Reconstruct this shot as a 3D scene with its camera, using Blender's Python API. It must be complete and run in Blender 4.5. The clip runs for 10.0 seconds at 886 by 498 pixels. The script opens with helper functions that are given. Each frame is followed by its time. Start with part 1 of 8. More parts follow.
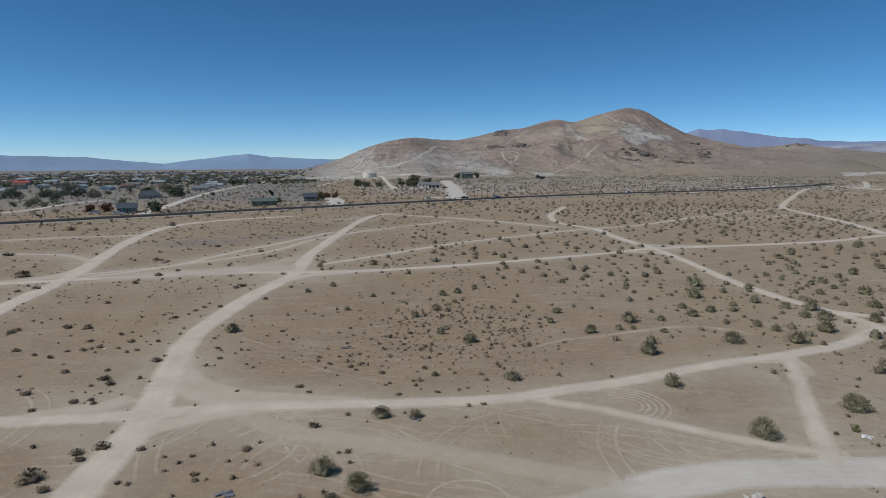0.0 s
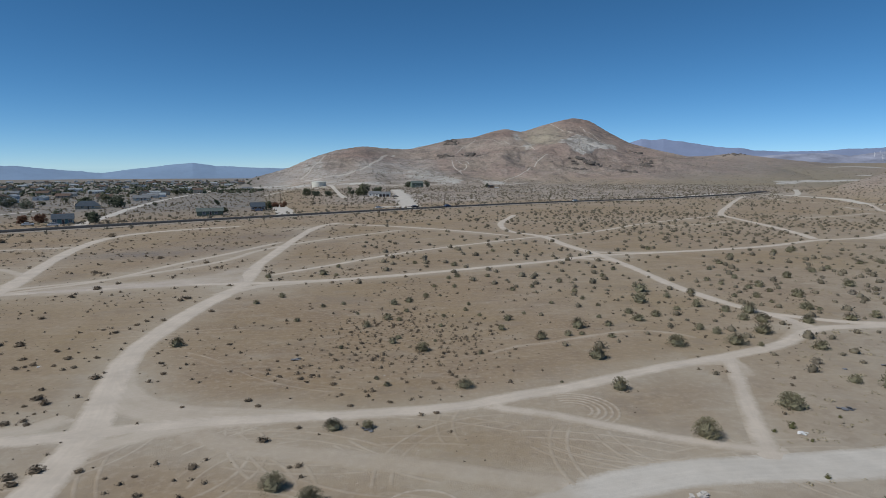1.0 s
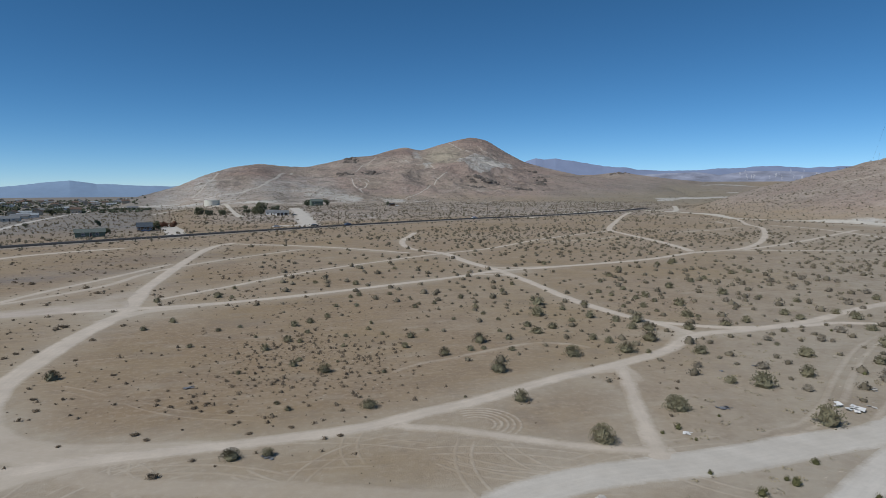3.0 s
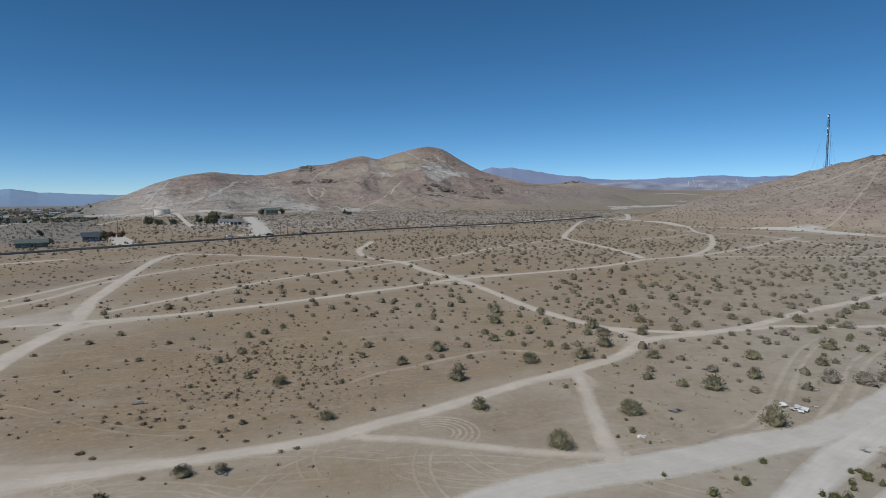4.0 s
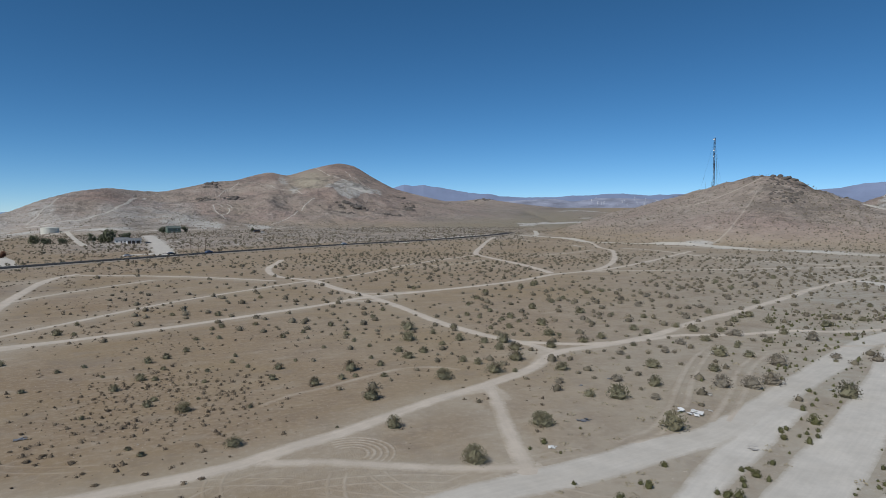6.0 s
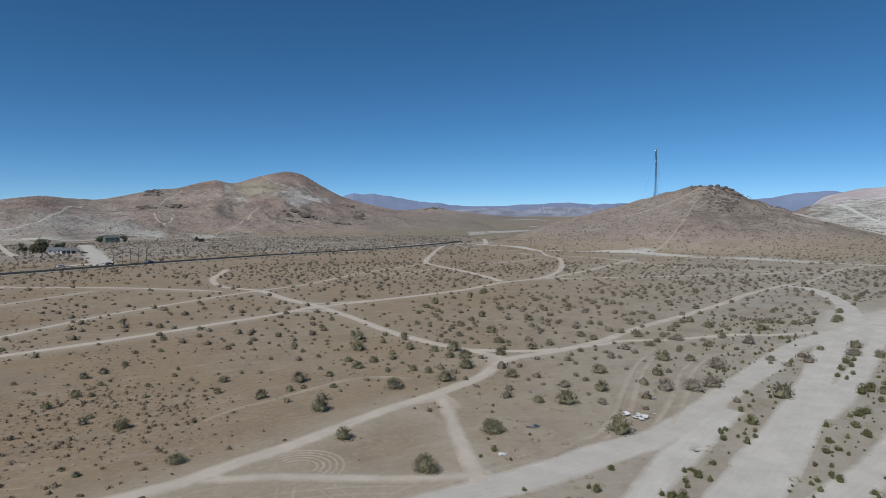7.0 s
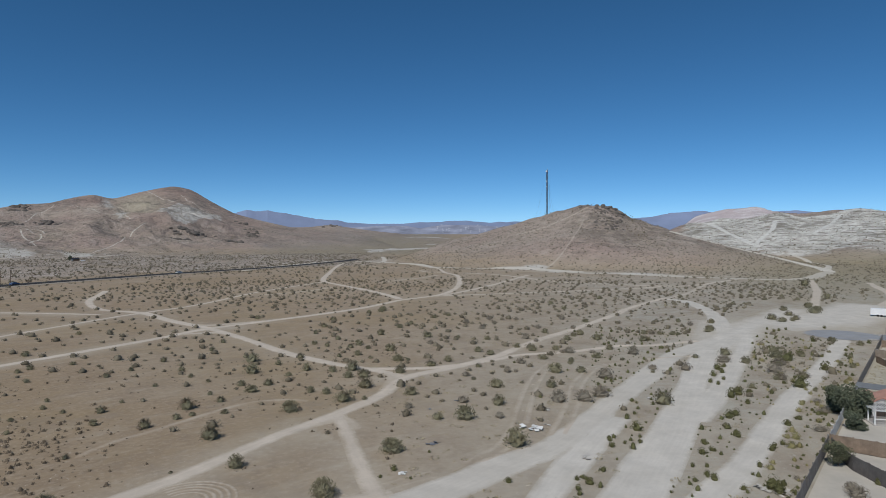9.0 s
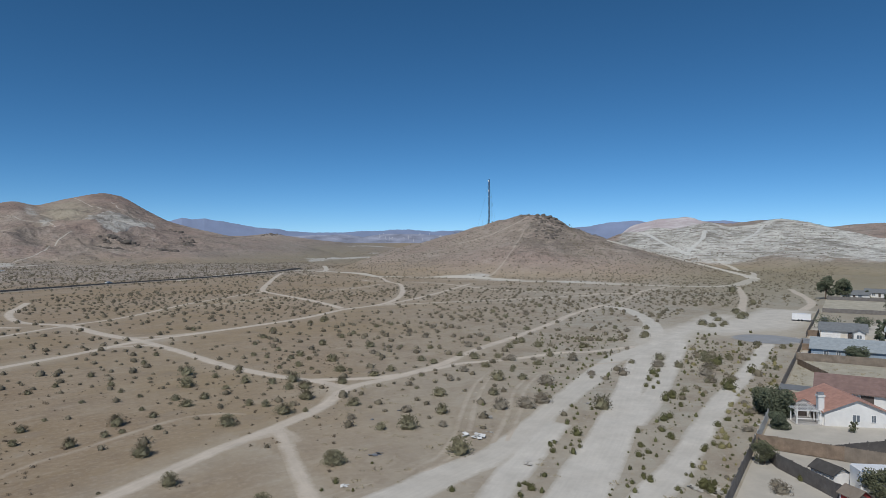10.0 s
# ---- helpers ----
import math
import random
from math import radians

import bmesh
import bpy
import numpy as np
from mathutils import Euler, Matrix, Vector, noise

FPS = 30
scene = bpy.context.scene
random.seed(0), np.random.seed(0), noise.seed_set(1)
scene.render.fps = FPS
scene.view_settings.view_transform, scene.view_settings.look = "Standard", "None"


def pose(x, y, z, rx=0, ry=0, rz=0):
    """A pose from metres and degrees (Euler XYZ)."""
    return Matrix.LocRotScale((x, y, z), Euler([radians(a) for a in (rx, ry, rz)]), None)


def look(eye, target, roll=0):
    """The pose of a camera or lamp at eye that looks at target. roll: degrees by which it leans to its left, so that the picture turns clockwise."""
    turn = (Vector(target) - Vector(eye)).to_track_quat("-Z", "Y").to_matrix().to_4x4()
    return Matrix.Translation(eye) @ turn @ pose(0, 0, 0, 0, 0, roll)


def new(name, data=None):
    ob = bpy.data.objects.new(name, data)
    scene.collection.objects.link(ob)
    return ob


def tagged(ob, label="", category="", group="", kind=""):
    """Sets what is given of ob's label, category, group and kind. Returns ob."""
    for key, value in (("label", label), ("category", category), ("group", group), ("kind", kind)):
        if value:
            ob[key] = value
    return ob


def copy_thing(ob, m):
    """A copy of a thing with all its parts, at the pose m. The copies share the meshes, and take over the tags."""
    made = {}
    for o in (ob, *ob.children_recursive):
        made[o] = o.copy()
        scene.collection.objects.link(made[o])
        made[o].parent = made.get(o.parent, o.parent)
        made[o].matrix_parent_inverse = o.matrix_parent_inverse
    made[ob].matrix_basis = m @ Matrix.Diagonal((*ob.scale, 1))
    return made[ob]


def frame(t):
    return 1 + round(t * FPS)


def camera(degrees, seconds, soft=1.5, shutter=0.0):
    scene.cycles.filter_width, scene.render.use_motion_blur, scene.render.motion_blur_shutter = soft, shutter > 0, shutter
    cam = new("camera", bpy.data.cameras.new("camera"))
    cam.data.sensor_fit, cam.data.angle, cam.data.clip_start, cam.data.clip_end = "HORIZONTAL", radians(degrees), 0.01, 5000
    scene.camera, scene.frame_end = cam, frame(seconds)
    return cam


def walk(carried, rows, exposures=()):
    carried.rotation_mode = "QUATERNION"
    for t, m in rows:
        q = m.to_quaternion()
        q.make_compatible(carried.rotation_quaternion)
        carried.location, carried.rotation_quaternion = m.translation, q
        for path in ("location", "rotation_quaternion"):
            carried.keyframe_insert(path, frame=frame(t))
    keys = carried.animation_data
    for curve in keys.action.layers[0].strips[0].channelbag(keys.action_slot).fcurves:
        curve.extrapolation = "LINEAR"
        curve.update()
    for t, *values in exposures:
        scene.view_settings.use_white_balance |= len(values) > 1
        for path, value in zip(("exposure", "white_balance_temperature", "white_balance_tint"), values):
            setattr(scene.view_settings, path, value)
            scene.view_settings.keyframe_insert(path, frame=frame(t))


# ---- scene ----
# The camera hovers at one place and turns to its right while it tilts up.
EYE_Z = 26.0
EXPOSURE = -0.09
cam = camera(70.87, 10.0, soft=0.7)
TURNS = [  # seconds, yaw, pitch, roll
    (0, 0.000, -8.249, 0.041),
    (0.5, -2.303, -7.839, 0.035),
    (1, -4.543, -7.436, 0.021),
    (1.5, -6.906, -7.030, 0.009),
    (2, -9.320, -6.621, 0.019),
    (2.5, -11.555, -6.207, -0.030),
    (4, -17.559, -5.009, -0.010),
    (4.5, -19.553, -4.621, -0.011),
    (5, -21.637, -4.207, -0.002),
    (5.5, -23.546, -3.821, -0.015),
    (7, -30.201, -2.635, -0.013),
    (7.5, -32.681, -2.244, 0.002),
    (8, -35.170, -1.833, -0.014),
    (8.5, -37.282, -1.424, -0.019),
    (9, -39.514, -1.014, -0.010),
    (9.5, -42.032, -0.606, 0.019),
    (10, -44.763, -0.199, -0.010),
]
walk(cam, [(t, pose(0, 0, EYE_Z, 90 + pitch, 0, yaw)) for t, yaw, pitch, roll in TURNS], exposures=((0.0, EXPOSURE), (10.0, EXPOSURE)))
# ---- world and sun ----
SUN_AZ, SUN_EL = -111.0, 48.0  # bearing from +y, clockwise; height above the horizon
world = bpy.data.worlds.new("sky")
scene.world = world
world.use_nodes = True
wn = world.node_tree.nodes
sky = wn.new("ShaderNodeTexSky")
sky.sky_type = "NISHITA"
sky.sun_disc = False
sky.sun_elevation = radians(SUN_EL)
sky.sun_rotation = radians(SUN_AZ)
sky.altitude = 1000.0
sky.air_density = 0.5
sky.dust_density = 0.0
sky.ozone_density = 6.0
wn["Background"].inputs["Strength"].default_value = 0.104
deep = wn.new("ShaderNodeHueSaturation")
deep.inputs["Hue"].default_value = 0.490
deep.inputs["Saturation"].default_value = 1.14
world.node_tree.links.new(sky.outputs["Color"], deep.inputs["Color"])
world.node_tree.links.new(deep.outputs["Color"], wn["Background"].inputs["Color"])

sun_data = bpy.data.lights.new("sun", "SUN")
sun_data.energy = 3.35
sun_data.angle = radians(0.53)
sun_data.color = (1.0, 0.975, 0.94)
sun = new("sun", sun_data)
sun.matrix_world = look(
    (300 * math.sin(radians(SUN_AZ)), 300 * math.cos(radians(SUN_AZ)), 300 * math.tan(radians(SUN_EL))), (0, 0, 0))
# ---- materials ----
def material(name, colour, rough=0.9, metal=0.0):
    m = bpy.data.materials.new(name)
    m.use_nodes = True
    b = m.node_tree.nodes["Principled BSDF"]
    b.inputs["Base Color"].default_value = (*colour, 1)
    b.inputs["Roughness"].default_value = rough
    b.inputs["Metallic"].default_value = metal
    b.inputs["Specular IOR Level"].default_value = 0.25
    return m


class Nodes:
    """Short hand for building a node material."""

    def __init__(self, m):
        self.t, self.b = m.node_tree, m.node_tree.nodes["Principled BSDF"]

    def add(self, kind, **values):
        n = self.t.nodes.new(kind)
        for k, v in values.items():
            n.inputs[k].default_value = v
        return n

    def link(self, a, b):
        self.t.links.new(a, b)

    def position(self):
        return self.add("ShaderNodeNewGeometry").outputs["Position"]

    def noise(self, scale, detail=4.0, rough=0.55, vector=None, stretch=None, turn=0.0):
        n = self.add("ShaderNodeTexNoise", Scale=scale, Detail=detail, Roughness=rough)
        src = vector or self.position()
        if turn:
            mp = self.add("ShaderNodeMapping")
            mp.inputs["Rotation"].default_value = (0, 0, radians(-turn))
            self.link(src, mp.inputs["Vector"])
            src = mp.outputs["Vector"]
        if stretch:
            mp = self.add("ShaderNodeMapping")
            mp.inputs["Scale"].default_value = stretch
            self.link(src, mp.inputs["Vector"])
            src = mp.outputs["Vector"]
        self.link(src, n.inputs["Vector"])
        return n.outputs["Fac"]

    def attr(self, name):
        n = self.t.nodes.new("ShaderNodeAttribute")
        n.attribute_name = name
        return n.outputs["Fac"]

    def span(self, x, a, b, c=0.0, d=1.0):
        n = self.add("ShaderNodeMapRange")
        n.inputs["From Min"].default_value, n.inputs["From Max"].default_value = a, b
        n.inputs["To Min"].default_value, n.inputs["To Max"].default_value = c, d
        self.link(x, n.inputs["Value"])
        return n.outputs["Result"]

    def sums(self, op, a, b):
        n = self.t.nodes.new("ShaderNodeMath")
        n.operation = op
        for k, v in enumerate((a, b)):
            if isinstance(v, (int, float)):
                n.inputs[k].default_value = v
            else:
                self.link(v, n.inputs[k])
        return n.outputs["Value"]

    def mix(self, fac, a, b, how="MIX"):
        n = self.t.nodes.new("ShaderNodeMix")
        n.data_type, n.blend_type = "RGBA", how
        for k, v in ((0, fac), (6, a), (7, b)):
            if isinstance(v, (int, float)):
                n.inputs[k].default_value = v
            elif isinstance(v, tuple):
                n.inputs[k].default_value = (*v, 1)
            else:
                self.link(v, n.inputs[k])
        return n.outputs[2]

    def bump(self, x, strength, distance):
        n = self.add("ShaderNodeBump", Strength=strength, Distance=distance)
        self.link(x, n.inputs["Height"])
        self.link(n.outputs["Normal"], self.b.inputs["Normal"])

    def colour(self, c):
        self.link(c, self.b.inputs["Base Color"])


def worn(name, colour, rough=0.9, scale=3.0, amount=0.25, metal=0.0, bump=0.0):
    """A plain paint, wood or stone with mottling at two scales and a shade of its own for each object."""
    m = material(name, colour, rough, metal)
    n = Nodes(m)
    c = n.mix(n.span(n.noise(scale), 0.3, 0.7, 0, 1), tuple(v * (1 - amount) for v in colour), tuple(min(1, v * (1 + amount)) for v in colour))
    c = n.mix(n.span(n.noise(scale * 9), 0.35, 0.7, 0, amount), c, tuple(v * 0.55 for v in colour))
    info = n.t.nodes.new("ShaderNodeObjectInfo")
    c = n.mix(n.span(info.outputs["Random"], 0, 1, 0, 0.35), c, tuple(v * 0.8 for v in colour))
    n.colour(c)
    if bump:
        n.bump(n.noise(scale * 6), 0.5, bump)
    return m


def ground_material(name="desert_ground", driven=None):
    m = material(name, (0.3, 0.22, 0.15), 0.95)
    n = Nodes(m)
    brown, grey, ash, sand = (0.278, 0.202, 0.122), (0.350, 0.289, 0.212), (0.372, 0.352, 0.296), (0.47, 0.425, 0.345)
    c = n.mix(n.attr("tone"), brown, grey)
    c = n.mix(n.attr("ash"), c, ash)
    # wide blotches, then clods and pebbles
    c = n.mix(n.span(n.noise(0.03, 5), 0.35, 0.7, 0, 0.55), c, (0.345, 0.278, 0.195))
    c = n.mix(n.span(n.noise(0.11, 6, 0.6), 0.45, 0.68, 0, 0.5), c, (0.225, 0.168, 0.118))
    c = n.mix(n.span(n.noise(0.45, 7, 0.7), 0.47, 0.66, 0, 0.55), c, (0.215, 0.162, 0.112))
    c = n.mix(n.span(n.noise(1.3, 7, 0.7), 0.5, 0.66, 0, 0.6), c, (0.41, 0.34, 0.255))
    c = n.mix(n.span(n.noise(2.6, 6, 0.85), 0.56, 0.68, 0, 0.5), c, (0.15, 0.112, 0.08))
    c = n.mix(n.span(n.noise(0.22, 4, 0.6, None, (0.55, 1.3, 1.0)), 0.52, 0.72, 0, 0.28), c, sand)
    # dry yellow stubble, and dull grey crust between
    stubble = n.sums("MULTIPLY", n.span(n.noise(0.027, 6, 0.65), 0.46, 0.62, 0, 0.6), n.span(n.noise(0.8, 6, 0.75), 0.35, 0.6, 0.35, 1.0))
    stubble = n.sums("MULTIPLY", stubble, n.span(n.attr("ash"), 0.0, 0.7, 1.0, 0.2))
    c = n.mix(stubble, c, (0.292, 0.218, 0.118))
    c = n.mix(n.span(n.noise(0.055, 6, 0.7), 0.54, 0.66, 0, 0.45), c, (0.25, 0.205, 0.158))
    # dust and scree
    dust = n.sums("MULTIPLY", n.attr("dust"), n.span(n.noise(0.35, 5, 0.65), 0.25, 0.6, 0.55, 1.0))
    c = n.mix(dust, c, sand)
    litter = n.sums("MULTIPLY", n.attr("ash"), n.span(n.noise(0.9, 6, 0.8), 0.56, 0.66, 0, 0.6))
    c = n.mix(litter, c, (0.52, 0.50, 0.43))
    # bare slopes: red-brown soil, pale gravel, dark outcrops and white scree
    slope = n.attr("slope")
    c = n.mix(n.sums("MULTIPLY", slope, 0.7), c, (0.42, 0.356, 0.306))
    c = n.mix(n.sums("MULTIPLY", slope, n.span(n.noise(0.005, 5, 0.6), 0.44, 0.58, 0.0, 0.8)), c, (0.37, 0.28, 0.235))
    c = n.mix(n.sums("MULTIPLY", slope, n.span(n.noise(0.016, 8, 0.75), 0.52, 0.62, 0.0, 0.45)), c, (0.49, 0.43, 0.365))
    c = n.mix(n.sums("MULTIPLY", slope, n.span(n.noise(0.035, 8, 0.8), 0.52, 0.6, 0.0, 0.45)), c, (0.25, 0.19, 0.158))
    c = n.mix(n.sums("MULTIPLY", slope, n.span(n.noise(0.13, 5, 0.85), 0.54, 0.61, 0.0, 0.6)), c, (0.15, 0.122, 0.098))
    c = n.mix(n.sums("MULTIPLY", slope, n.span(n.noise(0.16, 5, 0.85), 0.585, 0.64, 0.0, 0.5)), c, (0.50, 0.46, 0.40))
    c = n.mix(n.sums("MULTIPLY", n.attr("red"), n.span(n.noise(0.02, 6, 0.7), 0.3, 0.6, 0.4, 0.9)), c, (0.30, 0.212, 0.175))
    c = n.mix(n.sums("MULTIPLY", n.attr("chalk"), n.span(n.noise(0.018, 7, 0.75, None, (1.0, 1.0, 3.0)), 0.35, 0.6, 0.15, 0.95)), c, (0.455, 0.44, 0.405))
    moss = n.sums("MULTIPLY", n.attr("moss"), n.span(n.noise(0.02, 6, 0.7), 0.3, 0.65, 0.35, 0.9))
    c = n.mix(moss, c, (0.385, 0.345, 0.255))
    # grey gravel and rows of brush in the wash beyond the highway
    wash = n.attr("wash")
    c = n.mix(n.sums("MULTIPLY", wash, n.span(n.noise(0.012, 5, 0.6), 0.3, 0.65, 0.25, 0.85)), c, (0.36, 0.315, 0.27))
    c = n.mix(n.sums("MULTIPLY", wash, n.span(n.noise(0.05, 6, 0.75, None, (0.35, 1.0, 1.0), 33.0), 0.48, 0.60, 0.0, 0.7)), c, (0.175, 0.152, 0.125))
    c = n.mix(n.sums("MULTIPLY", wash, n.span(n.noise(0.16, 5, 0.85), 0.55, 0.63, 0.0, 0.65)), c, (0.13, 0.112, 0.09))
    c = n.mix(n.sums("MULTIPLY", wash, n.span(n.noise(0.07, 6, 0.8, None, (0.5, 1.0, 1.0), 33.0), 0.54, 0.62, 0.0, 0.8)), c, (0.52, 0.48, 0.43))
    c = n.mix(n.sums("MULTIPLY", n.attr("burnt"), n.span(n.noise(0.25, 6, 0.7), 0.35, 0.6, 0.3, 0.95)), c, (0.185, 0.168, 0.155))
    town = n.sums("MULTIPLY", n.attr("town"), n.span(n.noise(0.025, 6, 0.7), 0.35, 0.6, 0.55, 0.95))
    c = n.mix(town, c, (0.205, 0.195, 0.178))
    olive = n.sums("MULTIPLY", n.attr("olive"), n.span(n.noise(0.06, 6, 0.7), 0.3, 0.65, 0.5, 1.0))
    c = n.mix(olive, c, (0.25, 0.235, 0.155))
    torn = n.sums("MULTIPLY", n.attr("scree"), n.span(n.noise(0.022, 8, 0.75), 0.3, 0.7, 0.05, 1.9))
    white = n.sums("MULTIPLY", n.span(torn, 0.25, 0.5), n.span(n.noise(0.09, 7, 0.8, None, (1, 1, 2.5)), 0.36, 0.54, 0.45, 1.0))
    c = n.mix(white, c, n.mix(n.attr("strata"), (0.50, 0.48, 0.435), (0.70, 0.69, 0.63)))
    rock = n.sums("MULTIPLY", n.attr("rock"), n.span(n.noise(0.045, 7, 0.75), 0.44, 0.56, 0.0, 0.62))
    c = n.mix(rock, c, (0.155, 0.132, 0.110))
    ledge = n.sums("MULTIPLY", n.attr("strata"), n.span(n.noise(1.0, 5, 0.6, None, (0.045, 0.045, 0.85)), 0.53, 0.585, 0.0, 0.65))
    c = n.mix(ledge, c, (0.18, 0.165, 0.12))
    far = n.sums("MULTIPLY", n.attr("scrub"), n.span(n.noise(0.14, 4, 0.8), 0.52, 0.66, 0.0, 0.75))
    c = n.mix(far, c, (0.15, 0.13, 0.085))
    # far back hills: their own pink, paled by distance haze mixed into the colour
    hazy_pink = n.sums("MULTIPLY", n.attr("hazy_pink"), n.span(n.noise(0.006, 5, 0.6), 0.3, 0.65, 0.75, 1.0))
    c = n.mix(hazy_pink, c, n.mix(n.span(n.noise(0.008, 6, 0.7), 0.5, 0.6), (0.58, 0.50, 0.50), (0.72, 0.68, 0.67)))
    if driven:
        dark, pale = tuple(v * 0.84 for v in driven), tuple(v * 1.1 for v in driven)
        d = n.mix(n.span(n.noise(0.22, 6, 0.65), 0.3, 0.7), dark, pale)
        d = n.mix(n.span(n.noise(1.9, 5, 0.7), 0.5, 0.72, 0, 0.22), d, tuple(v * 0.7 for v in driven))
        # streaks left along the way by tyres
        along = n.t.nodes.new("ShaderNodeCombineXYZ")
        n.link(n.attr("across"), along.inputs["X"])
        n.link(n.sums("MULTIPLY", n.attr("along"), 0.035), along.inputs["Y"])
        streak = n.noise(2.4, 4, 0.6, along.outputs["Vector"])
        d = n.mix(n.span(streak, 0.45, 0.68, 0, 0.18), d, tuple(v * 0.75 for v in driven))
        d = n.mix(n.span(streak, 0.5, 0.3, 0, 0.16), d, tuple(min(1, v * 1.15) for v in driven))
        ragged = n.sums("ADD", n.attr("edge"), n.sums("ADD", n.span(n.noise(0.4, 7, 0.72), 0.25, 0.75, -0.4, 0.4), n.span(n.noise(3.0, 4, 0.75), 0.25, 0.75, -0.22, 0.22)))
        worn_through = n.sums("MULTIPLY", n.attr("cover"), n.span(n.noise(0.16, 5, 0.65), 0.3, 0.6, 0.8, 1.0))
        c = n.mix(n.sums("MULTIPLY", n.span(ragged, 0.05, 1.0), worn_through), c, d)
    n.colour(c)
    fine_bump = n.add("ShaderNodeBump", Strength=0.2 if driven else 0.4, Distance=0.12)
    n.link(n.sums("ADD", n.noise(1.1, 6, 0.7), n.noise(9.0, 3, 0.7)), fine_bump.inputs["Height"])
    crag = n.add("ShaderNodeBump", Strength=1.0, Distance=6.0)
    n.link(n.sums("MULTIPLY", slope, n.sums("ADD", n.noise(0.02, 6, 0.7), n.noise(0.1, 5, 0.7))), crag.inputs["Height"])
    n.link(fine_bump.outputs["Normal"], crag.inputs["Normal"])
    n.link(crag.outputs["Normal"], n.b.inputs["Normal"])
    return m


RAMPS = {}


def track_material(name, colour, ramp=0.85):
    """The desert soil with a driven strip that fades raggedly into it over the given metres."""
    m = ground_material(name, colour)
    RAMPS[m.name] = ramp
    return m


def leaf_material(name, colour, spread=0.35):
    m = material(name, colour, 0.75)
    n = Nodes(m)
    g = n.t.nodes.new("ShaderNodeNewGeometry")
    dark, pale = tuple(v * (1 - spread) for v in colour), tuple(v * (1 + spread) for v in colour)
    c = n.mix(g.outputs["Random Per Island"], dark, pale)
    info = n.t.nodes.new("ShaderNodeObjectInfo")
    c = n.mix(n.span(info.outputs["Random"], 0, 1, 0, 0.45), c, (colour[0] * 1.12, colour[1] * 1.03, colour[2] * 0.95))
    n.colour(c)
    return m


GROUND = ground_material()
TRACK = track_material("dirt_track", (0.56, 0.49, 0.402))
LANE = track_material("pale_dirt_lane", (0.58, 0.545, 0.48))
BARE_SAND = track_material("bare_sand", (0.49, 0.425, 0.355), 5.0)
PLAZA = track_material("dusty_clearing", (0.56, 0.525, 0.46), 5.0)
STREET_EDGE = track_material("worn_grey_asphalt", (0.29, 0.30, 0.31), 2.0)
PALE_PATH = track_material("chalky_path", (0.60, 0.56, 0.48))
WHITE_PATH = track_material("white_cut_path", (0.70, 0.69, 0.64))
ASPHALT = worn("weathered_asphalt", (0.035, 0.035, 0.035), 1.0, 0.6, 0.25)
CREOSOTE = leaf_material("creosote_leaves", (0.150, 0.132, 0.094))
BUSH_LEAF = leaf_material("creosote_bush_leaves", (0.168, 0.158, 0.10), 0.4)
GREY_LEAF = leaf_material("grey_brush", (0.185, 0.165, 0.128))
GREEN_LEAF = leaf_material("green_shrub_leaves", (0.095, 0.095, 0.04))
YELLOW_LEAF = leaf_material("yellow_flowering_brush", (0.225, 0.205, 0.10))
TREE_LEAF = leaf_material("tree_leaves", (0.092, 0.106, 0.068))
DARK_TUFT = leaf_material("dark_dry_tufts", (0.132, 0.104, 0.072))
STRAW = leaf_material("pale_dry_grass", (0.33, 0.29, 0.19))
SHOULDER = worn("gravel_shoulder", (0.36, 0.31, 0.25), 0.95, 0.4, 0.2)
# far rock with the blue of distance haze put into its base colour
HAZE_BLUE = worn("far_haze_blue", (0.235, 0.335, 0.47), 1.0, 0.004, 0.10)
HAZE_MAUVE = worn("far_haze_mauve", (0.215, 0.265, 0.385), 1.0, 0.006, 0.12)
HAZE_MESA = worn("far_hazy_mesa", (0.285, 0.305, 0.375), 1.0, 0.009, 0.4)
PALE_STONE = leaf_material("pale_stone", (0.42, 0.37, 0.30), 0.2)
OLIVE_BRUSH = leaf_material("olive_brush", (0.185, 0.165, 0.115))
STEM = worn("dry_stems", (0.17, 0.13, 0.095), 0.9, 6.0)
BARK = worn("bark", (0.14, 0.10, 0.075), 0.95, 5.0)
STEEL = worn("galvanised_steel", (0.36, 0.37, 0.38), 0.5, 2.0, 0.15, 0.6)
WHITE_PAINT = worn("white_paint", (0.76, 0.75, 0.72), 0.6, 1.5, 0.08)
WHITE_METAL = worn("white_painted_metal", (0.78, 0.78, 0.77), 0.35, 1.5, 0.06)
WHITE_STUCCO = worn("white_stucco", (0.70, 0.69, 0.66), 0.95, 0.8, 0.08, bump=0.01)
PALE_STUCCO = worn("pale_stucco", (0.60, 0.55, 0.47), 0.95, 0.8, 0.1, bump=0.01)
BEIGE_STUCCO = worn("beige_stucco", (0.46, 0.39, 0.30), 0.95, 0.8, 0.12, bump=0.01)
BLUE_SIDING = worn("blue_siding", (0.27, 0.33, 0.39), 0.8, 0.8, 0.1)
TEAL_SIDING = worn("teal_siding", (0.12, 0.22, 0.24), 0.8, 0.8, 0.12)
GREEN_SIDING = worn("green_siding", (0.15, 0.19, 0.15), 0.8, 0.8, 0.12)
BROWN_SIDING = worn("brown_siding", (0.20, 0.14, 0.10), 0.85, 0.8, 0.15)
RED_TILE = worn("red_roof_tile", (0.43, 0.245, 0.19), 0.85, 1.2, 0.18, bump=0.03)
MAROON_SHINGLE = worn("maroon_shingle", (0.23, 0.155, 0.135), 0.9, 1.2, 0.18, bump=0.02)
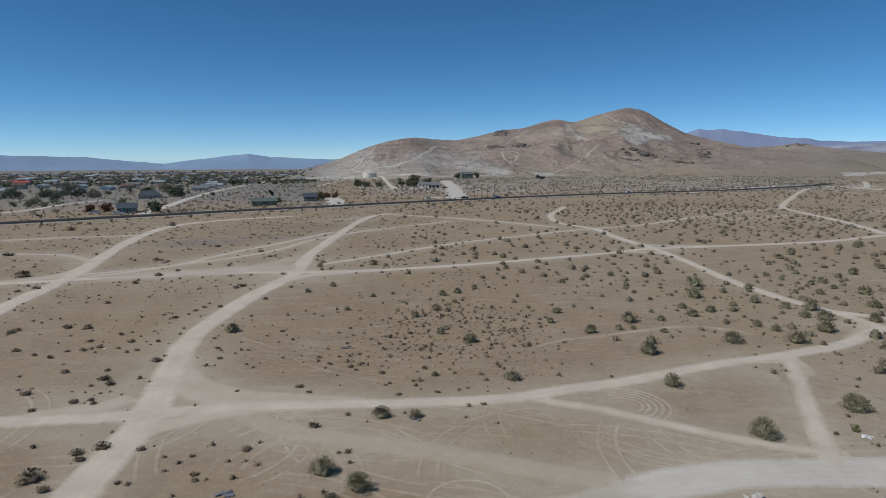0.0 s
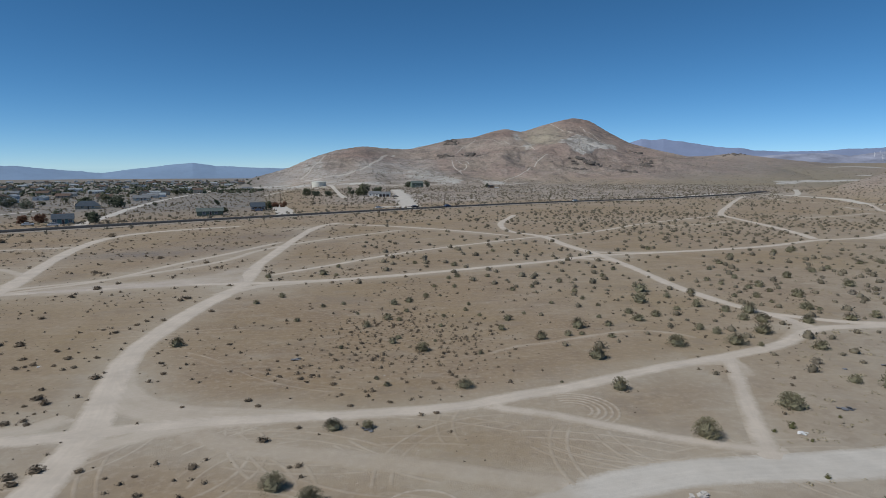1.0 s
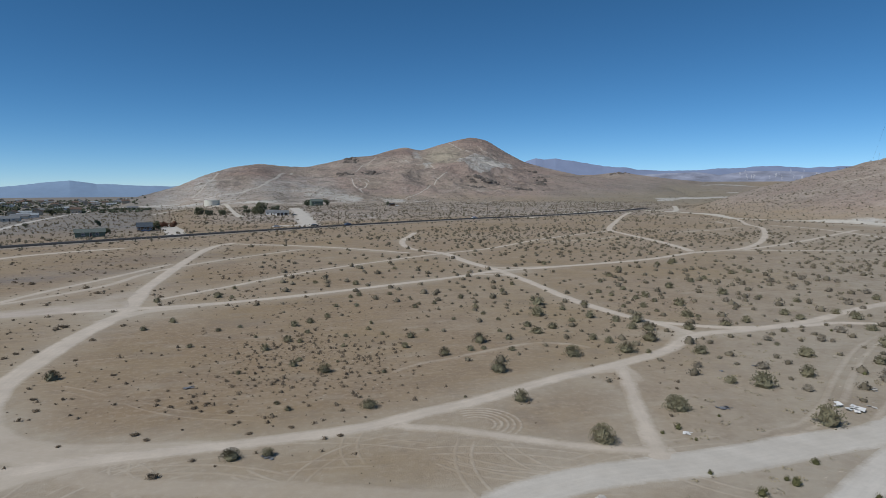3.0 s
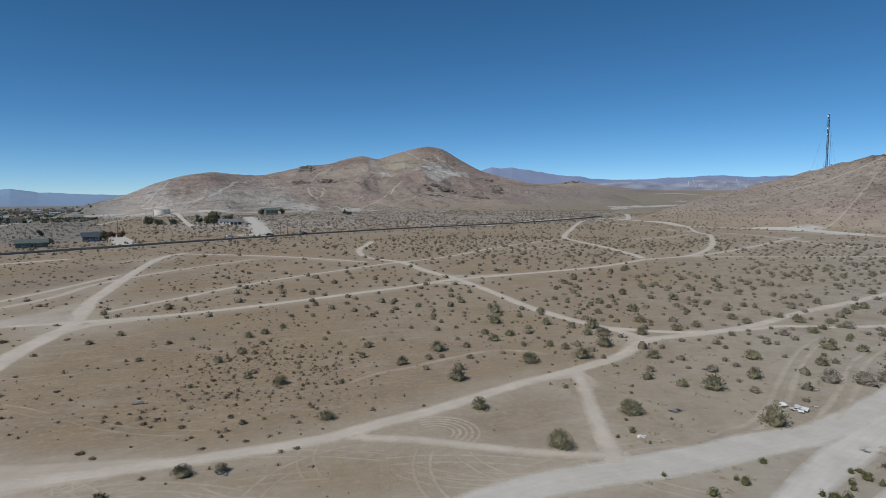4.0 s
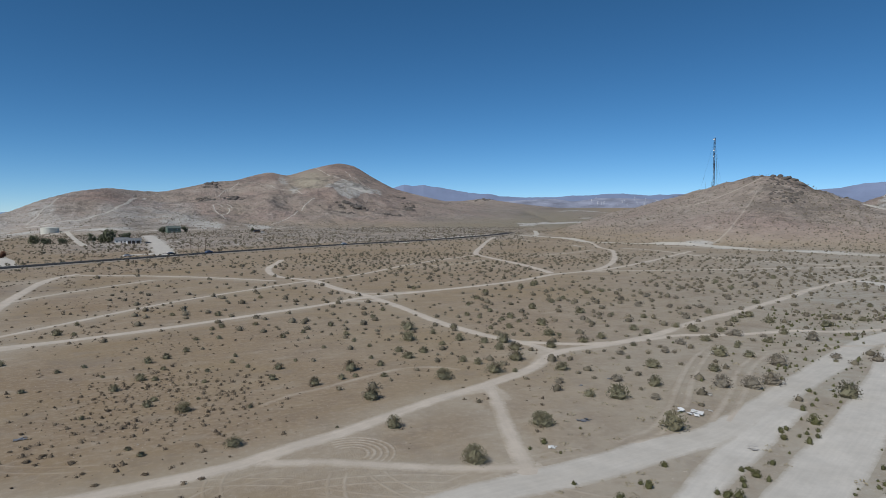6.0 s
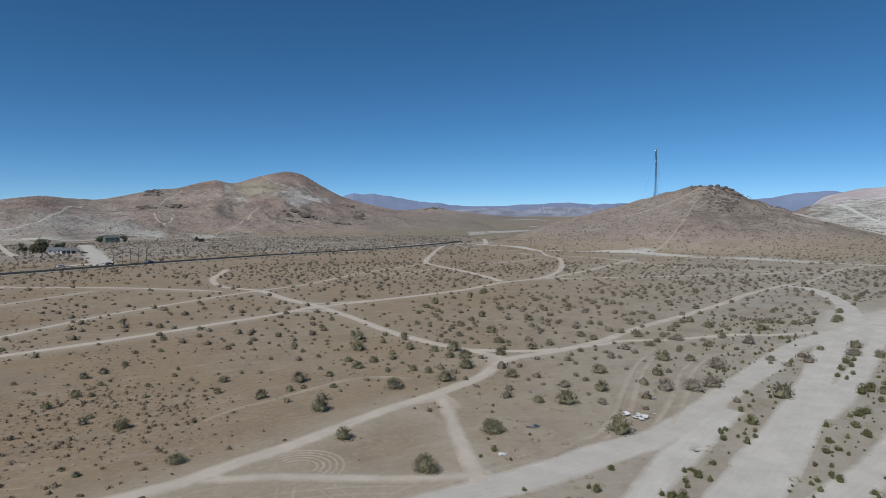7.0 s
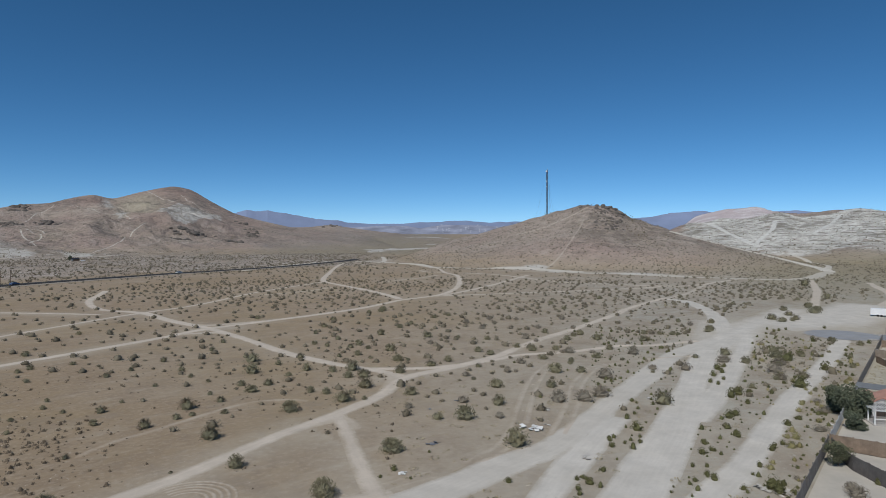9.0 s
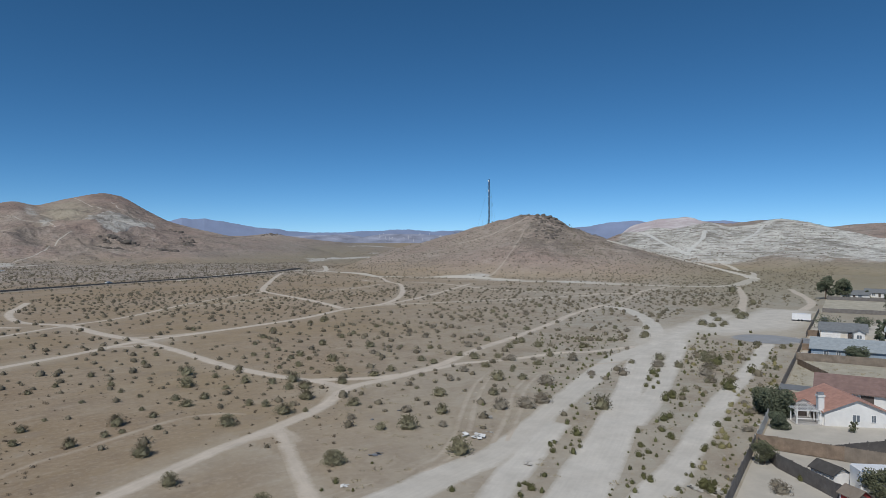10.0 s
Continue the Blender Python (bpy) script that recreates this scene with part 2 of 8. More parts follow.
GREY_SHINGLE = worn("grey_shingle", (0.33, 0.365, 0.38), 0.9, 1.2, 0.15, bump=0.02)
SLATE_SHINGLE = worn("slate_shingle", (0.19, 0.20, 0.205), 0.9, 1.2, 0.15, bump=0.02)
SLATE_BLUE = worn("blue_grey_shingle", (0.075, 0.095, 0.115), 0.9, 1.2, 0.15, bump=0.02)
CHARCOAL_SHINGLE = worn("charcoal_shingle", (0.075, 0.07, 0.065), 0.9, 1.2, 0.2, bump=0.02)
BROWN_SHINGLE = worn("brown_shingle", (0.15, 0.105, 0.08), 0.9, 1.2, 0.2, bump=0.02)
GREEN_ROOF = worn("green_grey_roof", (0.13, 0.155, 0.14), 0.9, 1.2, 0.15, bump=0.02)
RED_METAL = worn("red_metal_roof", (0.55, 0.10, 0.11), 0.6, 0.5, 0.1)
RED_PAINT = worn("red_paint", (0.36, 0.06, 0.05), 0.7, 1.5, 0.12)
BLUE_PAINT = worn("blue_car_paint", (0.08, 0.13, 0.24), 0.3, 1.5, 0.05)
BLACK_PAINT = worn("black_paint", (0.025, 0.025, 0.028), 0.35, 1.5, 0.1)
GREY_PAINT = worn("grey_paint", (0.3, 0.3, 0.3), 0.5, 1.5, 0.1)
DOOR_PAINT = worn("dark_door_paint", (0.10, 0.08, 0.07), 0.6, 1.5, 0.1)
WINDOW_GLASS = material("window_glass", (0.13, 0.15, 0.17), 0.12)
RUBBER = worn("rubber", (0.03, 0.03, 0.03), 0.9)
DARK_METAL = worn("dark_metal", (0.06, 0.06, 0.065), 0.5, 2.0, 0.1, 0.5)
DARK_STEEL = worn("dark_galvanised_steel", (0.05, 0.06, 0.075), 0.6, 1.0, 0.15)
TANK_PAINT = worn("cream_tank_paint", (0.66, 0.64, 0.55), 0.6, 0.25, 0.07)
CONCRETE = worn("concrete", (0.42, 0.40, 0.37), 0.9, 1.0, 0.12, bump=0.01)
STREET = worn("street_asphalt", (0.23, 0.235, 0.24), 0.9, 0.5, 0.18)
GREY_BOARD = worn("grey_weathered_boards", (0.20, 0.185, 0.17), 0.9, 1.2, 0.25)
PALE_BOARD = worn("pale_whitewashed_boards", (0.48, 0.48, 0.47), 0.9, 1.2, 0.15)
BROWN_BOARD = worn("red_brown_boards", (0.235, 0.178, 0.132), 0.9, 1.0, 0.3)
GREY_BROWN_BOARD = worn("grey_brown_boards", (0.235, 0.195, 0.155), 0.9, 1.0, 0.25)
DARK_BOARD = worn("dark_grey_boards", (0.125, 0.115, 0.108), 0.9, 1.2, 0.25)
YARD_SOIL = worn("raked_yard_soil", (0.50, 0.465, 0.40), 0.95, 0.35, 0.12, bump=0.02)
YARD_DRY = worn("weedy_yard_soil", (0.44, 0.405, 0.32), 0.95, 0.3, 0.22, bump=0.03)
OLIVE_LEAF = leaf_material("olive_leaves", (0.10, 0.105, 0.06))
RUST_LEAF = leaf_material("rust_dry_leaves", (0.15, 0.075, 0.045))
TYRE = track_material("tyre_mark_soil", (0.55, 0.485, 0.40), 0.22)
BOULDER = worn("weathered_boulder", (0.14, 0.122, 0.105), 0.95, 0.5, 0.35, bump=0.3)
PALE_RUBBISH = worn("pale_rubbish", (0.52, 0.49, 0.44), 0.8, 3.0, 0.2)
BLUE_RUBBISH = worn("blue_grey_rubbish", (0.20, 0.21, 0.23), 0.8, 3.0, 0.35)


def vnoise(x, y, seed=0):
    """Smooth value noise in 0..1 for numpy arrays."""
    xi, yi = np.floor(x), np.floor(y)
    fx, fy = x - xi, y - yi
    fx, fy = fx * fx * (3 - 2 * fx), fy * fy * (3 - 2 * fy)

    def lattice(a, b):
        s = np.sin(a * 127.1 + b * 311.7 + seed * 74.7) * 43758.5453
        return s - np.floor(s)

    low = lattice(xi, yi) * (1 - fx) + lattice(xi + 1, yi) * fx
    high = lattice(xi, yi + 1) * (1 - fx) + lattice(xi + 1, yi + 1) * fx
    return low * (1 - fy) + high * fy


def fbm(x, y, octaves=4, seed=0):
    total, weight, amount = 0.0, 0.0, 1.0
    for o in range(octaves):
        total = total + amount * vnoise(x * 2**o, y * 2**o, seed + o)
        weight, amount = weight + amount, amount * 0.5
    return total / weight


def ridged(x, y, octaves=4, seed=0):
    total, weight, amount = 0.0, 0.0, 1.0
    for o in range(octaves):
        total = total + amount * (1 - np.abs(2 * vnoise(x * 2**o, y * 2**o, seed + o) - 1))
        weight, amount = weight + amount, amount * 0.5
    return total / weight


AZ_TABLE = np.arange(-180.0, 180.0, 0.1)


def smooth_curve(angles, values, width=0.35):
    table = np.interp(AZ_TABLE, angles, values)
    k = np.exp(-0.5 * (np.arange(-20, 21) * 0.1 / width) ** 2)
    return np.convolve(np.pad(table, 20, mode="edge"), k / k.sum(), mode="valid")


# Each ridge: bearing in degrees, then crest elevation angle, crest distance and foot distance there.
RIDGES = {
    "mountain": (
        (-14.5, -12.5, -9.3, -7.3, -5, -2.6, -0.7, 1.4, 3.4, 5.4, 7.2, 9, 10.2, 11.6, 13.3, 15, 16.3, 17.6, 19.2, 21, 23, 26, 29, 32, 36),
        (-1.3, -0.9, 0, 0.9, 1.62, 1.95, 1.75, 1.68, 2.1, 2.58, 2.7, 3.25, 3.5, 3.15, 3.7, 4.15, 4.4, 4.1, 3.1, 2.15, 1.6, 0.9, 0.55, 0.2, -0.9),
        (1182, 1205, 1241, 1276, 1324, 1359, 1454, 1548, 1631, 1690, 1737, 1785, 1820, 1867, 1926, 1974, 2009, 1997, 1950, 1891, 1832, 1773, 1714, 1655, 1536),
        (1064, 1016, 969, 922, 898, 886, 886, 898, 910, 922, 934, 945, 951, 957, 969, 981, 993, 1005, 1016, 1028, 1040, 1064, 1087, 1123, 1182),
        0.5, 1.25),
    "knoll": (
        (20, 22.5, 25, 27.3, 29.3, 31, 33.5, 36, 39, 42),
        (-0.2, 0.6, 0.95, 0.98, 1.22, 0.95, 0.62, 0.35, 0.1, -0.3),
        (2245, 2245, 2245, 2245, 2245, 2245, 2245, 2245, 2245, 2245),
        (1418, 1418, 1418, 1418, 1418, 1418, 1418, 1418, 1418, 1418),
        0.3, 1.2),
    "tower_hill": (
        (34.5, 37, 40.3, 43.5, 46.6, 48.7, 50.8, 52.6, 53.9, 55.2, 56, 58, 59.9, 62.8, 66, 69.5, 73),
        (-2.2, -1.3, -0.15, 0.62, 1.5, 2.12, 2.7, 3.05, 3, 2.55, 2, 1.25, 0.6, -0.25, -1.1, -1.95, -2.6),
        (804, 815, 815, 804, 792, 780, 768, 756, 756, 756, 745, 733, 721, 697, 674, 638, 591),
        (662, 591, 555, 532, 520, 520, 520, 520, 520, 520, 520, 520, 514, 508, 508, 508, 508),
        0.22, 1.15),
    "white_hills": (
        (57, 58.83, 59.8, 61.24, 62.34, 63.6, 64.99, 68.12, 69.43, 71.24, 72.24, 72.64, 73.45, 75.03, 76.18, 77.41, 78.86, 79.81, 84, 88, 94, 102),
        (-0.6, 0.46, 0.86, 1.4, 1.35, 1.73, 1.57, 2.11, 1.66, 1.82, 2.18, 2.3, 2.29, 2.03, 1.65, 1.32, 0.96, 0.65, 0.6, 0.4, 0.2, -1),
        (1064, 1066, 1068, 1073, 1077, 1080, 1084, 1093, 1098, 1103, 1106, 1107, 1110, 1106, 1100, 1094, 1088, 1083, 1064, 1064, 1064, 1064),
        (827, 821, 814, 805, 797, 788, 780, 761, 754, 741, 734, 730, 724, 713, 703, 695, 687, 681, 671, 669, 665, 662),
        0.3, 1.1),
    "back_hills": (
        (54, 58, 60.6, 61.5, 62.9, 63.9, 65.2, 66.4, 67.2, 67.9, 69.55, 71.24, 72.07, 76.78, 77.78, 79.46, 86, 92, 110),
        (-0.8, -0.3, 1.0, 1.88, 2.2, 2.45, 2.5, 2.62, 2.24, 2.1, 1.94, 2.19, 2.22, 1.55, 1.71, 1.8, 1.9, 1.7, 0.5),
        (2718, 2718, 2718, 2718, 2718, 2718, 2718, 2700, 2640, 2560, 2406, 2364, 2364, 2364, 2364, 2364, 2364, 2364, 2364),
        (1536, 1533, 1530, 1529, 1528, 1527, 1526, 1525, 1523, 1522, 1521, 1519, 1517, 1513, 1512, 1510, 1503, 1496, 1477),
        0.25, 1.3),
}
RIDGE_TABLES = [
    (smooth_curve(r[0], np.tan(np.radians(r[1])), 0.28), smooth_curve(r[0], r[2], 1.0), smooth_curve(r[0], r[3], 1.5), r[4], r[5], (r[0][0], r[0][-1]))
    for r in RIDGES.values()
]


def plain(az, r):
    """The wide plain: level near the eye, falling away to the west, rising to the north-east."""
    fall = 46.0 * np.clip((-az + 6) / 16, 0, 1) * np.clip((r - 354) / 4300, 0, 1.1)
    rise = 72.0 * np.clip((az - 20) / 14, 0, 1) * np.clip((r - 1060) / 4000, 0, 1.1)
    back = np.clip((180 - np.abs(az)) / 60, 0, 1)
    return (rise - fall) * back


def height(x, y):
    x, y = np.asarray(x, float), np.asarray(y, float)
    r, az = np.hypot(x, y), np.degrees(np.arctan2(x, y))
    k = ((az + 180.0) / 0.1).clip(0, len(AZ_TABLE) - 2)
    i = k.astype(int)
    f = k - i
    base = plain(az, r)
    z = base
    gully, small = ridged(x / 175, y / 175, 4, 3) - 0.6, ridged(x / 60, y / 60, 3, 17) - 0.6
    for tan_e, dist, foot, rough, power, (first, last) in RIDGE_TABLES:
        te, d, ft = (a[i] * (1 - f) + a[i + 1] * f for a in (tan_e, dist, foot))
        edge = np.clip((az - first) / 1.5, 0, 1) * np.clip((last - az) / 1.5, 0, 1)
        crest = (EYE_Z + d * te)
        u = np.clip((r - ft) / (d - ft), 0, 1)
        over = np.clip((r - d) / (0.9 * (d - ft)), 0, 1)
        lift = np.where(r < d, u**power * (1 - 0.12 * u * (1 - u)), (1 - over) ** 1.4)
        shape = base + (crest - base) * lift * edge
        shape = shape + rough * gully * np.maximum(crest - base, 0) * 3.0 * (u * (1 - u)) ** 1.0 * edge * (r < d)
        shape = shape + rough * 0.22 * small * np.maximum(crest - base, 0) * (u * (1 - u)) ** 0.6 * edge * (r < d)
        z = np.maximum(z, shape)
    near = np.exp(-((r / 300.0) ** 2))
    z = z + near * 0.5 * (fbm(x / 30, y / 30, 2, 11) - 0.5) + 2.0 * (fbm(x / 220, y / 220, 2, 5) - 0.5) * np.clip((r - 530) / 600, 0, 1)
    return z
# ---- geometry helpers ----
class Geo:
    """Collects vertices and faces for one mesh."""

    def __init__(self):
        self.v, self.f = [], []

    def add(self, verts, faces):
        k = len(self.v)
        self.v += [tuple(p) for p in verts]
        self.f += [tuple(i + k for i in face) for face in faces]
        return self

    def box(self, x0, x1, y0, y1, z0, z1):
        return self.add(
            [(x0, y0, z0), (x1, y0, z0), (x1, y1, z0), (x0, y1, z0), (x0, y0, z1), (x1, y0, z1), (x1, y1, z1), (x0, y1, z1)],
            [(3, 2, 1, 0), (4, 5, 6, 7), (0, 1, 5, 4), (1, 2, 6, 5), (2, 3, 7, 6), (3, 0, 4, 7)])

    def rod(self, a, b, r0, r1=None, n=6):
        a, b = Vector(a), Vector(b)
        r1 = r0 if r1 is None else r1
        d = (b - a).normalized()
        s = d.orthogonal().normalized()
        u = d.cross(s)
        ring = lambda p, r: [p + r * (s * math.cos(2 * math.pi * i / n) + u * math.sin(2 * math.pi * i / n)) for i in range(n)]
        faces = [(i, (i + 1) % n, n + (i + 1) % n, n + i) for i in range(n)]
        return self.add(ring(a, r0) + ring(b, r1), faces + [tuple(range(n))[::-1], tuple(range(n, 2 * n))])

    def mesh(self, name, mat, smooth=False):
        me = bpy.data.meshes.new(name)
        me.from_pydata(self.v, [], self.f)
        me.materials.append(mat)
        if smooth:
            me.polygons.foreach_set("use_smooth", [True] * len(me.polygons))
        me.update()
        return me


def part(name, geo, mat, parent, label="", smooth=False):
    ob = new(name, geo.mesh(name, mat, smooth) if isinstance(geo, Geo) else geo)
    ob.parent = parent
    if label:
        ob["label"] = label
    return ob


def at_ground(x, y, dz=0.0):
    return float(height(x, y)) + dz


def grid_mesh(name, xyz, mat, attributes=None):
    """A sheet from an array of rows x columns x 3, with point attributes."""
    rows, cols = xyz.shape[:2]
    i = np.arange(rows * cols).reshape(rows, cols)
    quads = np.stack([i[:-1, :-1], i[:-1, 1:], i[1:, 1:], i[1:, :-1]], -1).reshape(-1, 4)
    me = bpy.data.meshes.new(name)
    me.vertices.add(rows * cols)
    me.vertices.foreach_set("co", xyz.reshape(-1).astype(np.float32))
    me.loops.add(quads.size)
    me.loops.foreach_set("vertex_index", quads.reshape(-1).astype(np.int32))
    me.polygons.add(len(quads))
    me.polygons.foreach_set("loop_start", np.arange(0, quads.size, 4, dtype=np.int32))
    me.polygons.foreach_set("use_smooth", np.ones(len(quads), dtype=bool))
    me.update(calc_edges=True)
    for key, values in (attributes or {}).items():
        a = me.attributes.new(key, "FLOAT", "POINT")
        a.data.foreach_set("value", np.asarray(values, np.float32).reshape(-1))
    me.materials.append(mat)
    return me


def blobs(x, y, spots):
    """Soft patches: x, y, half widths along and across, bearing of the long side, strength."""
    total = np.zeros_like(x)
    for cx, cy, a, b, turn, amount in spots:
        c, s = math.sin(radians(turn)), math.cos(radians(turn))
        u, v = (x - cx) * c + (y - cy) * s, (x - cx) * s - (y - cy) * c
        total = np.maximum(total, amount * np.exp(-((u / a) ** 2 + (v / b) ** 2)))
    return total


# ---- the ground: one sheet out to the horizon ----
DUST_SPOTS = [
    (-30.7, 61.5, 15.4, 5.9, 95, 0.8), (-31.9, 73.3, 10.6, 4.7, 170, 0.7), (-44.9, 146.5, 30.7, 10.6, 60, 0.6), (-34.3, 139.5, 11.8, 9.5, 0, 0.8),
    (62.6, 179.6, 9.5, 5.9, 90, 0.7), (67.4, 94.5, 11.8, 4.7, 100, 0.5), (177.3, 82.7, 26, 11.8, 70, 0.95), (159.5, 78, 26, 10.6, 65, 0.9), (35.5, 52, 10.6, 3.5, 90, 0.5),
    (232, 72, 42, 16, 80, 1.0), (205, 66, 28, 12, 80, 0.9), (218.6, 80.4, 35.5, 13, 75, 0.9), (378.2, 309.6, 47.3, 9.5, 150, 0.8), (407.7, 224.5, 70.9, 5.9, 165, 0.6), (54.4, 48.5, 14.2, 3.5, 80, 0.6),
]
DUST_SPOTS += [
    (-35.5, 271.8, 14.2, 10.6, 30, 0.5), (-11.8, 614.5, 26, 70.9, 5, 0.6), (390, 590.9, 70.9, 23.6, 40, 0.6), (70.9, 70.9, 47.3, 23.6, 60, 0.25),
]
SCREE_SPOTS = [
    (321, 1470, 45, 16, 12, 0.75), (330, 1660, 150, 16, 11, 0.6), (85, 1000, 60, 27, 5, 0.8), (45, 1040, 60, 24, 3, 0.7), (155, 985, 26, 40, 70, 0.7), (-157, 1166, 50, 11, -8, 0.5),
    (-135, 1000, 70, 16, 100, 0.7), (-60, 940, 60, 14, 100, 0.7), (-216, 1040, 70, 24, 80, 0.5), (-140, 1180, 90, 14, -7, 0.5), (1320, 1640, 140, 30, 68, 0.9), (1180, 1580, 60, 16, 60, 0.8),
]
SCREE_SPOTS_EAST = [(391, 356, 18, 15, 48, 0.6), (380, 321, 29, 12, 50, 0.55), (391, 265, 23, 34, 56, 0.5), (2422, 1072, 60, 38, 66, 1.0), (2345, 1083, 60, 33, 65, 0.8), (948, 1190, 40, 14, 60, 0.7)]
CRAGS = [
    (172, 1388, 98, 39, 8, 1.3), (150, 1640, 84, 51, 6, 1.2), (113, 1386, 84, 33, 5, 1.2), (372, 1262, 50, 33, 70, 1.2), (400, 1322, 28, 90, 18, 1.0), (495, 1280, 25, 51, 20, 1.3),
    (664, 1690, 126, 33, 22, 1.2), (592, 1430, 84, 39, 22, 1.1), (60, 1330, 126, 45, 3, 0.9), (583, 425, 70, 33, 54, 1.4), (200, 1250, 84, 60, 9, 0.7),
]
# corners of soil patches on the slopes
SCREE_FACE = [(402, 1470), (481, 1665), (516, 1672), (551, 1630), (594, 1636), (475, 1389), (403, 1331), (373, 1345)]
OLIVE_FACE = [(455, 1850), (478, 1732), (385, 1440), (315, 1440), (330, 1620), (390, 1830)]
PALE_SHOULDER = [(10, 1230), (84, 1090), (100, 1010), (30, 985), (5, 1060)]
BROWN_SHOULDER = [(-135, 1230), (-95, 1320), (-10, 1400), (10, 1310), (-50, 1180), (-98, 1110)]
QUARRY = [(600, 925), (720, 985), (810, 1005), (835, 1070), (720, 1050), (640, 990)]


def patch(x, y, corners, soft=14.0, seed=0):
    """1 inside a ragged outline, fading to 0 over the soft border."""
    x, y = x + 50 * (fbm(x / 70, y / 70, 4, 80 + seed) - 0.5), y + 50 * (fbm(x / 70, y / 70, 4, 90 + seed) - 0.5)
    inside, gap = np.zeros(x.shape, bool), np.full(x.shape, 1e9)
    for (ax, ay), (bx, by) in zip(corners, corners[1:] + corners[:1]):
        inside ^= ((ay > y) != (by > y)) & (x < (bx - ax) * (y - ay) / (by - ay + 1e-9) + ax)
        q = np.clip(((x - ax) * (bx - ax) + (y - ay) * (by - ay)) / ((bx - ax) ** 2 + (by - ay) ** 2), 0, 1)
        gap = np.minimum(gap, np.hypot(x - ax - q * (bx - ax), y - ay - q * (by - ay)))
    return np.clip(0.5 + np.where(inside, gap, -gap) / soft, 0, 1)


AZ0, AZ1 = -46.0, 100.0


def soil(X, Y):
    """What the soil is like at each place: amounts for the ground's material."""
    R, AZ, Z = np.hypot(X, Y), np.degrees(np.arctan2(X, Y)), height(X, Y)
    hill = Z - plain(AZ, R)
    tone = np.clip((AZ - 2) / 40, 0, 1) * np.clip((170 - AZ) / 60, 0, 1) * 0.55 + 0.5 * np.clip((fbm(X / 45, Y / 45, 3, 21) - 0.45) * 3, 0, 1)
    tone = np.where(R < 83, tone + 0.15 * (1 - R / 83), tone)
    white_hill = np.clip((AZ - 60.0) / 1.5, 0, 1) * np.clip((R - 755) / 100, 0, 1) * np.clip((1360 - R) / 90, 0, 1) * np.clip(hill / 9, 0, 1)
    olive = np.clip((AZ - 62) / 8, 0, 1) * np.clip((R - 210) / 240, 0, 1) * np.clip((830 - R) / 70, 0, 1) * 0.6
    olive = np.maximum(olive, 0.35 * np.clip((AZ - 22) / 4, 0, 1) * np.clip((40 - AZ) / 3, 0, 1) * np.clip((R - 900) / 200, 0, 1) * np.clip(1 - hill / 12 + np.clip((AZ - 31) / 2, 0, 1), 0, 1))
    return {
        "tone": np.clip(tone, 0, 1), "olive": olive, "strata": white_hill, "dust": blobs(X, Y, DUST_SPOTS),
        "scree": np.maximum(np.maximum(blobs(X, Y, SCREE_SPOTS + SCREE_SPOTS_EAST), np.maximum(1.4 * patch(X, Y, SCREE_FACE, 16, 1), 0.8 * patch(X, Y, QUARRY, 20, 2))), white_hill * np.clip(0.8 + 0.9 * (fbm(X / 70, Y / 70, 4, 31) - 0.35), 0, 1)),
        "rock": np.maximum(np.clip(hill / 25, 0, 1) * np.clip((fbm(X / 60, Y / 60, 4, 41) - 0.42) * 5, 0, 1), blobs(X, Y, CRAGS)),
        "scrub": np.clip((R - 500) / 300, 0, 1) * (1 - 0.5 * np.clip(hill / 60, 0, 1)),
        "ash": np.clip((AZ - 35) / 24, 0, 1) * np.clip((150 - AZ) / 50, 0, 1) * np.clip((620 - R) / 250, 0, 1),
        "red": blobs(X, Y, [(545, 1860, 170, 120, 16, 1.0), (300, 1715, 90, 70, 10, 1.0), (640, 1760, 150, 90, 20, 0.8), (330, 1350, 160, 80, 14, 0.4), (-70, 1270, 110, 60, -4, 0.7)]),
        "moss": np.maximum(patch(X, Y, OLIVE_FACE, 50, 3), 0.6 * blobs(X, Y, [(150, 1180, 60, 30, 7, 1.0)])),
        "chalk": np.maximum(1.0 * patch(X, Y, PALE_SHOULDER, 40, 4), 0.75 * np.clip((AZ + 14) / 3, 0, 1) * np.clip((4.5 - AZ) / 2, 0, 1) * np.clip((R - 880) / 60, 0, 1) * np.clip((1420 - R) / 120, 0, 1) * (1 - patch(X, Y, BROWN_SHOULDER, 50, 5))),
        "wash": np.clip((AZ + 9) / 6, 0, 1) * np.clip((36 - AZ) / 6, 0, 1) * np.clip((R - 440 - 4.4 * np.clip(AZ, 0, 40)) / 40, 0, 1) * np.clip((1110 - R) / 120, 0, 1) * np.clip(1.2 - hill / 22, 0, 1),
        "burnt": blobs(X, Y, [(-76, 193, 16, 9, 80, 0.9), (-60, 205, 22, 12, 70, 0.5), (-48, 240, 26, 14, 60, 0.5)]),
        "town": 0.45 * np.clip((AZ - 21) / 3, 0, 1) * np.clip((41 - AZ) / 2, 0, 1) * np.clip((R - 950) / 200, 0, 1) * np.clip(1.6 - hill / 30, 0, 1) + np.clip((-9.5 - AZ) / 3, 0, 1) * np.clip((R - 330) / 120, 0, 1) * np.clip((5400 - R) / 600, 0, 1),
        "hazy_pink": 0.95 * np.clip((AZ - 56) / 2, 0, 1) * np.clip((68.5 - AZ) / 1.5, 0, 1) * np.clip((R - 1500) / 300, 0, 1),
        "slope": np.clip((hill - 1.5) / 14, 0, 1)}


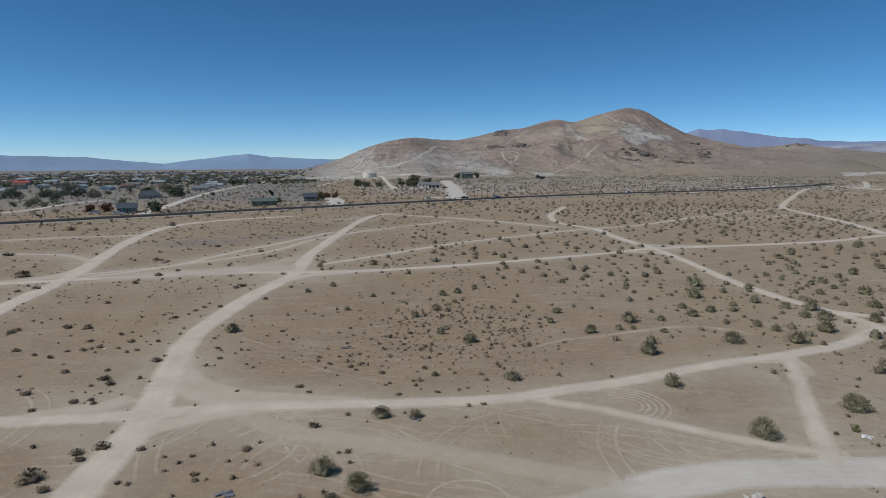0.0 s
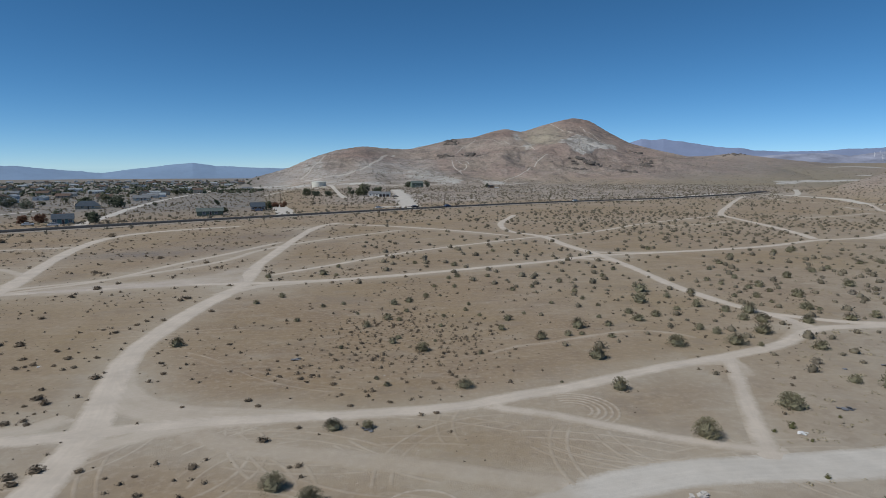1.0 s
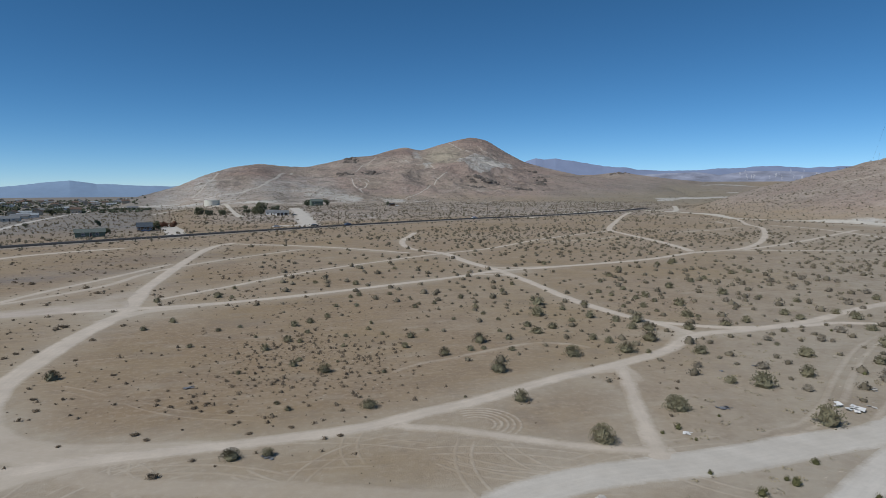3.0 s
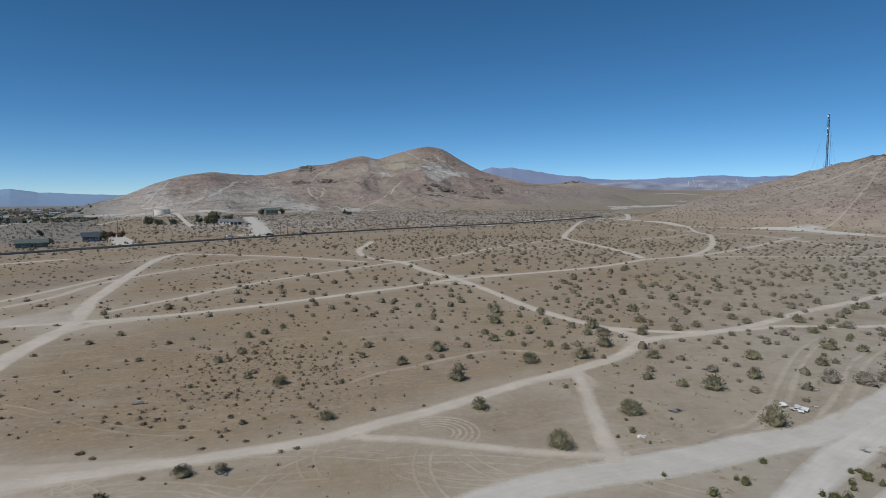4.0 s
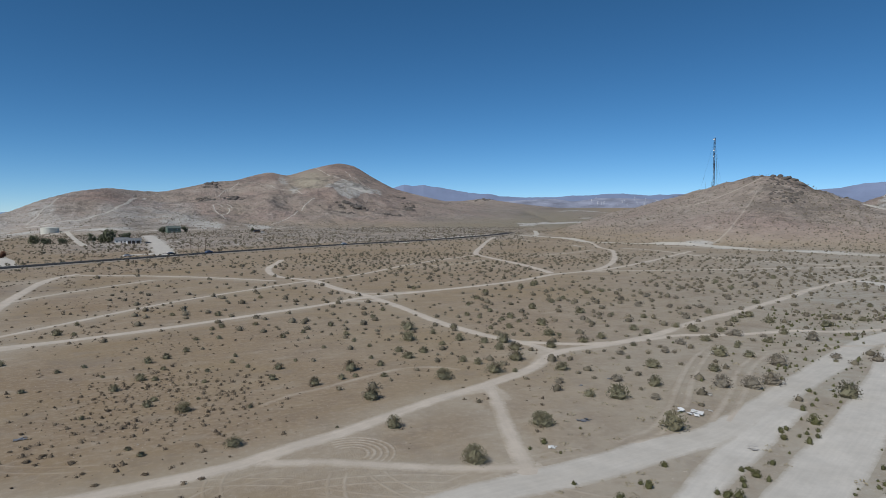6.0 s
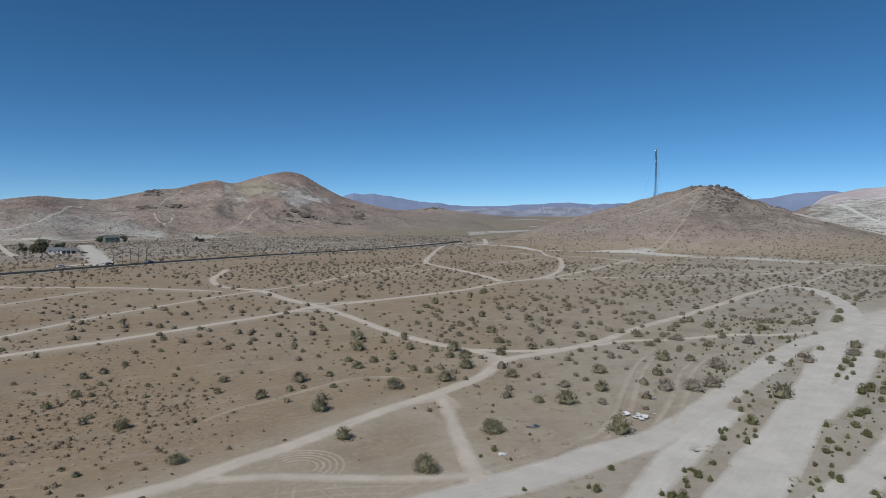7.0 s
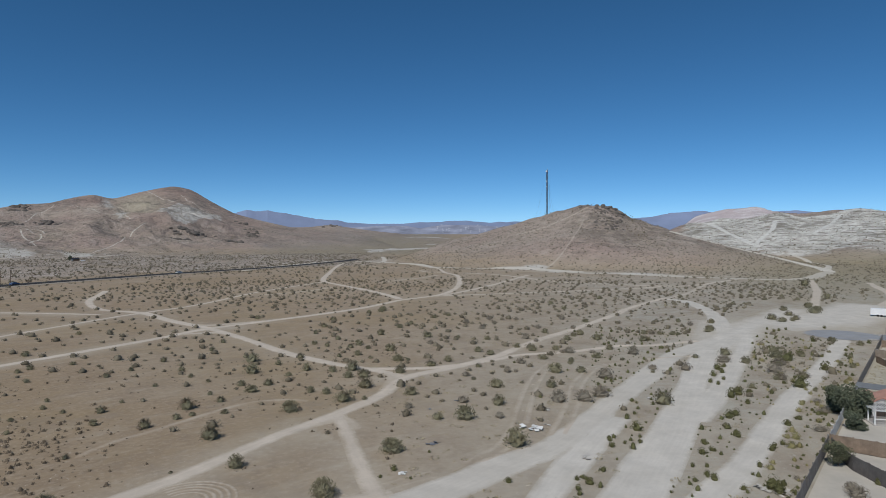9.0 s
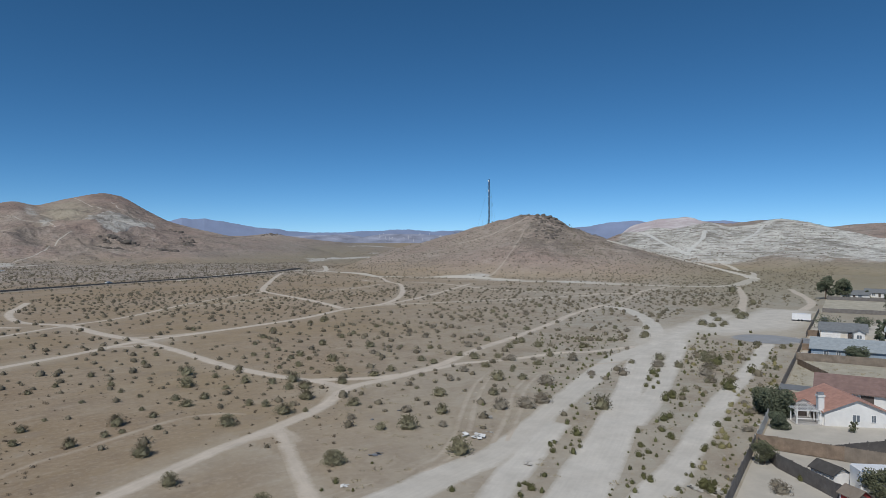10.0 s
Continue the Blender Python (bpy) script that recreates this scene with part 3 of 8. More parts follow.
def give(me, attributes):
    """Point attributes for a mesh."""
    for key, values in attributes.items():
        a = me.attributes.get(key) or me.attributes.new(key, "FLOAT", "POINT")
        a.data.foreach_set("value", np.asarray(values, np.float32).reshape(-1))


coarse = np.arange(AZ1 + 4.0, 360.0 + AZ0 - 3.9, 4.0)
bearings = np.concatenate([np.arange(AZ0, -16, 0.25), np.arange(-16, 36, 0.18), np.arange(36, 82, 0.25), np.arange(82, AZ1 + 0.01, 0.25), coarse, [360.0 + AZ0]])
ranges = np.concatenate([[0.0, 4, 8, 12], np.exp(np.linspace(math.log(16), math.log(880), 250)), np.arange(890, 2040, 10.0), np.exp(np.linspace(math.log(2050), math.log(4750), 60))])
A, R = np.meshgrid(np.radians(bearings), ranges)
X, Y = R * np.sin(A), R * np.cos(A)
SHEET = height(X, Y)


def sheet_height(x, y):
    """Height of the ground sheet's own faces, between its vertices."""
    r, az = np.hypot(x, y), np.degrees(np.arctan2(x, y))
    i = np.clip(np.searchsorted(bearings, az) - 1, 0, len(bearings) - 2)
    j = np.clip(np.searchsorted(ranges, r) - 1, 0, len(ranges) - 2)
    u, v = (az - bearings[i]) / (bearings[i + 1] - bearings[i]), (r - ranges[j]) / (ranges[j + 1] - ranges[j])
    return (SHEET[j, i] * (1 - u) + SHEET[j, i + 1] * u) * (1 - v) + (SHEET[j + 1, i] * (1 - u) + SHEET[j + 1, i + 1] * u) * v


ground = new("ground", grid_mesh("ground", np.stack([X, Y, SHEET], -1), GROUND))
tagged(ground, "dry brown desert soil rising to bare stony hills", "ground", kind="structure")


# ---- tracks ----
def resample(points, step):
    p = np.array(points, float)
    p = np.concatenate([[2 * p[0] - p[1]], p, [2 * p[-1] - p[-2]]])
    out = []
    for a, b, c, d in zip(p[:-3], p[1:-2], p[2:-1], p[3:]):
        n = max(2, int(np.hypot(*(c - b)) / step))
        t = (np.arange(n) / n)[:, None]
        out.append(0.5 * (2 * b + (c - a) * t + (2 * a - 5 * b + 4 * c - d) * t**2 + (3 * b - a - 3 * c + d) * t**3))
    return np.concatenate([*out, p[-2:-1]])


track_count, TRACK_LINES, SHEETS = 0, [], []


def track(name, points, width, mat, label, cover=1.0, step=1.5, fade=True, soft=0.6):
    """A strip laid on the ground along a smooth line."""
    global track_count
    track_count += 1
    TRACK_LINES.append((points, width))
    mid = resample(points, step)
    way = np.gradient(mid, axis=0)
    run = np.concatenate([[0], np.cumsum(np.hypot(*np.diff(mid, axis=0).T))])
    way /= np.hypot(way[:, 0], way[:, 1])[:, None] + 1e-9
    side = np.stack([way[:, 1], -way[:, 0]], -1)
    across = np.linspace(-1, 1, 13)
    wide = width * (0.78 + 0.28 * vnoise(run / 16.0, run * 0 + track_count, 7) + 0.16 * vnoise(run / 5.0, run * 0 + track_count, 8)) * 0.5 + soft
    xy = mid[:, None, :] + side[:, None, :] * (across[None, :, None] * wide[:, None, None])
    r = np.hypot(xy[..., 0], xy[..., 1])
    # a flat bank whose borders sink into the soil
    low = np.minimum(1, np.minimum(np.arange(len(mid)), np.arange(len(mid))[::-1]))[:, None] * (1 - np.abs(across)[None, :] ** (2 if width < 0.6 else 4))
    lift = (0.008 if width < 0.6 else 0.012) + 0.00022 * np.minimum(r, 700) + 0.0005 * (track_count % 45) * (width >= 0.6)
    z = sheet_height(xy[..., 0], xy[..., 1]) + lift * (1.35 * low - 0.35)
    to_end = np.minimum(run, run[-1] - run) if fade else run * 0 + 99
    ob = new(name, grid_mesh(name, np.concatenate([xy, z[..., None]], -1), mat, {"across": across[None, :] * wide[:, None], "along": run[:, None] + 0 * across[None, :]}))
    q = np.arange(0, run[-1], max(0.7, 0.3 * width) if width >= 0.6 else 0.3)
    dense = np.column_stack([np.interp(q, run, mid[:, 0]), np.interp(q, run, mid[:, 1])])
    SHEETS.append((ob, xy, dense, np.interp(q, run, wide), np.interp(q, run, to_end) * 0.45, cover, RAMPS[mat.name], width < 0.6))
    return tagged(ob, label, "dirt track" if mat is not ASPHALT else "road", kind="structure")
# Lines of the tracks over the plain, in metres.
track('west_track', [(-26.5, 30.0), (-28.6, 45.0), (-29.4, 52.7), (-30.3, 60.9), (-32.6, 69.8), (-35.6, 81.4), (-37.1, 90.9), (-37.0, 103.5), (-36.3, 117.2), (-34.5, 131.5), (-33.8, 141.4), (-36.2, 164.7), (-36.4, 190.4), (-36.1, 227.4), (-33.7, 275.9), (-25.5, 298.3)], 3.1, TRACK, 'pale sandy dirt track worn across brown desert', 1.0)
track('south_track', [(-60, 57), (-44.2, 59.0), (-37.4, 59.8), (-31.0, 60.9), (-22.9, 62.6), (-11.1, 63.3), (-1.5, 63.8), (7.2, 65.0), (13.8, 67.6), (22.5, 70.7), (33.3, 75.7), (46.8, 80.8), (57.6, 85.8), (68.4, 93.7), (81.4, 95.2), (96.5, 98.1), (108.7, 102.8), (124.2, 107.9), (143.8, 113.5), (181.6, 126.2), (198.4, 133.2), (238.0, 144.7), (248.2, 146.1)], 2.1, TRACK, 'pale sandy dirt track worn across brown desert', 1.0)
track('middle_track', [(-112, 124), (-93.0, 128.3), (-83.4, 132.0), (-67.3, 136.4), (-50.0, 141.3), (-32.0, 142.2), (-13.9, 145.4), (9.3, 153.9), (32.6, 164.5), (50.5, 174.1), (61.9, 180.6), (88.4, 186.9), (123.2, 196.6), (151.8, 211.7), (172.2, 217.0), (190.1, 226.9), (214.8, 248.8), (245.3, 281.6), (282.9, 327.8), (298.4, 359.2), (338.8, 420.5), (364.0, 478.0), (372.0, 530.0), (364.0, 556.0)], 2.5, TRACK, 'pale sandy dirt track worn across brown desert', 1.0, step=6)
track('diagonal_track', [(61.9, 180.6), (62.3, 157.0), (62.1, 130.2), (64.0, 113.8), (67.3, 102.4), (68.4, 93.7)], 2.2, TRACK, 'pale sandy dirt track worn across brown desert', 1.0)
track('spur_track', [(66.4, 104.9), (76.8, 97.7), (91.2, 95.6), (101.4, 95.8), (112.7, 91.1), (128.0, 88.5), (134.0, 84.0), (150.3, 79.8)], 1.8, TRACK, 'pale sandy dirt track worn across brown desert', 1.0)
track('north_track', [(61.9, 180.6), (57.8, 206.5), (56.6, 233.0), (47.7, 253.9), (49.8, 286.6), (59.6, 318.6), (66.9, 341.3)], 2.8, TRACK, 'pale sandy dirt track worn across brown desert', 1.0)
track('thin_track', [(-31.3, 151.6), (-13.3, 172.0), (2.8, 190.2), (32.5, 214.4), (56.6, 233.0), (80.1, 246.7), (121.4, 286.3), (181.7, 330.0)], 1.5, TRACK, 'pale sandy dirt track worn across brown desert', 1.0, step=6)
track('rail_track', [(-25.0, 292.2), (4.0, 275.8), (27.0, 255.8), (44.6, 237.0)], 2.0, TRACK, 'pale sandy dirt track worn across brown desert', 1.0)
track('far_west_track', [(-72.0, 84.0), (-75.0, 95.0), (-77.6, 106.5), (-79.6, 118.7), (-83.1, 136.6), (-92.4, 169.5), (-103.0, 211.0), (-104.9, 242.7), (-93.0, 265.8), (-68.1, 283.5)], 3.4, TRACK, 'pale sandy dirt track worn across brown desert', 1.0)
track('cross_thin_track', [(-80.8, 133.8), (-66.8, 149.8), (-59.8, 169.5), (-50.1, 192.7), (-39.4, 222.1)], 1.8, TRACK, 'pale sandy dirt track worn across brown desert', 0.8)
track('west_thin_track', [(-142.4, 198.4), (-125.1, 205.9), (-104.7, 212.5)], 2, TRACK, 'pale sandy dirt track worn across brown desert', 0.6)
track('corner_thin_track', [(-121.8, 169.2), (-103.4, 167.0), (-93.4, 160.2), (-88.1, 153.4)], 2, TRACK, 'pale sandy dirt track worn across brown desert', 0.6)
track('faint_track', [(-21.1, 60.6), (-13.1, 56.1), (-4.3, 53.6), (3.3, 51.3), (10.2, 48.6), (14.6, 47.5)], 2.4, TRACK, 'pale sandy dirt track worn across brown desert', 0.28)
track('second_lane', [(30, 32), (45.3, 40.2), (52.9, 43.8), (60.6, 47.0), (77.2, 53.3)], 3.4, LANE, 'wide pale grey-beige dirt lane packed by tyres', 1.0)
track('third_lane', [(34, 28), (53.1, 35.3), (63.0, 39.2), (75.7, 44.1), (93.1, 51.8), (114.3, 61.1), (134.5, 69.9), (154.8, 76.0), (170, 81)], 5.4, LANE, 'wide pale grey-beige dirt lane packed by tyres', 1.0)
track('fourth_lane', [(83.0, 44.9), (100.8, 50.7), (120.1, 57.5), (138.1, 64.2), (155.5, 71.1), (170, 78)], 3.8, LANE, 'wide pale grey-beige dirt lane packed by tyres', 1.0)
track('fifth_lane', [(46, 27.5), (60.3, 30.6), (70.5, 32.3), (84.7, 35.8), (102.8, 40.3), (142.4, 48.6), (166, 54), (182, 58)], 3.2, LANE, 'wide pale grey-beige dirt lane packed by tyres', 1.0)
track('lower_track', [(9.4, 65.6), (11.6, 64.0), (15.3, 62.7), (19.3, 60.2), (23.0, 57.8), (27.3, 55.1), (31.5, 53.1), (36.5, 51.6)], 1.3, TRACK, 'pale sandy dirt track worn across brown desert', 0.85)
track('link_track', [(46.2, 81.0), (44.9, 77.2), (40.8, 67.7), (37.5, 60.1), (34.9, 53.7), (33.2, 48.8)], 1.5, TRACK, 'pale sandy dirt track worn across brown desert', 0.95)
track('wide_start', [(2.0, 41.0), (9.0, 43.6), (17.0, 46.4), (27.0, 48.4)], 3.0, LANE, 'wide pale grey-beige dirt lane packed by tyres', 0.4)
track('wide_track', [(15.0, 46.0), (20.7, 47.8), (26.3, 48.7), (31.8, 48.8), (37.6, 48.8), (44.0, 49.3), (50.5, 50.2), (59.4, 50.8), (71.0, 54.2), (86.7, 59.9), (105.7, 66.2), (128.1, 73.9), (152.6, 77.5), (172.0, 80.5), (188, 83)], 4.4, LANE, 'wide pale grey-beige dirt lane packed by tyres', 0.85)
track('loop_side_track', [(153.7, 214.7), (160.3, 233.3), (168.5, 266.7), (176.4, 310.4), (186.2, 341.3), (229.1, 410.4), (285.0, 497.0), (350.4, 592.1)], 3.0, TRACK, 'pale sandy dirt track worn across brown desert', 1.0, step=4)
track('far_road', [(186.7, 478.0), (271.2, 560.0), (345.0, 612.0), (370.0, 590.0), (374.0, 540.0), (366.0, 484.0), (338.8, 420.5)], 9.0, PALE_PATH, 'pale sandy dirt track worn across brown desert', 0.8, step=4)
track('far_spur', [(366.0, 548.0), (400.0, 590.0), (452.0, 668.0), (486.0, 722.0)], 5.0, PALE_PATH, 'pale sandy dirt track worn across brown desert', 0.8, step=4)
track('inner_thin_track', [(204.4, 305.1), (244.4, 320.4), (278.0, 339.8)], 1.6, TRACK, 'pale sandy dirt track worn across brown desert', 0.55, step=3)
track('inner_thin_track', [(302.0, 396.0), (292.2, 372.2), (298.4, 359.2)], 2.0, TRACK, 'pale sandy dirt track worn across brown desert', 0.8, step=3)
track('inner_thin_track', [(329.1, 530.2), (310.5, 467.3), (322.8, 425.7)], 2.0, TRACK, 'pale sandy dirt track worn across brown desert', 0.6, step=3)
track('branch_thin_track', [(113.9, 271.3), (127.3, 272.0), (143.7, 277.2), (165.1, 290.4)], 1.4, TRACK, 'pale sandy dirt track worn across brown desert', 0.7, step=3)
track('east_thin_track', [(306.3, 348.5), (309.5, 321.2), (302.2, 288.8), (287.9, 243.0), (293.2, 214.5), (303.2, 186.1), (317.7, 175.6), (350.6, 178.0), (392.0, 184.0)], 2.2, TRACK, 'pale sandy dirt track worn across brown desert', 0.9, step=4)
track('east_diagonal_track', [(178.4, 217.0), (198.6, 225.9), (238.2, 247.1), (275.4, 269.1), (324.9, 299.4)], 2.4, TRACK, 'pale sandy dirt track worn across brown desert', 0.9, step=4)
track('east_low_track', [(172.2, 217.0), (207.7, 205.9), (236.3, 196.4), (259.7, 189.9), (286.7, 182.6), (305.4, 182.4)], 2.0, TRACK, 'pale sandy dirt track worn across brown desert', 0.9, step=4)
track('east_branch_track', [(240.3, 143.3), (275.1, 152.0), (316.7, 167.9), (365.6, 183.4)], 2.0, TRACK, 'pale sandy dirt track worn across brown desert', 0.55, step=4)
track('foot_track', [(345.0, 430.0), (360.9, 392.2), (381.0, 367.0), (376.7, 318.1), (375.4, 282.7), (388.5, 262.2), (384.0, 232.7), (390.2, 212.9), (398.0, 190.7), (408.0, 166.0), (440.0, 160.0), (470.0, 166.0), (523.2, 176.0)], 5.5, PALE_PATH, 'chalky white dirt path at the foot of the hill', 0.65, soft=2.5, step=4)
track('foot_patch', [(372.0, 378.0), (384.0, 352.0), (386.0, 322.0), (380.0, 300.0)], 11.0, PALE_PATH, 'chalky white dirt path at the foot of the hill', 0.9, soft=4.0, step=4)
track('foot_patch', [(390.0, 268.0), (394.0, 240.0), (393.0, 216.0)], 8.0, PALE_PATH, 'chalky white dirt path at the foot of the hill', 0.7, soft=4.0, step=4)
track('curve_track', [(240.3, 143.3), (239.7, 135.6), (227.8, 122.8), (206.6, 105.4), (186.6, 93.3), (168.6, 83.0)], 4.2, LANE, 'wide pale grey-beige dirt lane packed by tyres', 0.9, soft=1.2)
track('white_foot_path', [(617.8, 363.9), (616.2, 327.3), (612.0, 294.1), (605.0, 261.3), (586.8, 226.6), (555.9, 194.7), (523.2, 176.0)], 7.0, PALE_PATH, 'chalky white dirt path at the foot of the hill', 1.0, soft=2.0, step=4)
track('white_side_path', [(748.1, 288.9), (717.9, 264.2), (640.0, 218.0), (534.9, 181.8)], 3.0, PALE_PATH, 'chalky white dirt path at the foot of the hill', 0.8, soft=1.5, step=4)
track('lot_path', [(420.0, 152.0), (391.5, 140.6), (336.8, 119.1), (294.5, 104.4), (256.6, 91.7)], 3.0, TRACK, 'wide pale grey-beige dirt lane packed by tyres', 0.9, step=3)
track('yard_path', [(420.0, 121.0), (393.7, 110.8), (351.7, 93.8), (316.7, 82.5), (276.1, 76.0)], 3.2, TRACK, 'wide pale grey-beige dirt lane packed by tyres', 0.9, step=3)
track('hill_path', [(548.0, 424.0), (540.9, 420.3), (503.0, 399.0), (472.5, 382.7), (429.8, 360.5), (402.7, 347.6)], 1.6, TRACK, 'pale sandy dirt track worn across brown desert', 0.4, step=3)
track('ridge_path', [(594.8, 453.5), (572.4, 452.4), (556.1, 455.2), (530.0, 465.9), (508.4, 489.6)], 1.8, TRACK, 'pale sandy dirt track worn across brown desert', 0.75, step=3)
track('arc_path', [(12.7, 84.0), (17.7, 87.5), (23.0, 89.2), (31.8, 92.9), (38.6, 94.8), (44.0, 92.9), (46.6, 89.6)], 0.8, TRACK, 'pale sandy dirt track worn across brown desert', 0.5, soft=0.4)
track('ranch_drive', [(2.9, 804.5), (7.6, 649.7), (10.0, 503.3), (11.2, 412.1)], 11, PLAZA, 'pale dirt drive up to a ranch house', 0.95, soft=4.0, step=6)
track('ranch_pad', [(-9.1, 420.5), (2.3, 426.0), (10.5, 412.2)], 10, LANE, 'wide pale grey-beige dirt lane packed by tyres', 1.0)
track('town_road', [(-214.5, 300.8), (-215.2, 327.2), (-224.9, 370.4), (-225.1, 418.0)], 3.5, LANE, 'wide pale grey-beige dirt lane packed by tyres', 1.0, step=6)
track('town_street', [(-142.1, 292.4), (-155.8, 354.6), (-178.4, 443.4), (-209.4, 602.9), (-247.8, 873.9)], 3.0, LANE, 'wide pale grey-beige dirt lane packed by tyres', 0.9, soft=1.5, step=6)
track('house_drive', [(-55.7, 333.5), (-69.9, 401.4), (-85.4, 462.1), (-93.5, 471.2)], 8, LANE, 'wide pale grey-beige dirt lane packed by tyres', 0.9, soft=2.0, step=6)
track('tank_drive', [(-102.8, 957.9), (-85.0, 906.2), (-57.9, 681.1), (-43.5, 572.6)], 5, PALE_PATH, 'chalky white dirt path at the foot of the hill', 0.8, step=6)
track('shelf_road', [(-137.4, 678.7), (-142.9, 860.2), (-111.8, 924.2), (-71.3, 941.9), (-11.6, 920.6), (55.9, 939.2), (127.4, 905.7), (197.8, 971.2)], 5, PALE_PATH, 'chalky white dirt path at the foot of the hill', 0.6, step=6)

track('junction_flare', [(-36.3, 84.0), (-31.5, 73.5), (-23.5, 66.8), (-8.0, 63.6)], 2.6, TRACK, 'pale sandy dirt worn bare where tracks meet', 0.5)
track('junction_flare', [(-33.6, 74.0), (-28.0, 67.5), (-18.0, 63.6)], 4.0, TRACK, 'pale sandy dirt worn bare where tracks meet', 0.6)
track('junction_flare', [(-30.0, 55.0), (-27.0, 58.8), (-20.5, 62.0), (-12, 63.0)], 2.4, TRACK, 'pale sandy dirt worn bare where tracks meet', 0.6)
track('junction_flare', [(-34.0, 66.0), (-37.0, 62.6), (-43.5, 60.2)], 2.2, TRACK, 'pale sandy dirt worn bare where tracks meet', 0.5)
track('junction_flare', [(-78.0, 134.5), (-60.0, 142.5), (-45.0, 150.5), (-37.5, 165.0)], 5.5, BARE_SAND, 'pale sandy dirt worn bare where tracks meet', 0.8)
track('junction_flare', [(-76.0, 134.5), (-55.0, 142.0), (-34.0, 148.0)], 11.0, BARE_SAND, 'pale sandy dirt worn bare where tracks meet', 0.95)
track('junction_flare', [(-36.4, 128.0), (-30.0, 138.0), (-18.0, 144.2)], 3.0, TRACK, 'pale sandy dirt worn bare where tracks meet', 0.7)
track('junction_flare', [(-95.0, 128.0), (-86.0, 138.0), (-86.5, 152.0)], 4.0, TRACK, 'pale sandy dirt worn bare where tracks meet', 0.6)
track('upper_thin_track', [(-84.0, 137.0), (-64.0, 153.0), (-48.0, 176.0), (-42.0, 200.0), (-28.0, 225.0), (4.0, 262.0)], 1.8, TRACK, 'pale sandy dirt track worn across brown desert', 0.7, step=4)
track('junction_flare', [(52.0, 174.8), (61.0, 170.0), (62.2, 158.0)], 2.6, TRACK, 'pale sandy dirt worn bare where tracks meet', 0.7)
track('junction_flare', [(58.0, 200.0), (64.0, 187.0), (84.0, 186.0)], 2.6, TRACK, 'pale sandy dirt worn bare where tracks meet', 0.7)
track('junction_flare', [(58.0, 86.5), (66.5, 96.0), (66.4, 106.0)], 1.2, TRACK, 'pale sandy dirt worn bare where tracks meet', 0.5)
track('junction_flare', [(38.0, 77.8), (45.0, 78.0), (43.8, 72.0)], 2.0, TRACK, 'pale sandy dirt worn bare where tracks meet', 0.6)
track('clearing', [(138.0, 70.0), (156.0, 75.5), (176.0, 82.0), (200.0, 86.0), (222.0, 90.0), (246.0, 94.0)], 13.0, PLAZA, 'pale grey dusty clearing where the lanes meet', 1.0)
track('clearing', [(186.0, 78.0), (212.0, 76.0), (240.0, 78.0), (262.0, 80.0), (284.0, 82.0)], 22.0, PLAZA, 'pale grey dusty lot beside the street end', 1.0)
track('clearing', [(206.0, 66.0), (232.0, 68.0), (262.0, 74.0)], 12.0, PLAZA, 'pale grey dusty lot beside the street end', 0.95)
track('clearing', [(150.0, 79.0), (168.0, 88.0), (190.0, 100.0)], 7.0, PLAZA, 'pale grey dusty clearing where the lanes meet', 0.9)

for shift in (-0.9, 0.9):
    for line in ([(101.6, 86.3), (88.3, 78.9), (73.6, 68.2), (62.8, 59.6), (54.8, 54.7), (47.4, 52.9)], [(103.0, 77.2), (88.9, 70.0), (75.9, 60.9), (62.6, 52.8)], [(130.5, 70.4), (119.2, 74.6), (102.8, 77.3)]):
        track('wheel_rut', [(x + shift * 0.9, y - shift * 0.6) for x, y in line], 0.62, TRACK, 'pale curved wheel rut among the bushes', 0.8, soft=0.25)
track('zigzag_trail', [(115.2, 1230.6), (112.5, 1165.6), (115.1, 1140.2), (120.2, 1078.3)], 1.0, PALE_PATH, 'pale trail worn down the stony mountain side', 0.9, soft=1.1, step=6)
track('bend_trail', [(122.8, 1232.9), (132.4, 1186.6), (137.0, 1165.0), (114.1, 1098.1)], 1.0, PALE_PATH, 'pale trail worn down the stony mountain side', 0.9, soft=1.1, step=6)
track('hook_trail', [(126.7, 1234.5), (143.3, 1217.6), (144.9, 1186.2)], 1.0, PALE_PATH, 'pale trail worn down the stony mountain side', 0.8, soft=1.1, step=6)
track('saddle_trail', [(230.8, 1639.8), (259.8, 1587.9), (277.3, 1473.1), (315.8, 1438.8), (318.1, 1325.8)], 1.0, PALE_PATH, 'pale trail worn down the stony mountain side', 0.6, soft=1.1, step=6)
track('ridge_trail', [(140.5, 1409.0), (166.1, 1526.0), (202.9, 1597.2), (223.4, 1678.2)], 1.0, PALE_PATH, 'pale trail worn down the stony mountain side', 0.75, soft=1.1, step=6)
track('peak_trail', [(470.5, 1887.2), (477.0, 1809.2), (487.7, 1704.6), (516.9, 1674.0)], 1.0, PALE_PATH, 'pale trail worn down the stony mountain side', 0.9, soft=1.1, step=6)
track('east_face_trail', [(542.2, 1804.3), (543.5, 1706.5), (559.2, 1637.1), (595.3, 1639.3)], 1.0, PALE_PATH, 'pale trail worn down the stony mountain side', 0.9, soft=1.1, step=6)
track('foot_trail', [(324.7, 1301.1), (291.3, 1254.6), (247.0, 1141.6), (207.6, 1068.0), (182.6, 1020.8)], 1.0, PALE_PATH, 'pale trail worn down the stony mountain side', 0.8, soft=1.1, step=6)
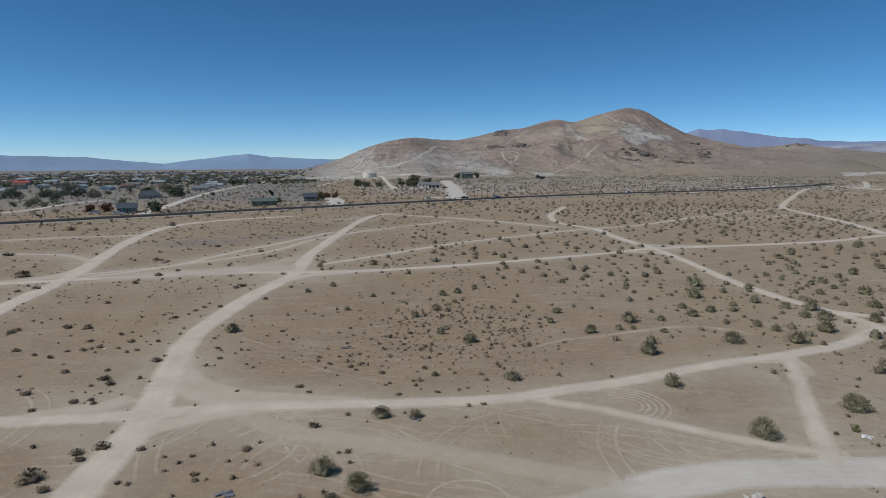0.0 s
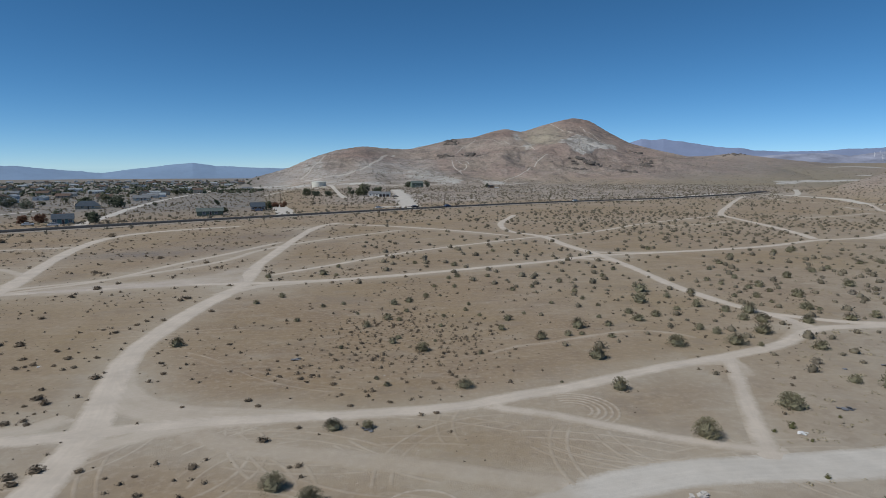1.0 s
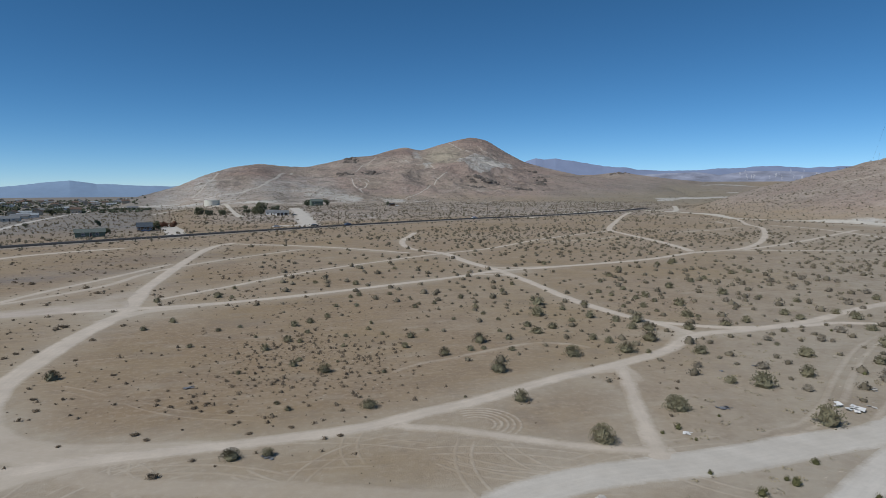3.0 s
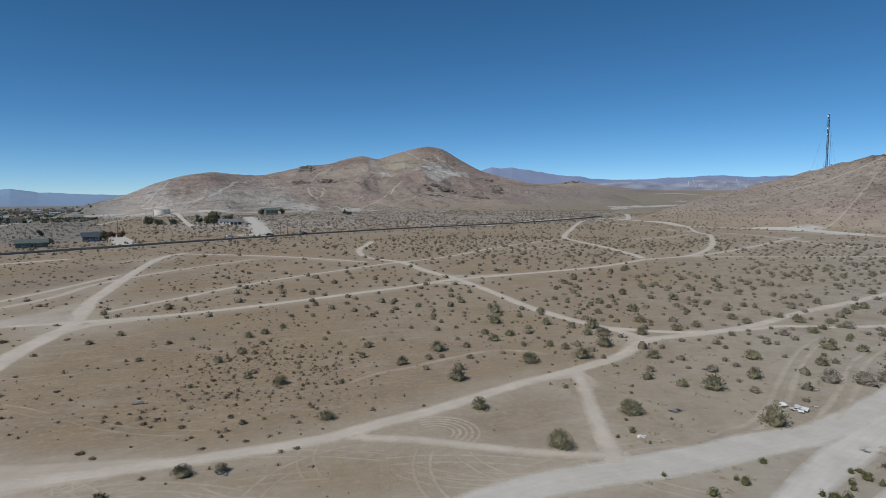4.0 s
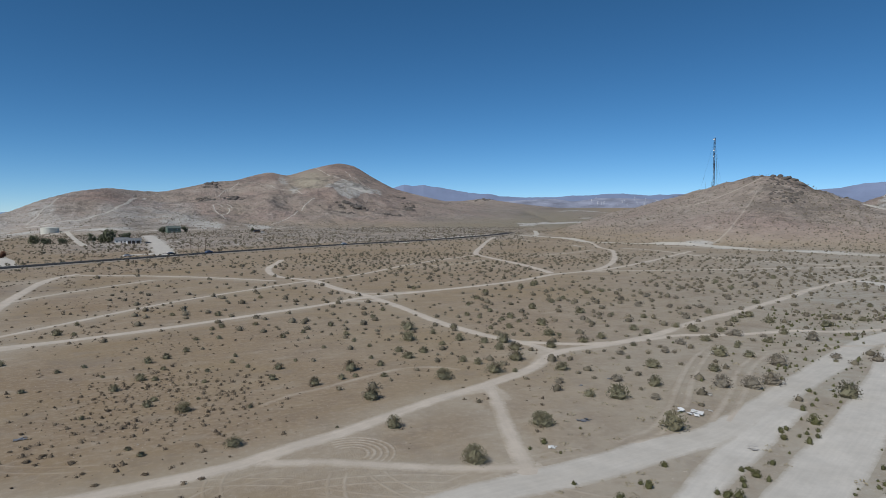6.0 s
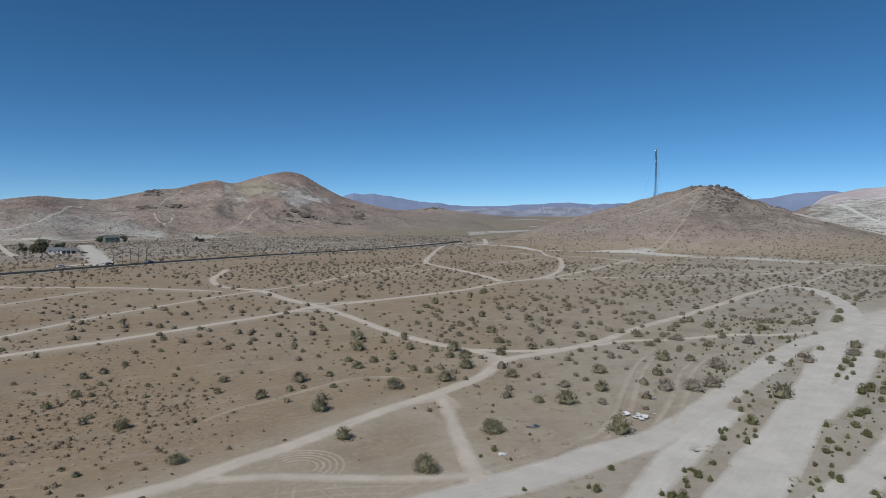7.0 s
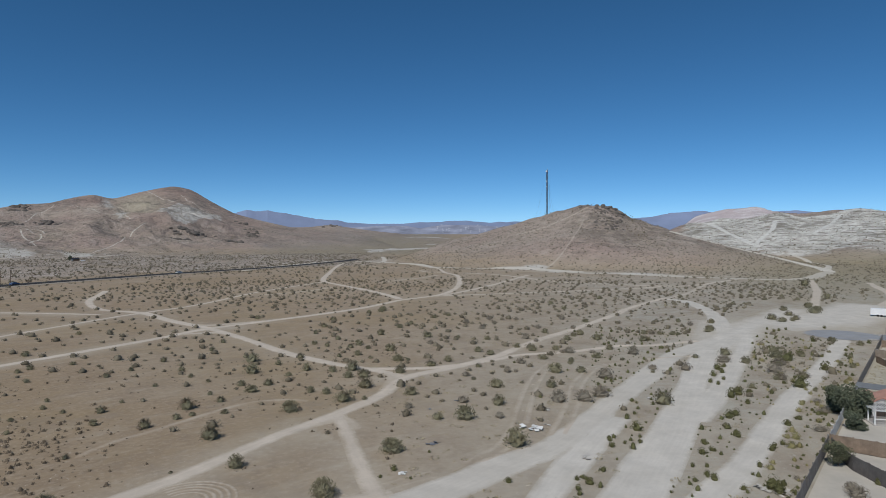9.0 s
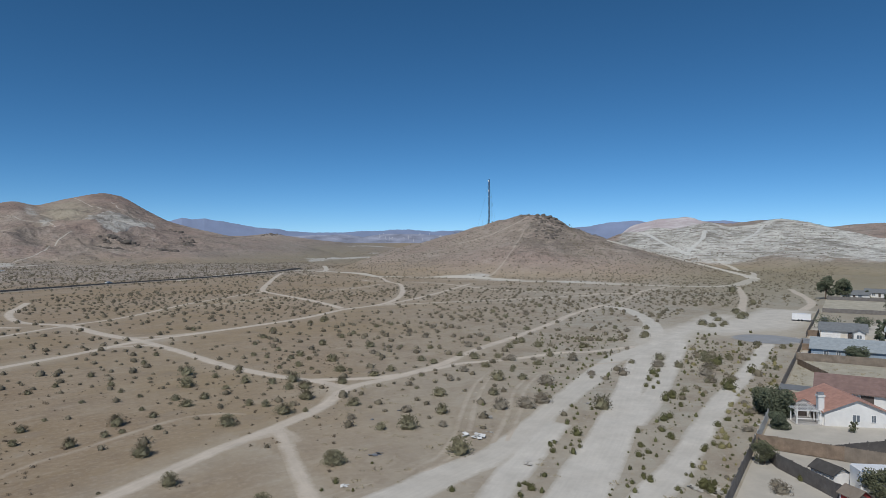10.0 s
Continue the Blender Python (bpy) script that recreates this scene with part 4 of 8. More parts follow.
track('west_hill_trail', [(3.0, 1415.0), (-17.1, 1294.9), (-31.3, 1192.6), (-48.7, 1118.9), (-70.7, 1068.0), (-92.9, 1055.1), (-116.6, 1050.5), (-157.9, 1074.7)], 4.0, PALE_PATH, 'pale trail worn down the stony mountain side', 0.75, soft=1.1, step=6)
track('west_hill_streak', [(-134.7, 1271.9), (-142.0, 1196.6), (-146.7, 1127.5), (-158.7, 1090.6)], 3.0, PALE_PATH, 'pale trail worn down the stony mountain side', 0.5, soft=1.1, step=6)
track('white_hill_cut', [(943.3, 490.0), (879.4, 430.1), (806.8, 361.3), (797.8, 344.5)], 4.0, WHITE_PATH, 'white dirt path cut across the pale hill', 0.9, soft=1.5, step=6)
track('white_hill_gully', [(951.2, 392.4), (887.2, 369.4), (835.4, 360.8), (808.3, 355.5)], 4.0, WHITE_PATH, 'white dirt path cut across the pale hill', 0.9, soft=1.5, step=6)
track('white_ridge_path', [(1024.8, 331.1), (947.8, 319.0), (884.2, 316.0)], 4.0, WHITE_PATH, 'white dirt path cut across the pale hill', 0.9, soft=1.5, step=6)
# ---- far ranges on the horizon ----
def far_range(name, angles, crests, mat, label, near=4150.0, crest_at=4550.0, seed=0, jag=0.12):
    az = np.arange(angles[0], angles[-1] + 0.01, 0.06)
    el, crag = np.interp(az, angles, crests), np.radians(jag * (fbm(az * 1.3, az * 0 + seed, 5, seed) - 0.5))
    fade = np.clip(np.minimum(az - az[0], az[-1] - az) / 1.0, 0, 1)
    rows = []
    for k, u in enumerate(np.linspace(0, 1, 9)):
        r = near + (crest_at - near) * u
        foot = plain(az, r) - 30.0
        top = EYE_Z + crest_at * np.tan(np.radians(el))
        rows.append(np.stack([r * np.sin(np.radians(az)), r * np.cos(np.radians(az)), foot + (top - foot) * (u**1.1) * fade + crest_at * crag * u**9], -1))
    return tagged(new(name, grid_mesh(name, np.stack(rows), mat)), label, "mountains", kind="structure")


# backdrop ranges: their blue and mauve colours carry the aerial haze
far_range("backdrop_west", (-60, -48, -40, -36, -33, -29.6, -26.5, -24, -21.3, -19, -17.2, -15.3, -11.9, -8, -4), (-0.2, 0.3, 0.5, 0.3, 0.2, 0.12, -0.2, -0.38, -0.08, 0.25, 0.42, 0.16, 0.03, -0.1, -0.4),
          HAZE_BLUE, "hazy blue mountain range beyond the valley", seed=1)
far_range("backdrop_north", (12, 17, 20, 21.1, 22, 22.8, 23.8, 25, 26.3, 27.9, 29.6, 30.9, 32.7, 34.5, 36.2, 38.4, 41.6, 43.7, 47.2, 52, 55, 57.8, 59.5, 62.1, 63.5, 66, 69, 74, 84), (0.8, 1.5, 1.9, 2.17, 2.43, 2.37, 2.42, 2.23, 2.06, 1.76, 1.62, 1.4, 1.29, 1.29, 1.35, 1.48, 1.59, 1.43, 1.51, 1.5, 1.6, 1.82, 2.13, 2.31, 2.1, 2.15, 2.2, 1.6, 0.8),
          HAZE_MAUVE, "hazy mauve mountains on the northern horizon", seed=2)
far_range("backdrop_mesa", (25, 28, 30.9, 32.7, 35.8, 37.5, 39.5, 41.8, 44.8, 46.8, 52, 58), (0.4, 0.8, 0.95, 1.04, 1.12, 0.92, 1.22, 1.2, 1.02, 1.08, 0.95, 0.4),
          HAZE_MESA, "pale hazy mesas before the northern mountains", near=3650.0, crest_at=4050.0, seed=5, jag=0.08)


# ---- wind farm on the pale mesas ----
def wind_turbine():
    ob = new("wind_turbine")
    part("tower", Geo().rod((0, 0, -2), (0, 0, 15), 0.5, 0.3, 8), WHITE_METAL, ob)
    part("nacelle", Geo().box(-0.5, 0.5, -1.2, 1.2, 14.6, 15.6), WHITE_METAL, ob)
    for k in range(3):
        blade = part("blade", Geo().add([(-0.35, -1.3, 0), (0.35, -1.3, 0), (0.12, -1.3, 8), (-0.12, -1.3, 8), (-0.3, -1.5, 0), (0.3, -1.5, 0), (0.1, -1.4, 8), (-0.1, -1.4, 8)],
                                        [(3, 2, 1, 0), (4, 5, 6, 7), (0, 1, 5, 4), (1, 2, 6, 5), (2, 3, 7, 6), (3, 0, 4, 7)]), WHITE_METAL, ob)
        blade.matrix_basis = pose(0, 0, 15.1, 0, 120 * k + 20, 0)
    return tagged(ob, "white wind turbine standing on a far pale mesa", "wind turbine", "wind turbines")


MESA_ANGLES, MESA_CRESTS = (25, 28, 30.9, 32.7, 35.8, 37.5, 39.5, 41.8, 44.8, 46.8, 52, 58), (0.4, 0.8, 0.95, 1.04, 1.12, 0.92, 1.22, 1.2, 1.02, 1.08, 0.95, 0.4)
gusts = random.Random(44)
turbine = wind_turbine()
for k in range(24):
    az, u = gusts.uniform(38.6, 46.5), gusts.uniform(0.45, 0.9)
    r = 3650.0 + 400.0 * u
    foot, top = float(plain(np.float64(az), np.float64(r))) - 30.0, EYE_Z + 4050.0 * math.tan(radians(float(np.interp(az, MESA_ANGLES, MESA_CRESTS))))
    m = pose(r * math.sin(radians(az)), r * math.cos(radians(az)), foot + (top - foot) * u**1.1, 0, 0, 180 - az + gusts.uniform(-25, 25))
    if k == 0:
        turbine.matrix_basis = m
    else:
        copy_thing(turbine, m)
# ---- highway ----
HIGHWAY = [(-496.4, 23.6), (-307.3, 151.3), (-177.9, 249.4), (-107, 306.7), (-56.7, 343.9), (5.9, 392.4), (108.7, 455), (189.1, 492.8), (248.2, 523.5), (349.8, 598), (405, 655)]


def ribbon(name, points, width, mat, label, category, lift=0.06, step=6.0, thick=0.25):
    """A road slab with real edges, laid along a smooth line."""
    mid = resample(points, step)
    way = np.gradient(mid, axis=0)
    way /= np.hypot(way[:, 0], way[:, 1])[:, None]
    side = np.stack([way[:, 1], -way[:, 0]], -1) * width / 2
    a, b = mid - side, mid + side
    crown = lambda p: height(p[:, 0], p[:, 1]) + lift + 0.0006 * np.hypot(p[:, 0], p[:, 1])
    rows = np.stack([
        np.column_stack([a - side * 0.05, crown(a) - thick]), np.column_stack([a, crown(a)]),
        np.column_stack([mid, crown(mid) + 0.05]), np.column_stack([b, crown(b)]),
        np.column_stack([b + side * 0.05, crown(b) - thick])], 1)
    return tagged(new(name, grid_mesh(name, rows, mat)), label, category, kind="structure")


ribbon("highway_shoulder", HIGHWAY, 18.0, SHOULDER, "pale gravel shoulder along the highway", "road shoulder", 0.10)
ribbon("highway", HIGHWAY, 11.0, ASPHALT, "dark two-lane asphalt highway across the plain", "road", 0.32)


# ---- brush ----
def core_mesh(seed, sides, rings, wide, tall):
    """The dense inside of a bush: a lumpy low dome of twigs, in quads."""
    rng = np.random.default_rng(seed)
    rows = []
    for k in range(rings):
        q = k / (rings - 1)
        a = (np.arange(sides) + 0.5 * k) * 2 * np.pi / sides
        rad = wide * math.sqrt(max(0.06, 1 - q * q * 0.92)) * rng.uniform(0.72, 1.15, sides) * (0.8 if k == 0 else 1.0)
        rows.append(np.column_stack([rad * np.cos(a), rad * np.sin(a), tall * q * rng.uniform(0.8, 1.12, sides) + 0.01]))
    v = np.concatenate(rows)
    f = [(k * sides + i, k * sides + (i + 1) % sides, (k + 1) * sides + (i + 1) % sides, (k + 1) * sides + i) for k in range(rings - 1) for i in range(sides)]
    b = (rings - 1) * sides
    f += [(b, b + i, b + i + 1, b + i + 2) for i in range(1, sides - 2, 2)]
    return v, np.array(f)


def bush_meshes(seed, stems, leaves, radius, tall, leaf, leaf_mat, stem_mat, dense=0.35):
    """Stems fanning out of one root, with small leaves along their outer parts."""
    rng = random.Random(seed)
    wood, green = Geo(), Geo()
    tips = []
    for _ in range(stems):
        a, lean = rng.uniform(0, 2 * math.pi), rng.uniform(0.02, 1.0) ** 0.6
        reach = radius * lean * rng.uniform(0.7, 1.0)
        top = tall * math.sqrt(max(0.04, 1 - 0.93 * lean**2)) * rng.uniform(0.85, 1.05)
        tip = Vector((reach * math.cos(a), reach * math.sin(a), top))
        knee = Vector((0.45 * tip.x, 0.45 * tip.y, 0.6 * tip.z))
        root = Vector((0.1 * tip.x, 0.1 * tip.y, -0.05))
        wood.rod(root, knee, 0.014, 0.010, 3)
        wood.rod(knee, tip, 0.010, 0.004, 3)
        tips.append((knee, tip))
    core = core_mesh(seed, 9, 4, radius * 0.66, tall * 0.72)
    green.add([tuple(p) for p in core[0]], [tuple(int(i) for i in f) for f in core[1]])
    root = Vector((0, 0, 0.05 * tall))
    for k in range(leaves):
        if k % 3:
            knee, tip = rng.choice(tips)
            p = knee.lerp(tip, rng.uniform(-dense, 1.05))
            p = p + Vector((rng.gauss(0, 1), rng.gauss(0, 1), rng.gauss(0, 0.7))) * 0.07 * radius
        else:  # fill of the dome
            a, q, w = rng.uniform(0, 2 * math.pi), rng.uniform(0.25, 1) ** 0.5, rng.uniform(0, 1)
            q *= math.sqrt(1 - 0.9 * w * w)
            p = Vector((radius * q * math.cos(a), radius * q * math.sin(a), tall * w))
        p.z = max(p.z, 0.03)
        d = ((p - root).normalized() + Vector((rng.gauss(0, 1), rng.gauss(0, 1), rng.gauss(0, 1))) * 0.45).normalized()
        e = d.orthogonal().normalized()
        s = leaf * rng.uniform(0.6, 1.5)
        green.add([p - d * s, p + e * s * 0.42, p + d * s, p - e * s * 0.42], [(0, 1, 2, 3)])
    return wood.mesh("woody_base", stem_mat), green.mesh("foliage", leaf_mat)


# unit bushes about one metre wide
NEAR_KINDS = [bush_meshes(900 + k, 60, 2600, 0.54, 0.50 + 0.03 * k, 0.020, BUSH_LEAF, STEM) for k in range(4)]
CREOSOTE_KINDS = [bush_meshes(100 + k, 20, 760, 0.54, 0.48 + 0.03 * k, 0.036, BUSH_LEAF, STEM) for k in range(5)]
GREY_KINDS = [bush_meshes(200 + k, 24, 600, 0.54, 0.48, 0.033, GREY_LEAF, STEM) for k in range(3)]
GREEN_KINDS = [bush_meshes(300 + k, 8, 480, 0.50, 0.66, 0.044, GREEN_LEAF, STEM, 0.7) for k in range(3)]
TUFT_KINDS = [bush_meshes(400 + k, 12, 300, 0.60, 0.36, 0.05, DARK_TUFT, STEM, 0.7) for k in range(4)]
YELLOW_KINDS = [bush_meshes(500 + k, 10, 420, 0.52, 0.6, 0.045, YELLOW_LEAF, STEM, 0.6) for k in range(2)]


def plant(name, label, category, group, kinds, places, seed, tall=1.0):
    """Single bushes at given places: x, y, width."""
    rng = random.Random(seed)
    for x, y, wide in places:
        wide *= 0.9
        ob = new(name)
        ob.empty_display_size = 0.2
        pair = rng.choice(kinds)
        part("woody_base", pair[0], None, ob)
        part("foliage", pair[1], None, ob)
        tagged(ob, label, category, group)
        turn, squash = rng.uniform(0, 360), rng.uniform(0.85, 1.12)
        ob.matrix_basis = pose(x, y, at_ground(x, y) - 0.02, 0, 0, turn) @ Matrix.Diagonal((wide, wide * rng.uniform(0.8, 1.0), wide * squash * tall, 1))
# Bushes that stand out: x, y, width in metres.
WEST = [(-93.9, 136.7, 4.2), (-117.3, 166.1, 3.3), (-84.0, 120.3, 1.6), (-81.9, 123.0, 1.9), (-46.8, 101.8, 1.0), (-44.1, 99.9, 1.4), (-42.6, 104.4, 1.3), (-41.9, 106.8, 1.1), (-39.3, 107.2, 1.3), (-40.9, 86.6, 1.1), (-61.1, 110.8, 1.4), (-55.1, 93.8, 1.8), (-58.4, 94.2, 1.7), (-65.3, 91.3, 1.5), (-65.2, 92.6, 1.5), (-50.8, 86.8, 1.3), (-47.9, 84.0, 1.3), (-44.7, 86.4, 1.3), (-48.0, 90.2, 1.1), (-58.4, 82.4, 1.3), (-54.7, 80.4, 0.9), (-51.9, 79.4, 1.2), (-49.3, 82.5, 1.1), (-51.3, 82.1, 0.9), (-45.0, 83.4, 0.9), (-41.9, 82.4, 1.0), (-37.2, 77.9, 1.6), (-31.2, 83.4, 1.0), (-29.4, 79.0, 1.0)]
WEST_TWO = [(-41.9, 123.8, 1.7), (-41.1, 125.5, 2.0), (-63.8, 137.2, 2.2), (-62.1, 143.5, 2.0), (-74.2, 159.3, 2.3), (-51.3, 173.6, 2.3), (-46.3, 164.5, 1.9), (-33.0, 113.3, 1.3), (-30.9, 124.1, 1.4), (-24.4, 91.9, 1.1), (-31.9, 100.9, 1.0), (-64.8, 128.8, 1.6), (-127.3, 227.1, 2.4), (-136.4, 226.8, 3.9), (-106.0, 242.6, 4.2), (-67.2, 183.7, 2.1), (-46.5, 73.6, 1.3), (-46.6, 66.4, 1.5), (-42.9, 61.8, 1.0), (-39.8, 64.0, 1.2), (-38.4, 64.8, 1.0), (-37.5, 63.7, 0.9), (-40.4, 71.2, 1.7), (-38.8, 69.6, 1.5), (-40.7, 69.0, 0.8), (-41.6, 74.2, 1.0), (-38.4, 66.7, 0.6), (-23.3, 67.4, 0.8)]
SOUTH_WEST = [(-32.6, 52.2, 1.5), (-31.7, 51.1, 1.2), (-31.0, 53.4, 1.8), (-27.3, 53.1, 1.1), (-33.7, 47.7, 2.6), (-33.9, 47.3, 1.7), (-31.7, 46.0, 1.3), (-17.7, 52.8, 1.3), (-20.6, 48.4, 1.0), (-20.2, 47.4, 0.9), (-26.4, 47.2, 0.8), (-22.1, 51.7, 0.7), (-24.5, 51.6, 0.6), (-16.5, 68.7, 1.2), (-15.0, 66.8, 0.9), (-16.4, 79.5, 0.9), (-14.5, 76.8, 0.9), (-11.7, 75.7, 1.0), (-10.4, 77.0, 0.9), (-7.5, 73.2, 1.0), (-6.2, 69.6, 0.8), (-4.9, 66.0, 0.9), (-0.6, 66.7, 0.9), (-15.9, 83.2, 0.6), (-13.8, 79.8, 0.6), (-12.6, 57.7, 1.4), (-9.7, 60.4, 0.8), (-8.5, 52.4, 1.0), (-9.3, 52.2, 0.6), (4.3, 63.2, 0.9)]
CREOSOTE_NEAR = [(-31.9, 91.6, 2.6), (-6.2, 60.0, 2.5), (8.3, 71.1, 2.6), (27.7, 80.9, 3.4), (41.5, 86.3, 3.6), (50.7, 86.4, 4.1), (26.4, 68.8, 2.6), (30.2, 55.4, 3.5), (-10.1, 48.7, 3.0), (-6.7, 46.2, 2.8), (42.9, 62.0, 3.3), (4.0, 86.9, 2.6), (22.4, 91.3, 2.3), (29.9, 97.3, 3.2), (58.3, 92.0, 4.2), (62.4, 99.0, 3.3), (63.9, 105.5, 3.9), (-8.5, 44.0, 1.9), (-2.3, 74.8, 1.0), (-1.0, 72.3, 1.3), (-2.8, 60.0, 1.8), (20.2, 71.7, 0.6)]
CREOSOTE_MID = [(47.4, 115.0, 3.9), (51.9, 126.3, 4.0), (41.7, 101.4, 2.9), (42.0, 106.6, 2.3), (46.0, 104.2, 2.5), (57.0, 111.1, 2.8), (61.6, 123.0, 2.5), (51.9, 108.8, 1.8), (49.3, 94.9, 2.0), (50.8, 92.3, 2.2), (60.2, 106.8, 2.3), (60.0, 100.5, 2.6), (27.0, 92.9, 1.6), (29.3, 93.2, 1.3), (35.3, 98.1, 1.9), (33.5, 91.6, 1.6), (53.7, 85.0, 1.3), (70.0, 98.0, 2.9), (76.0, 107.4, 3.2), (81.4, 117.7, 3.4), (55.0, 119.7, 1.9), (37.2, 118.8, 1.4), (38.4, 112.9, 1.3), (35.5, 103.5, 1.2), (37.7, 125.9, 1.7), (30.1, 115.4, 1.3), (37.5, 137.2, 2.1), (49.9, 144.0, 2.0), (55.9, 153.5, 2.1), (72.2, 136.8, 2.0), (73.1, 132.1, 1.7), (80.3, 139.5, 2.4)]
CREOSOTE_MID_TWO = [(80.0, 128.9, 2.8), (76.6, 127.2, 2.2), (78.8, 123.1, 1.9), (72.9, 118.1, 2.3), (68.9, 119.2, 1.8), (73.1, 113.2, 1.5), (93.1, 139.0, 2.8), (115.7, 180.0, 2.7), (125.2, 185.6, 3.7), (104.7, 146.5, 2.3), (88.6, 161.8, 2.7), (80.6, 152.0, 1.9), (97.3, 172.0, 2.9), (81.0, 191.8, 2.3), (-29.9, 149.1, 2.0), (-17.4, 152.6, 2.8), (-14.0, 150.9, 1.7), (-14.6, 164.3, 1.8), (-22.5, 125.4, 1.9), (-26.5, 119.7, 2.0), (-13.4, 116.3, 1.5), (-16.6, 105.5, 1.6), (-0.1, 117.7, 2.4), (2.9, 119.7, 2.2), (-1.2, 106.1, 2.2), (0.8, 105.3, 1.6), (-4.6, 101.3, 1.9), (-6.6, 110.2, 1.0), (0.5, 93.6, 1.4), (-0.3, 91.1, 1.7)]
CREOSOTE_WEST = [(-7.8, 88.9, 1.2), (6.4, 124.0, 1.8), (8.8, 134.6, 1.7), (5.6, 168.8, 1.9), (13.1, 133.8, 1.5), (15.0, 146.2, 1.9), (16.0, 163.9, 2.4), (22.3, 145.9, 1.9), (30.8, 191.2, 2.1), (25.1, 128.9, 1.9), (30.0, 131.8, 1.7), (17.3, 97.3, 1.9), (19.4, 103.5, 2.2), (7.6, 100.5, 1.3), (13.0, 111.4, 1.3), (14.1, 116.0, 1.1), (15.0, 107.0, 1.2), (6.1, 91.6, 0.9), (-9.8, 118.5, 1.3), (2.2, 111.6, 1.5), (12.0, 84.6, 1.1), (23.0, 107.3, 1.0), (8.6, 107.2, 1.2), (12.8, 144.1, 1.6)]
CREOSOTE_EAST = [(94.8, 141.8, 2.5), (122.6, 183.1, 3.2), (105.1, 147.1, 2.3), (100.9, 137.5, 1.9), (100.3, 127.9, 3.3), (94.0, 118.8, 2.2), (111.6, 150.5, 2.4), (126.5, 158.1, 3.0), (133.1, 158.5, 2.6), (125.9, 141.6, 3.1), (137.1, 143.2, 2.5), (142.4, 136.4, 2.5), (128.0, 124.8, 2.3), (121.8, 130.1, 2.9), (134.8, 120.5, 3.0), (129.6, 113.3, 2.5), (118.3, 110.0, 3.0), (117.0, 105.2, 2.0), (107.3, 97.7, 3.2), (107.4, 102.6, 2.7), (96.5, 100.4, 2.6), (96.6, 104.5, 2.9), (105.5, 121.8, 1.8), (109.8, 115.4, 2.6), (76.4, 107.0, 2.4), (78.0, 106.4, 1.5), (78.6, 99.1, 3.3), (84.4, 100.5, 2.9), (69.7, 97.5, 2.2)]
CREOSOTE_EAST_TWO = [(61.5, 82.9, 2.9), (85.5, 92.4, 1.9), (78.1, 87.8, 2.2), (77.1, 84.6, 1.3), (86.6, 85.3, 2.5), (87.9, 84.3, 1.4), (76.3, 77.9, 3.7), (95.0, 89.6, 2.7), (102.0, 89.6, 3.0), (112.1, 94.8, 2.4), (111.7, 90.3, 3.4), (134.2, 105.1, 3.4), (131.4, 97.4, 3.6), (125.1, 101.7, 3.0), (141.7, 113.4, 2.3), (93.5, 79.1, 3.9), (111.7, 82.7, 2.6), (102.0, 82.3, 1.7), (97.4, 75.9, 2.7), (96.4, 69.5, 4.2), (122.3, 87.1, 2.5), (155.9, 119.9, 2.9), (155.3, 128.7, 3.3), (187.9, 161.5, 3.2), (178.8, 147.3, 3.0), (211.0, 169.5, 3.9), (220.7, 162.5, 3.5), (191.0, 147.2, 3.5)]
CREOSOTE_LANES = [(83.6, 71.6, 3.1), (76.8, 64.3, 3.8), (80.3, 61.9, 4.2), (84.7, 61.9, 4.1), (56.7, 54.1, 4.2), (68.3, 69.1, 3.3), (63.3, 63.9, 2.0), (59.1, 66.7, 3.9), (56.0, 69.1, 2.4), (64.8, 73.4, 2.6), (56.2, 76.4, 2.1), (43.1, 61.6, 3.2)]
CREOSOTE_FAR_LANES = [(88.4, 53.0, 4.1), (131.0, 104.7, 2.5), (110.6, 91.3, 2.1), (132.9, 98.5, 2.7), (147.6, 99.3, 2.6), (121.5, 80.3, 3.8), (138.8, 88.9, 3.3), (150.1, 93.4, 3.2), (114.9, 64.0, 3.4), (128.1, 69.1, 2.1), (128.5, 63.2, 3.7), (131.1, 59.7, 2.7), (110.2, 68.4, 2.6), (144.3, 79.2, 2.1), (165.4, 85.7, 3.1), (174.2, 95.7, 2.9), (126.7, 52.0, 4.2), (115.7, 87.1, 2.1), (104.2, 83.8, 1.7), (142.0, 58.3, 4.2), (153.3, 89.3, 2.3)]
GREEN_LANE_SHRUBS = [(39.6, 56.6, 1.1), (37.3, 55.9, 0.7), (39.6, 53.5, 0.6), (46.3, 58.7, 0.6), (36.2, 46.7, 0.7), (38.0, 42.4, 1.4), (42.1, 44.2, 0.8), (42.2, 43.2, 1.4), (47.2, 46.3, 1.2), (53.4, 42.1, 0.9), (54.3, 41.6, 0.9), (53.6, 40.5, 1.2), (50.5, 39.5, 1.0), (47.3, 38.8, 1.2), (48.1, 38.1, 1.5), (67.0, 47.7, 1.1), (65.3, 46.1, 1.4)]
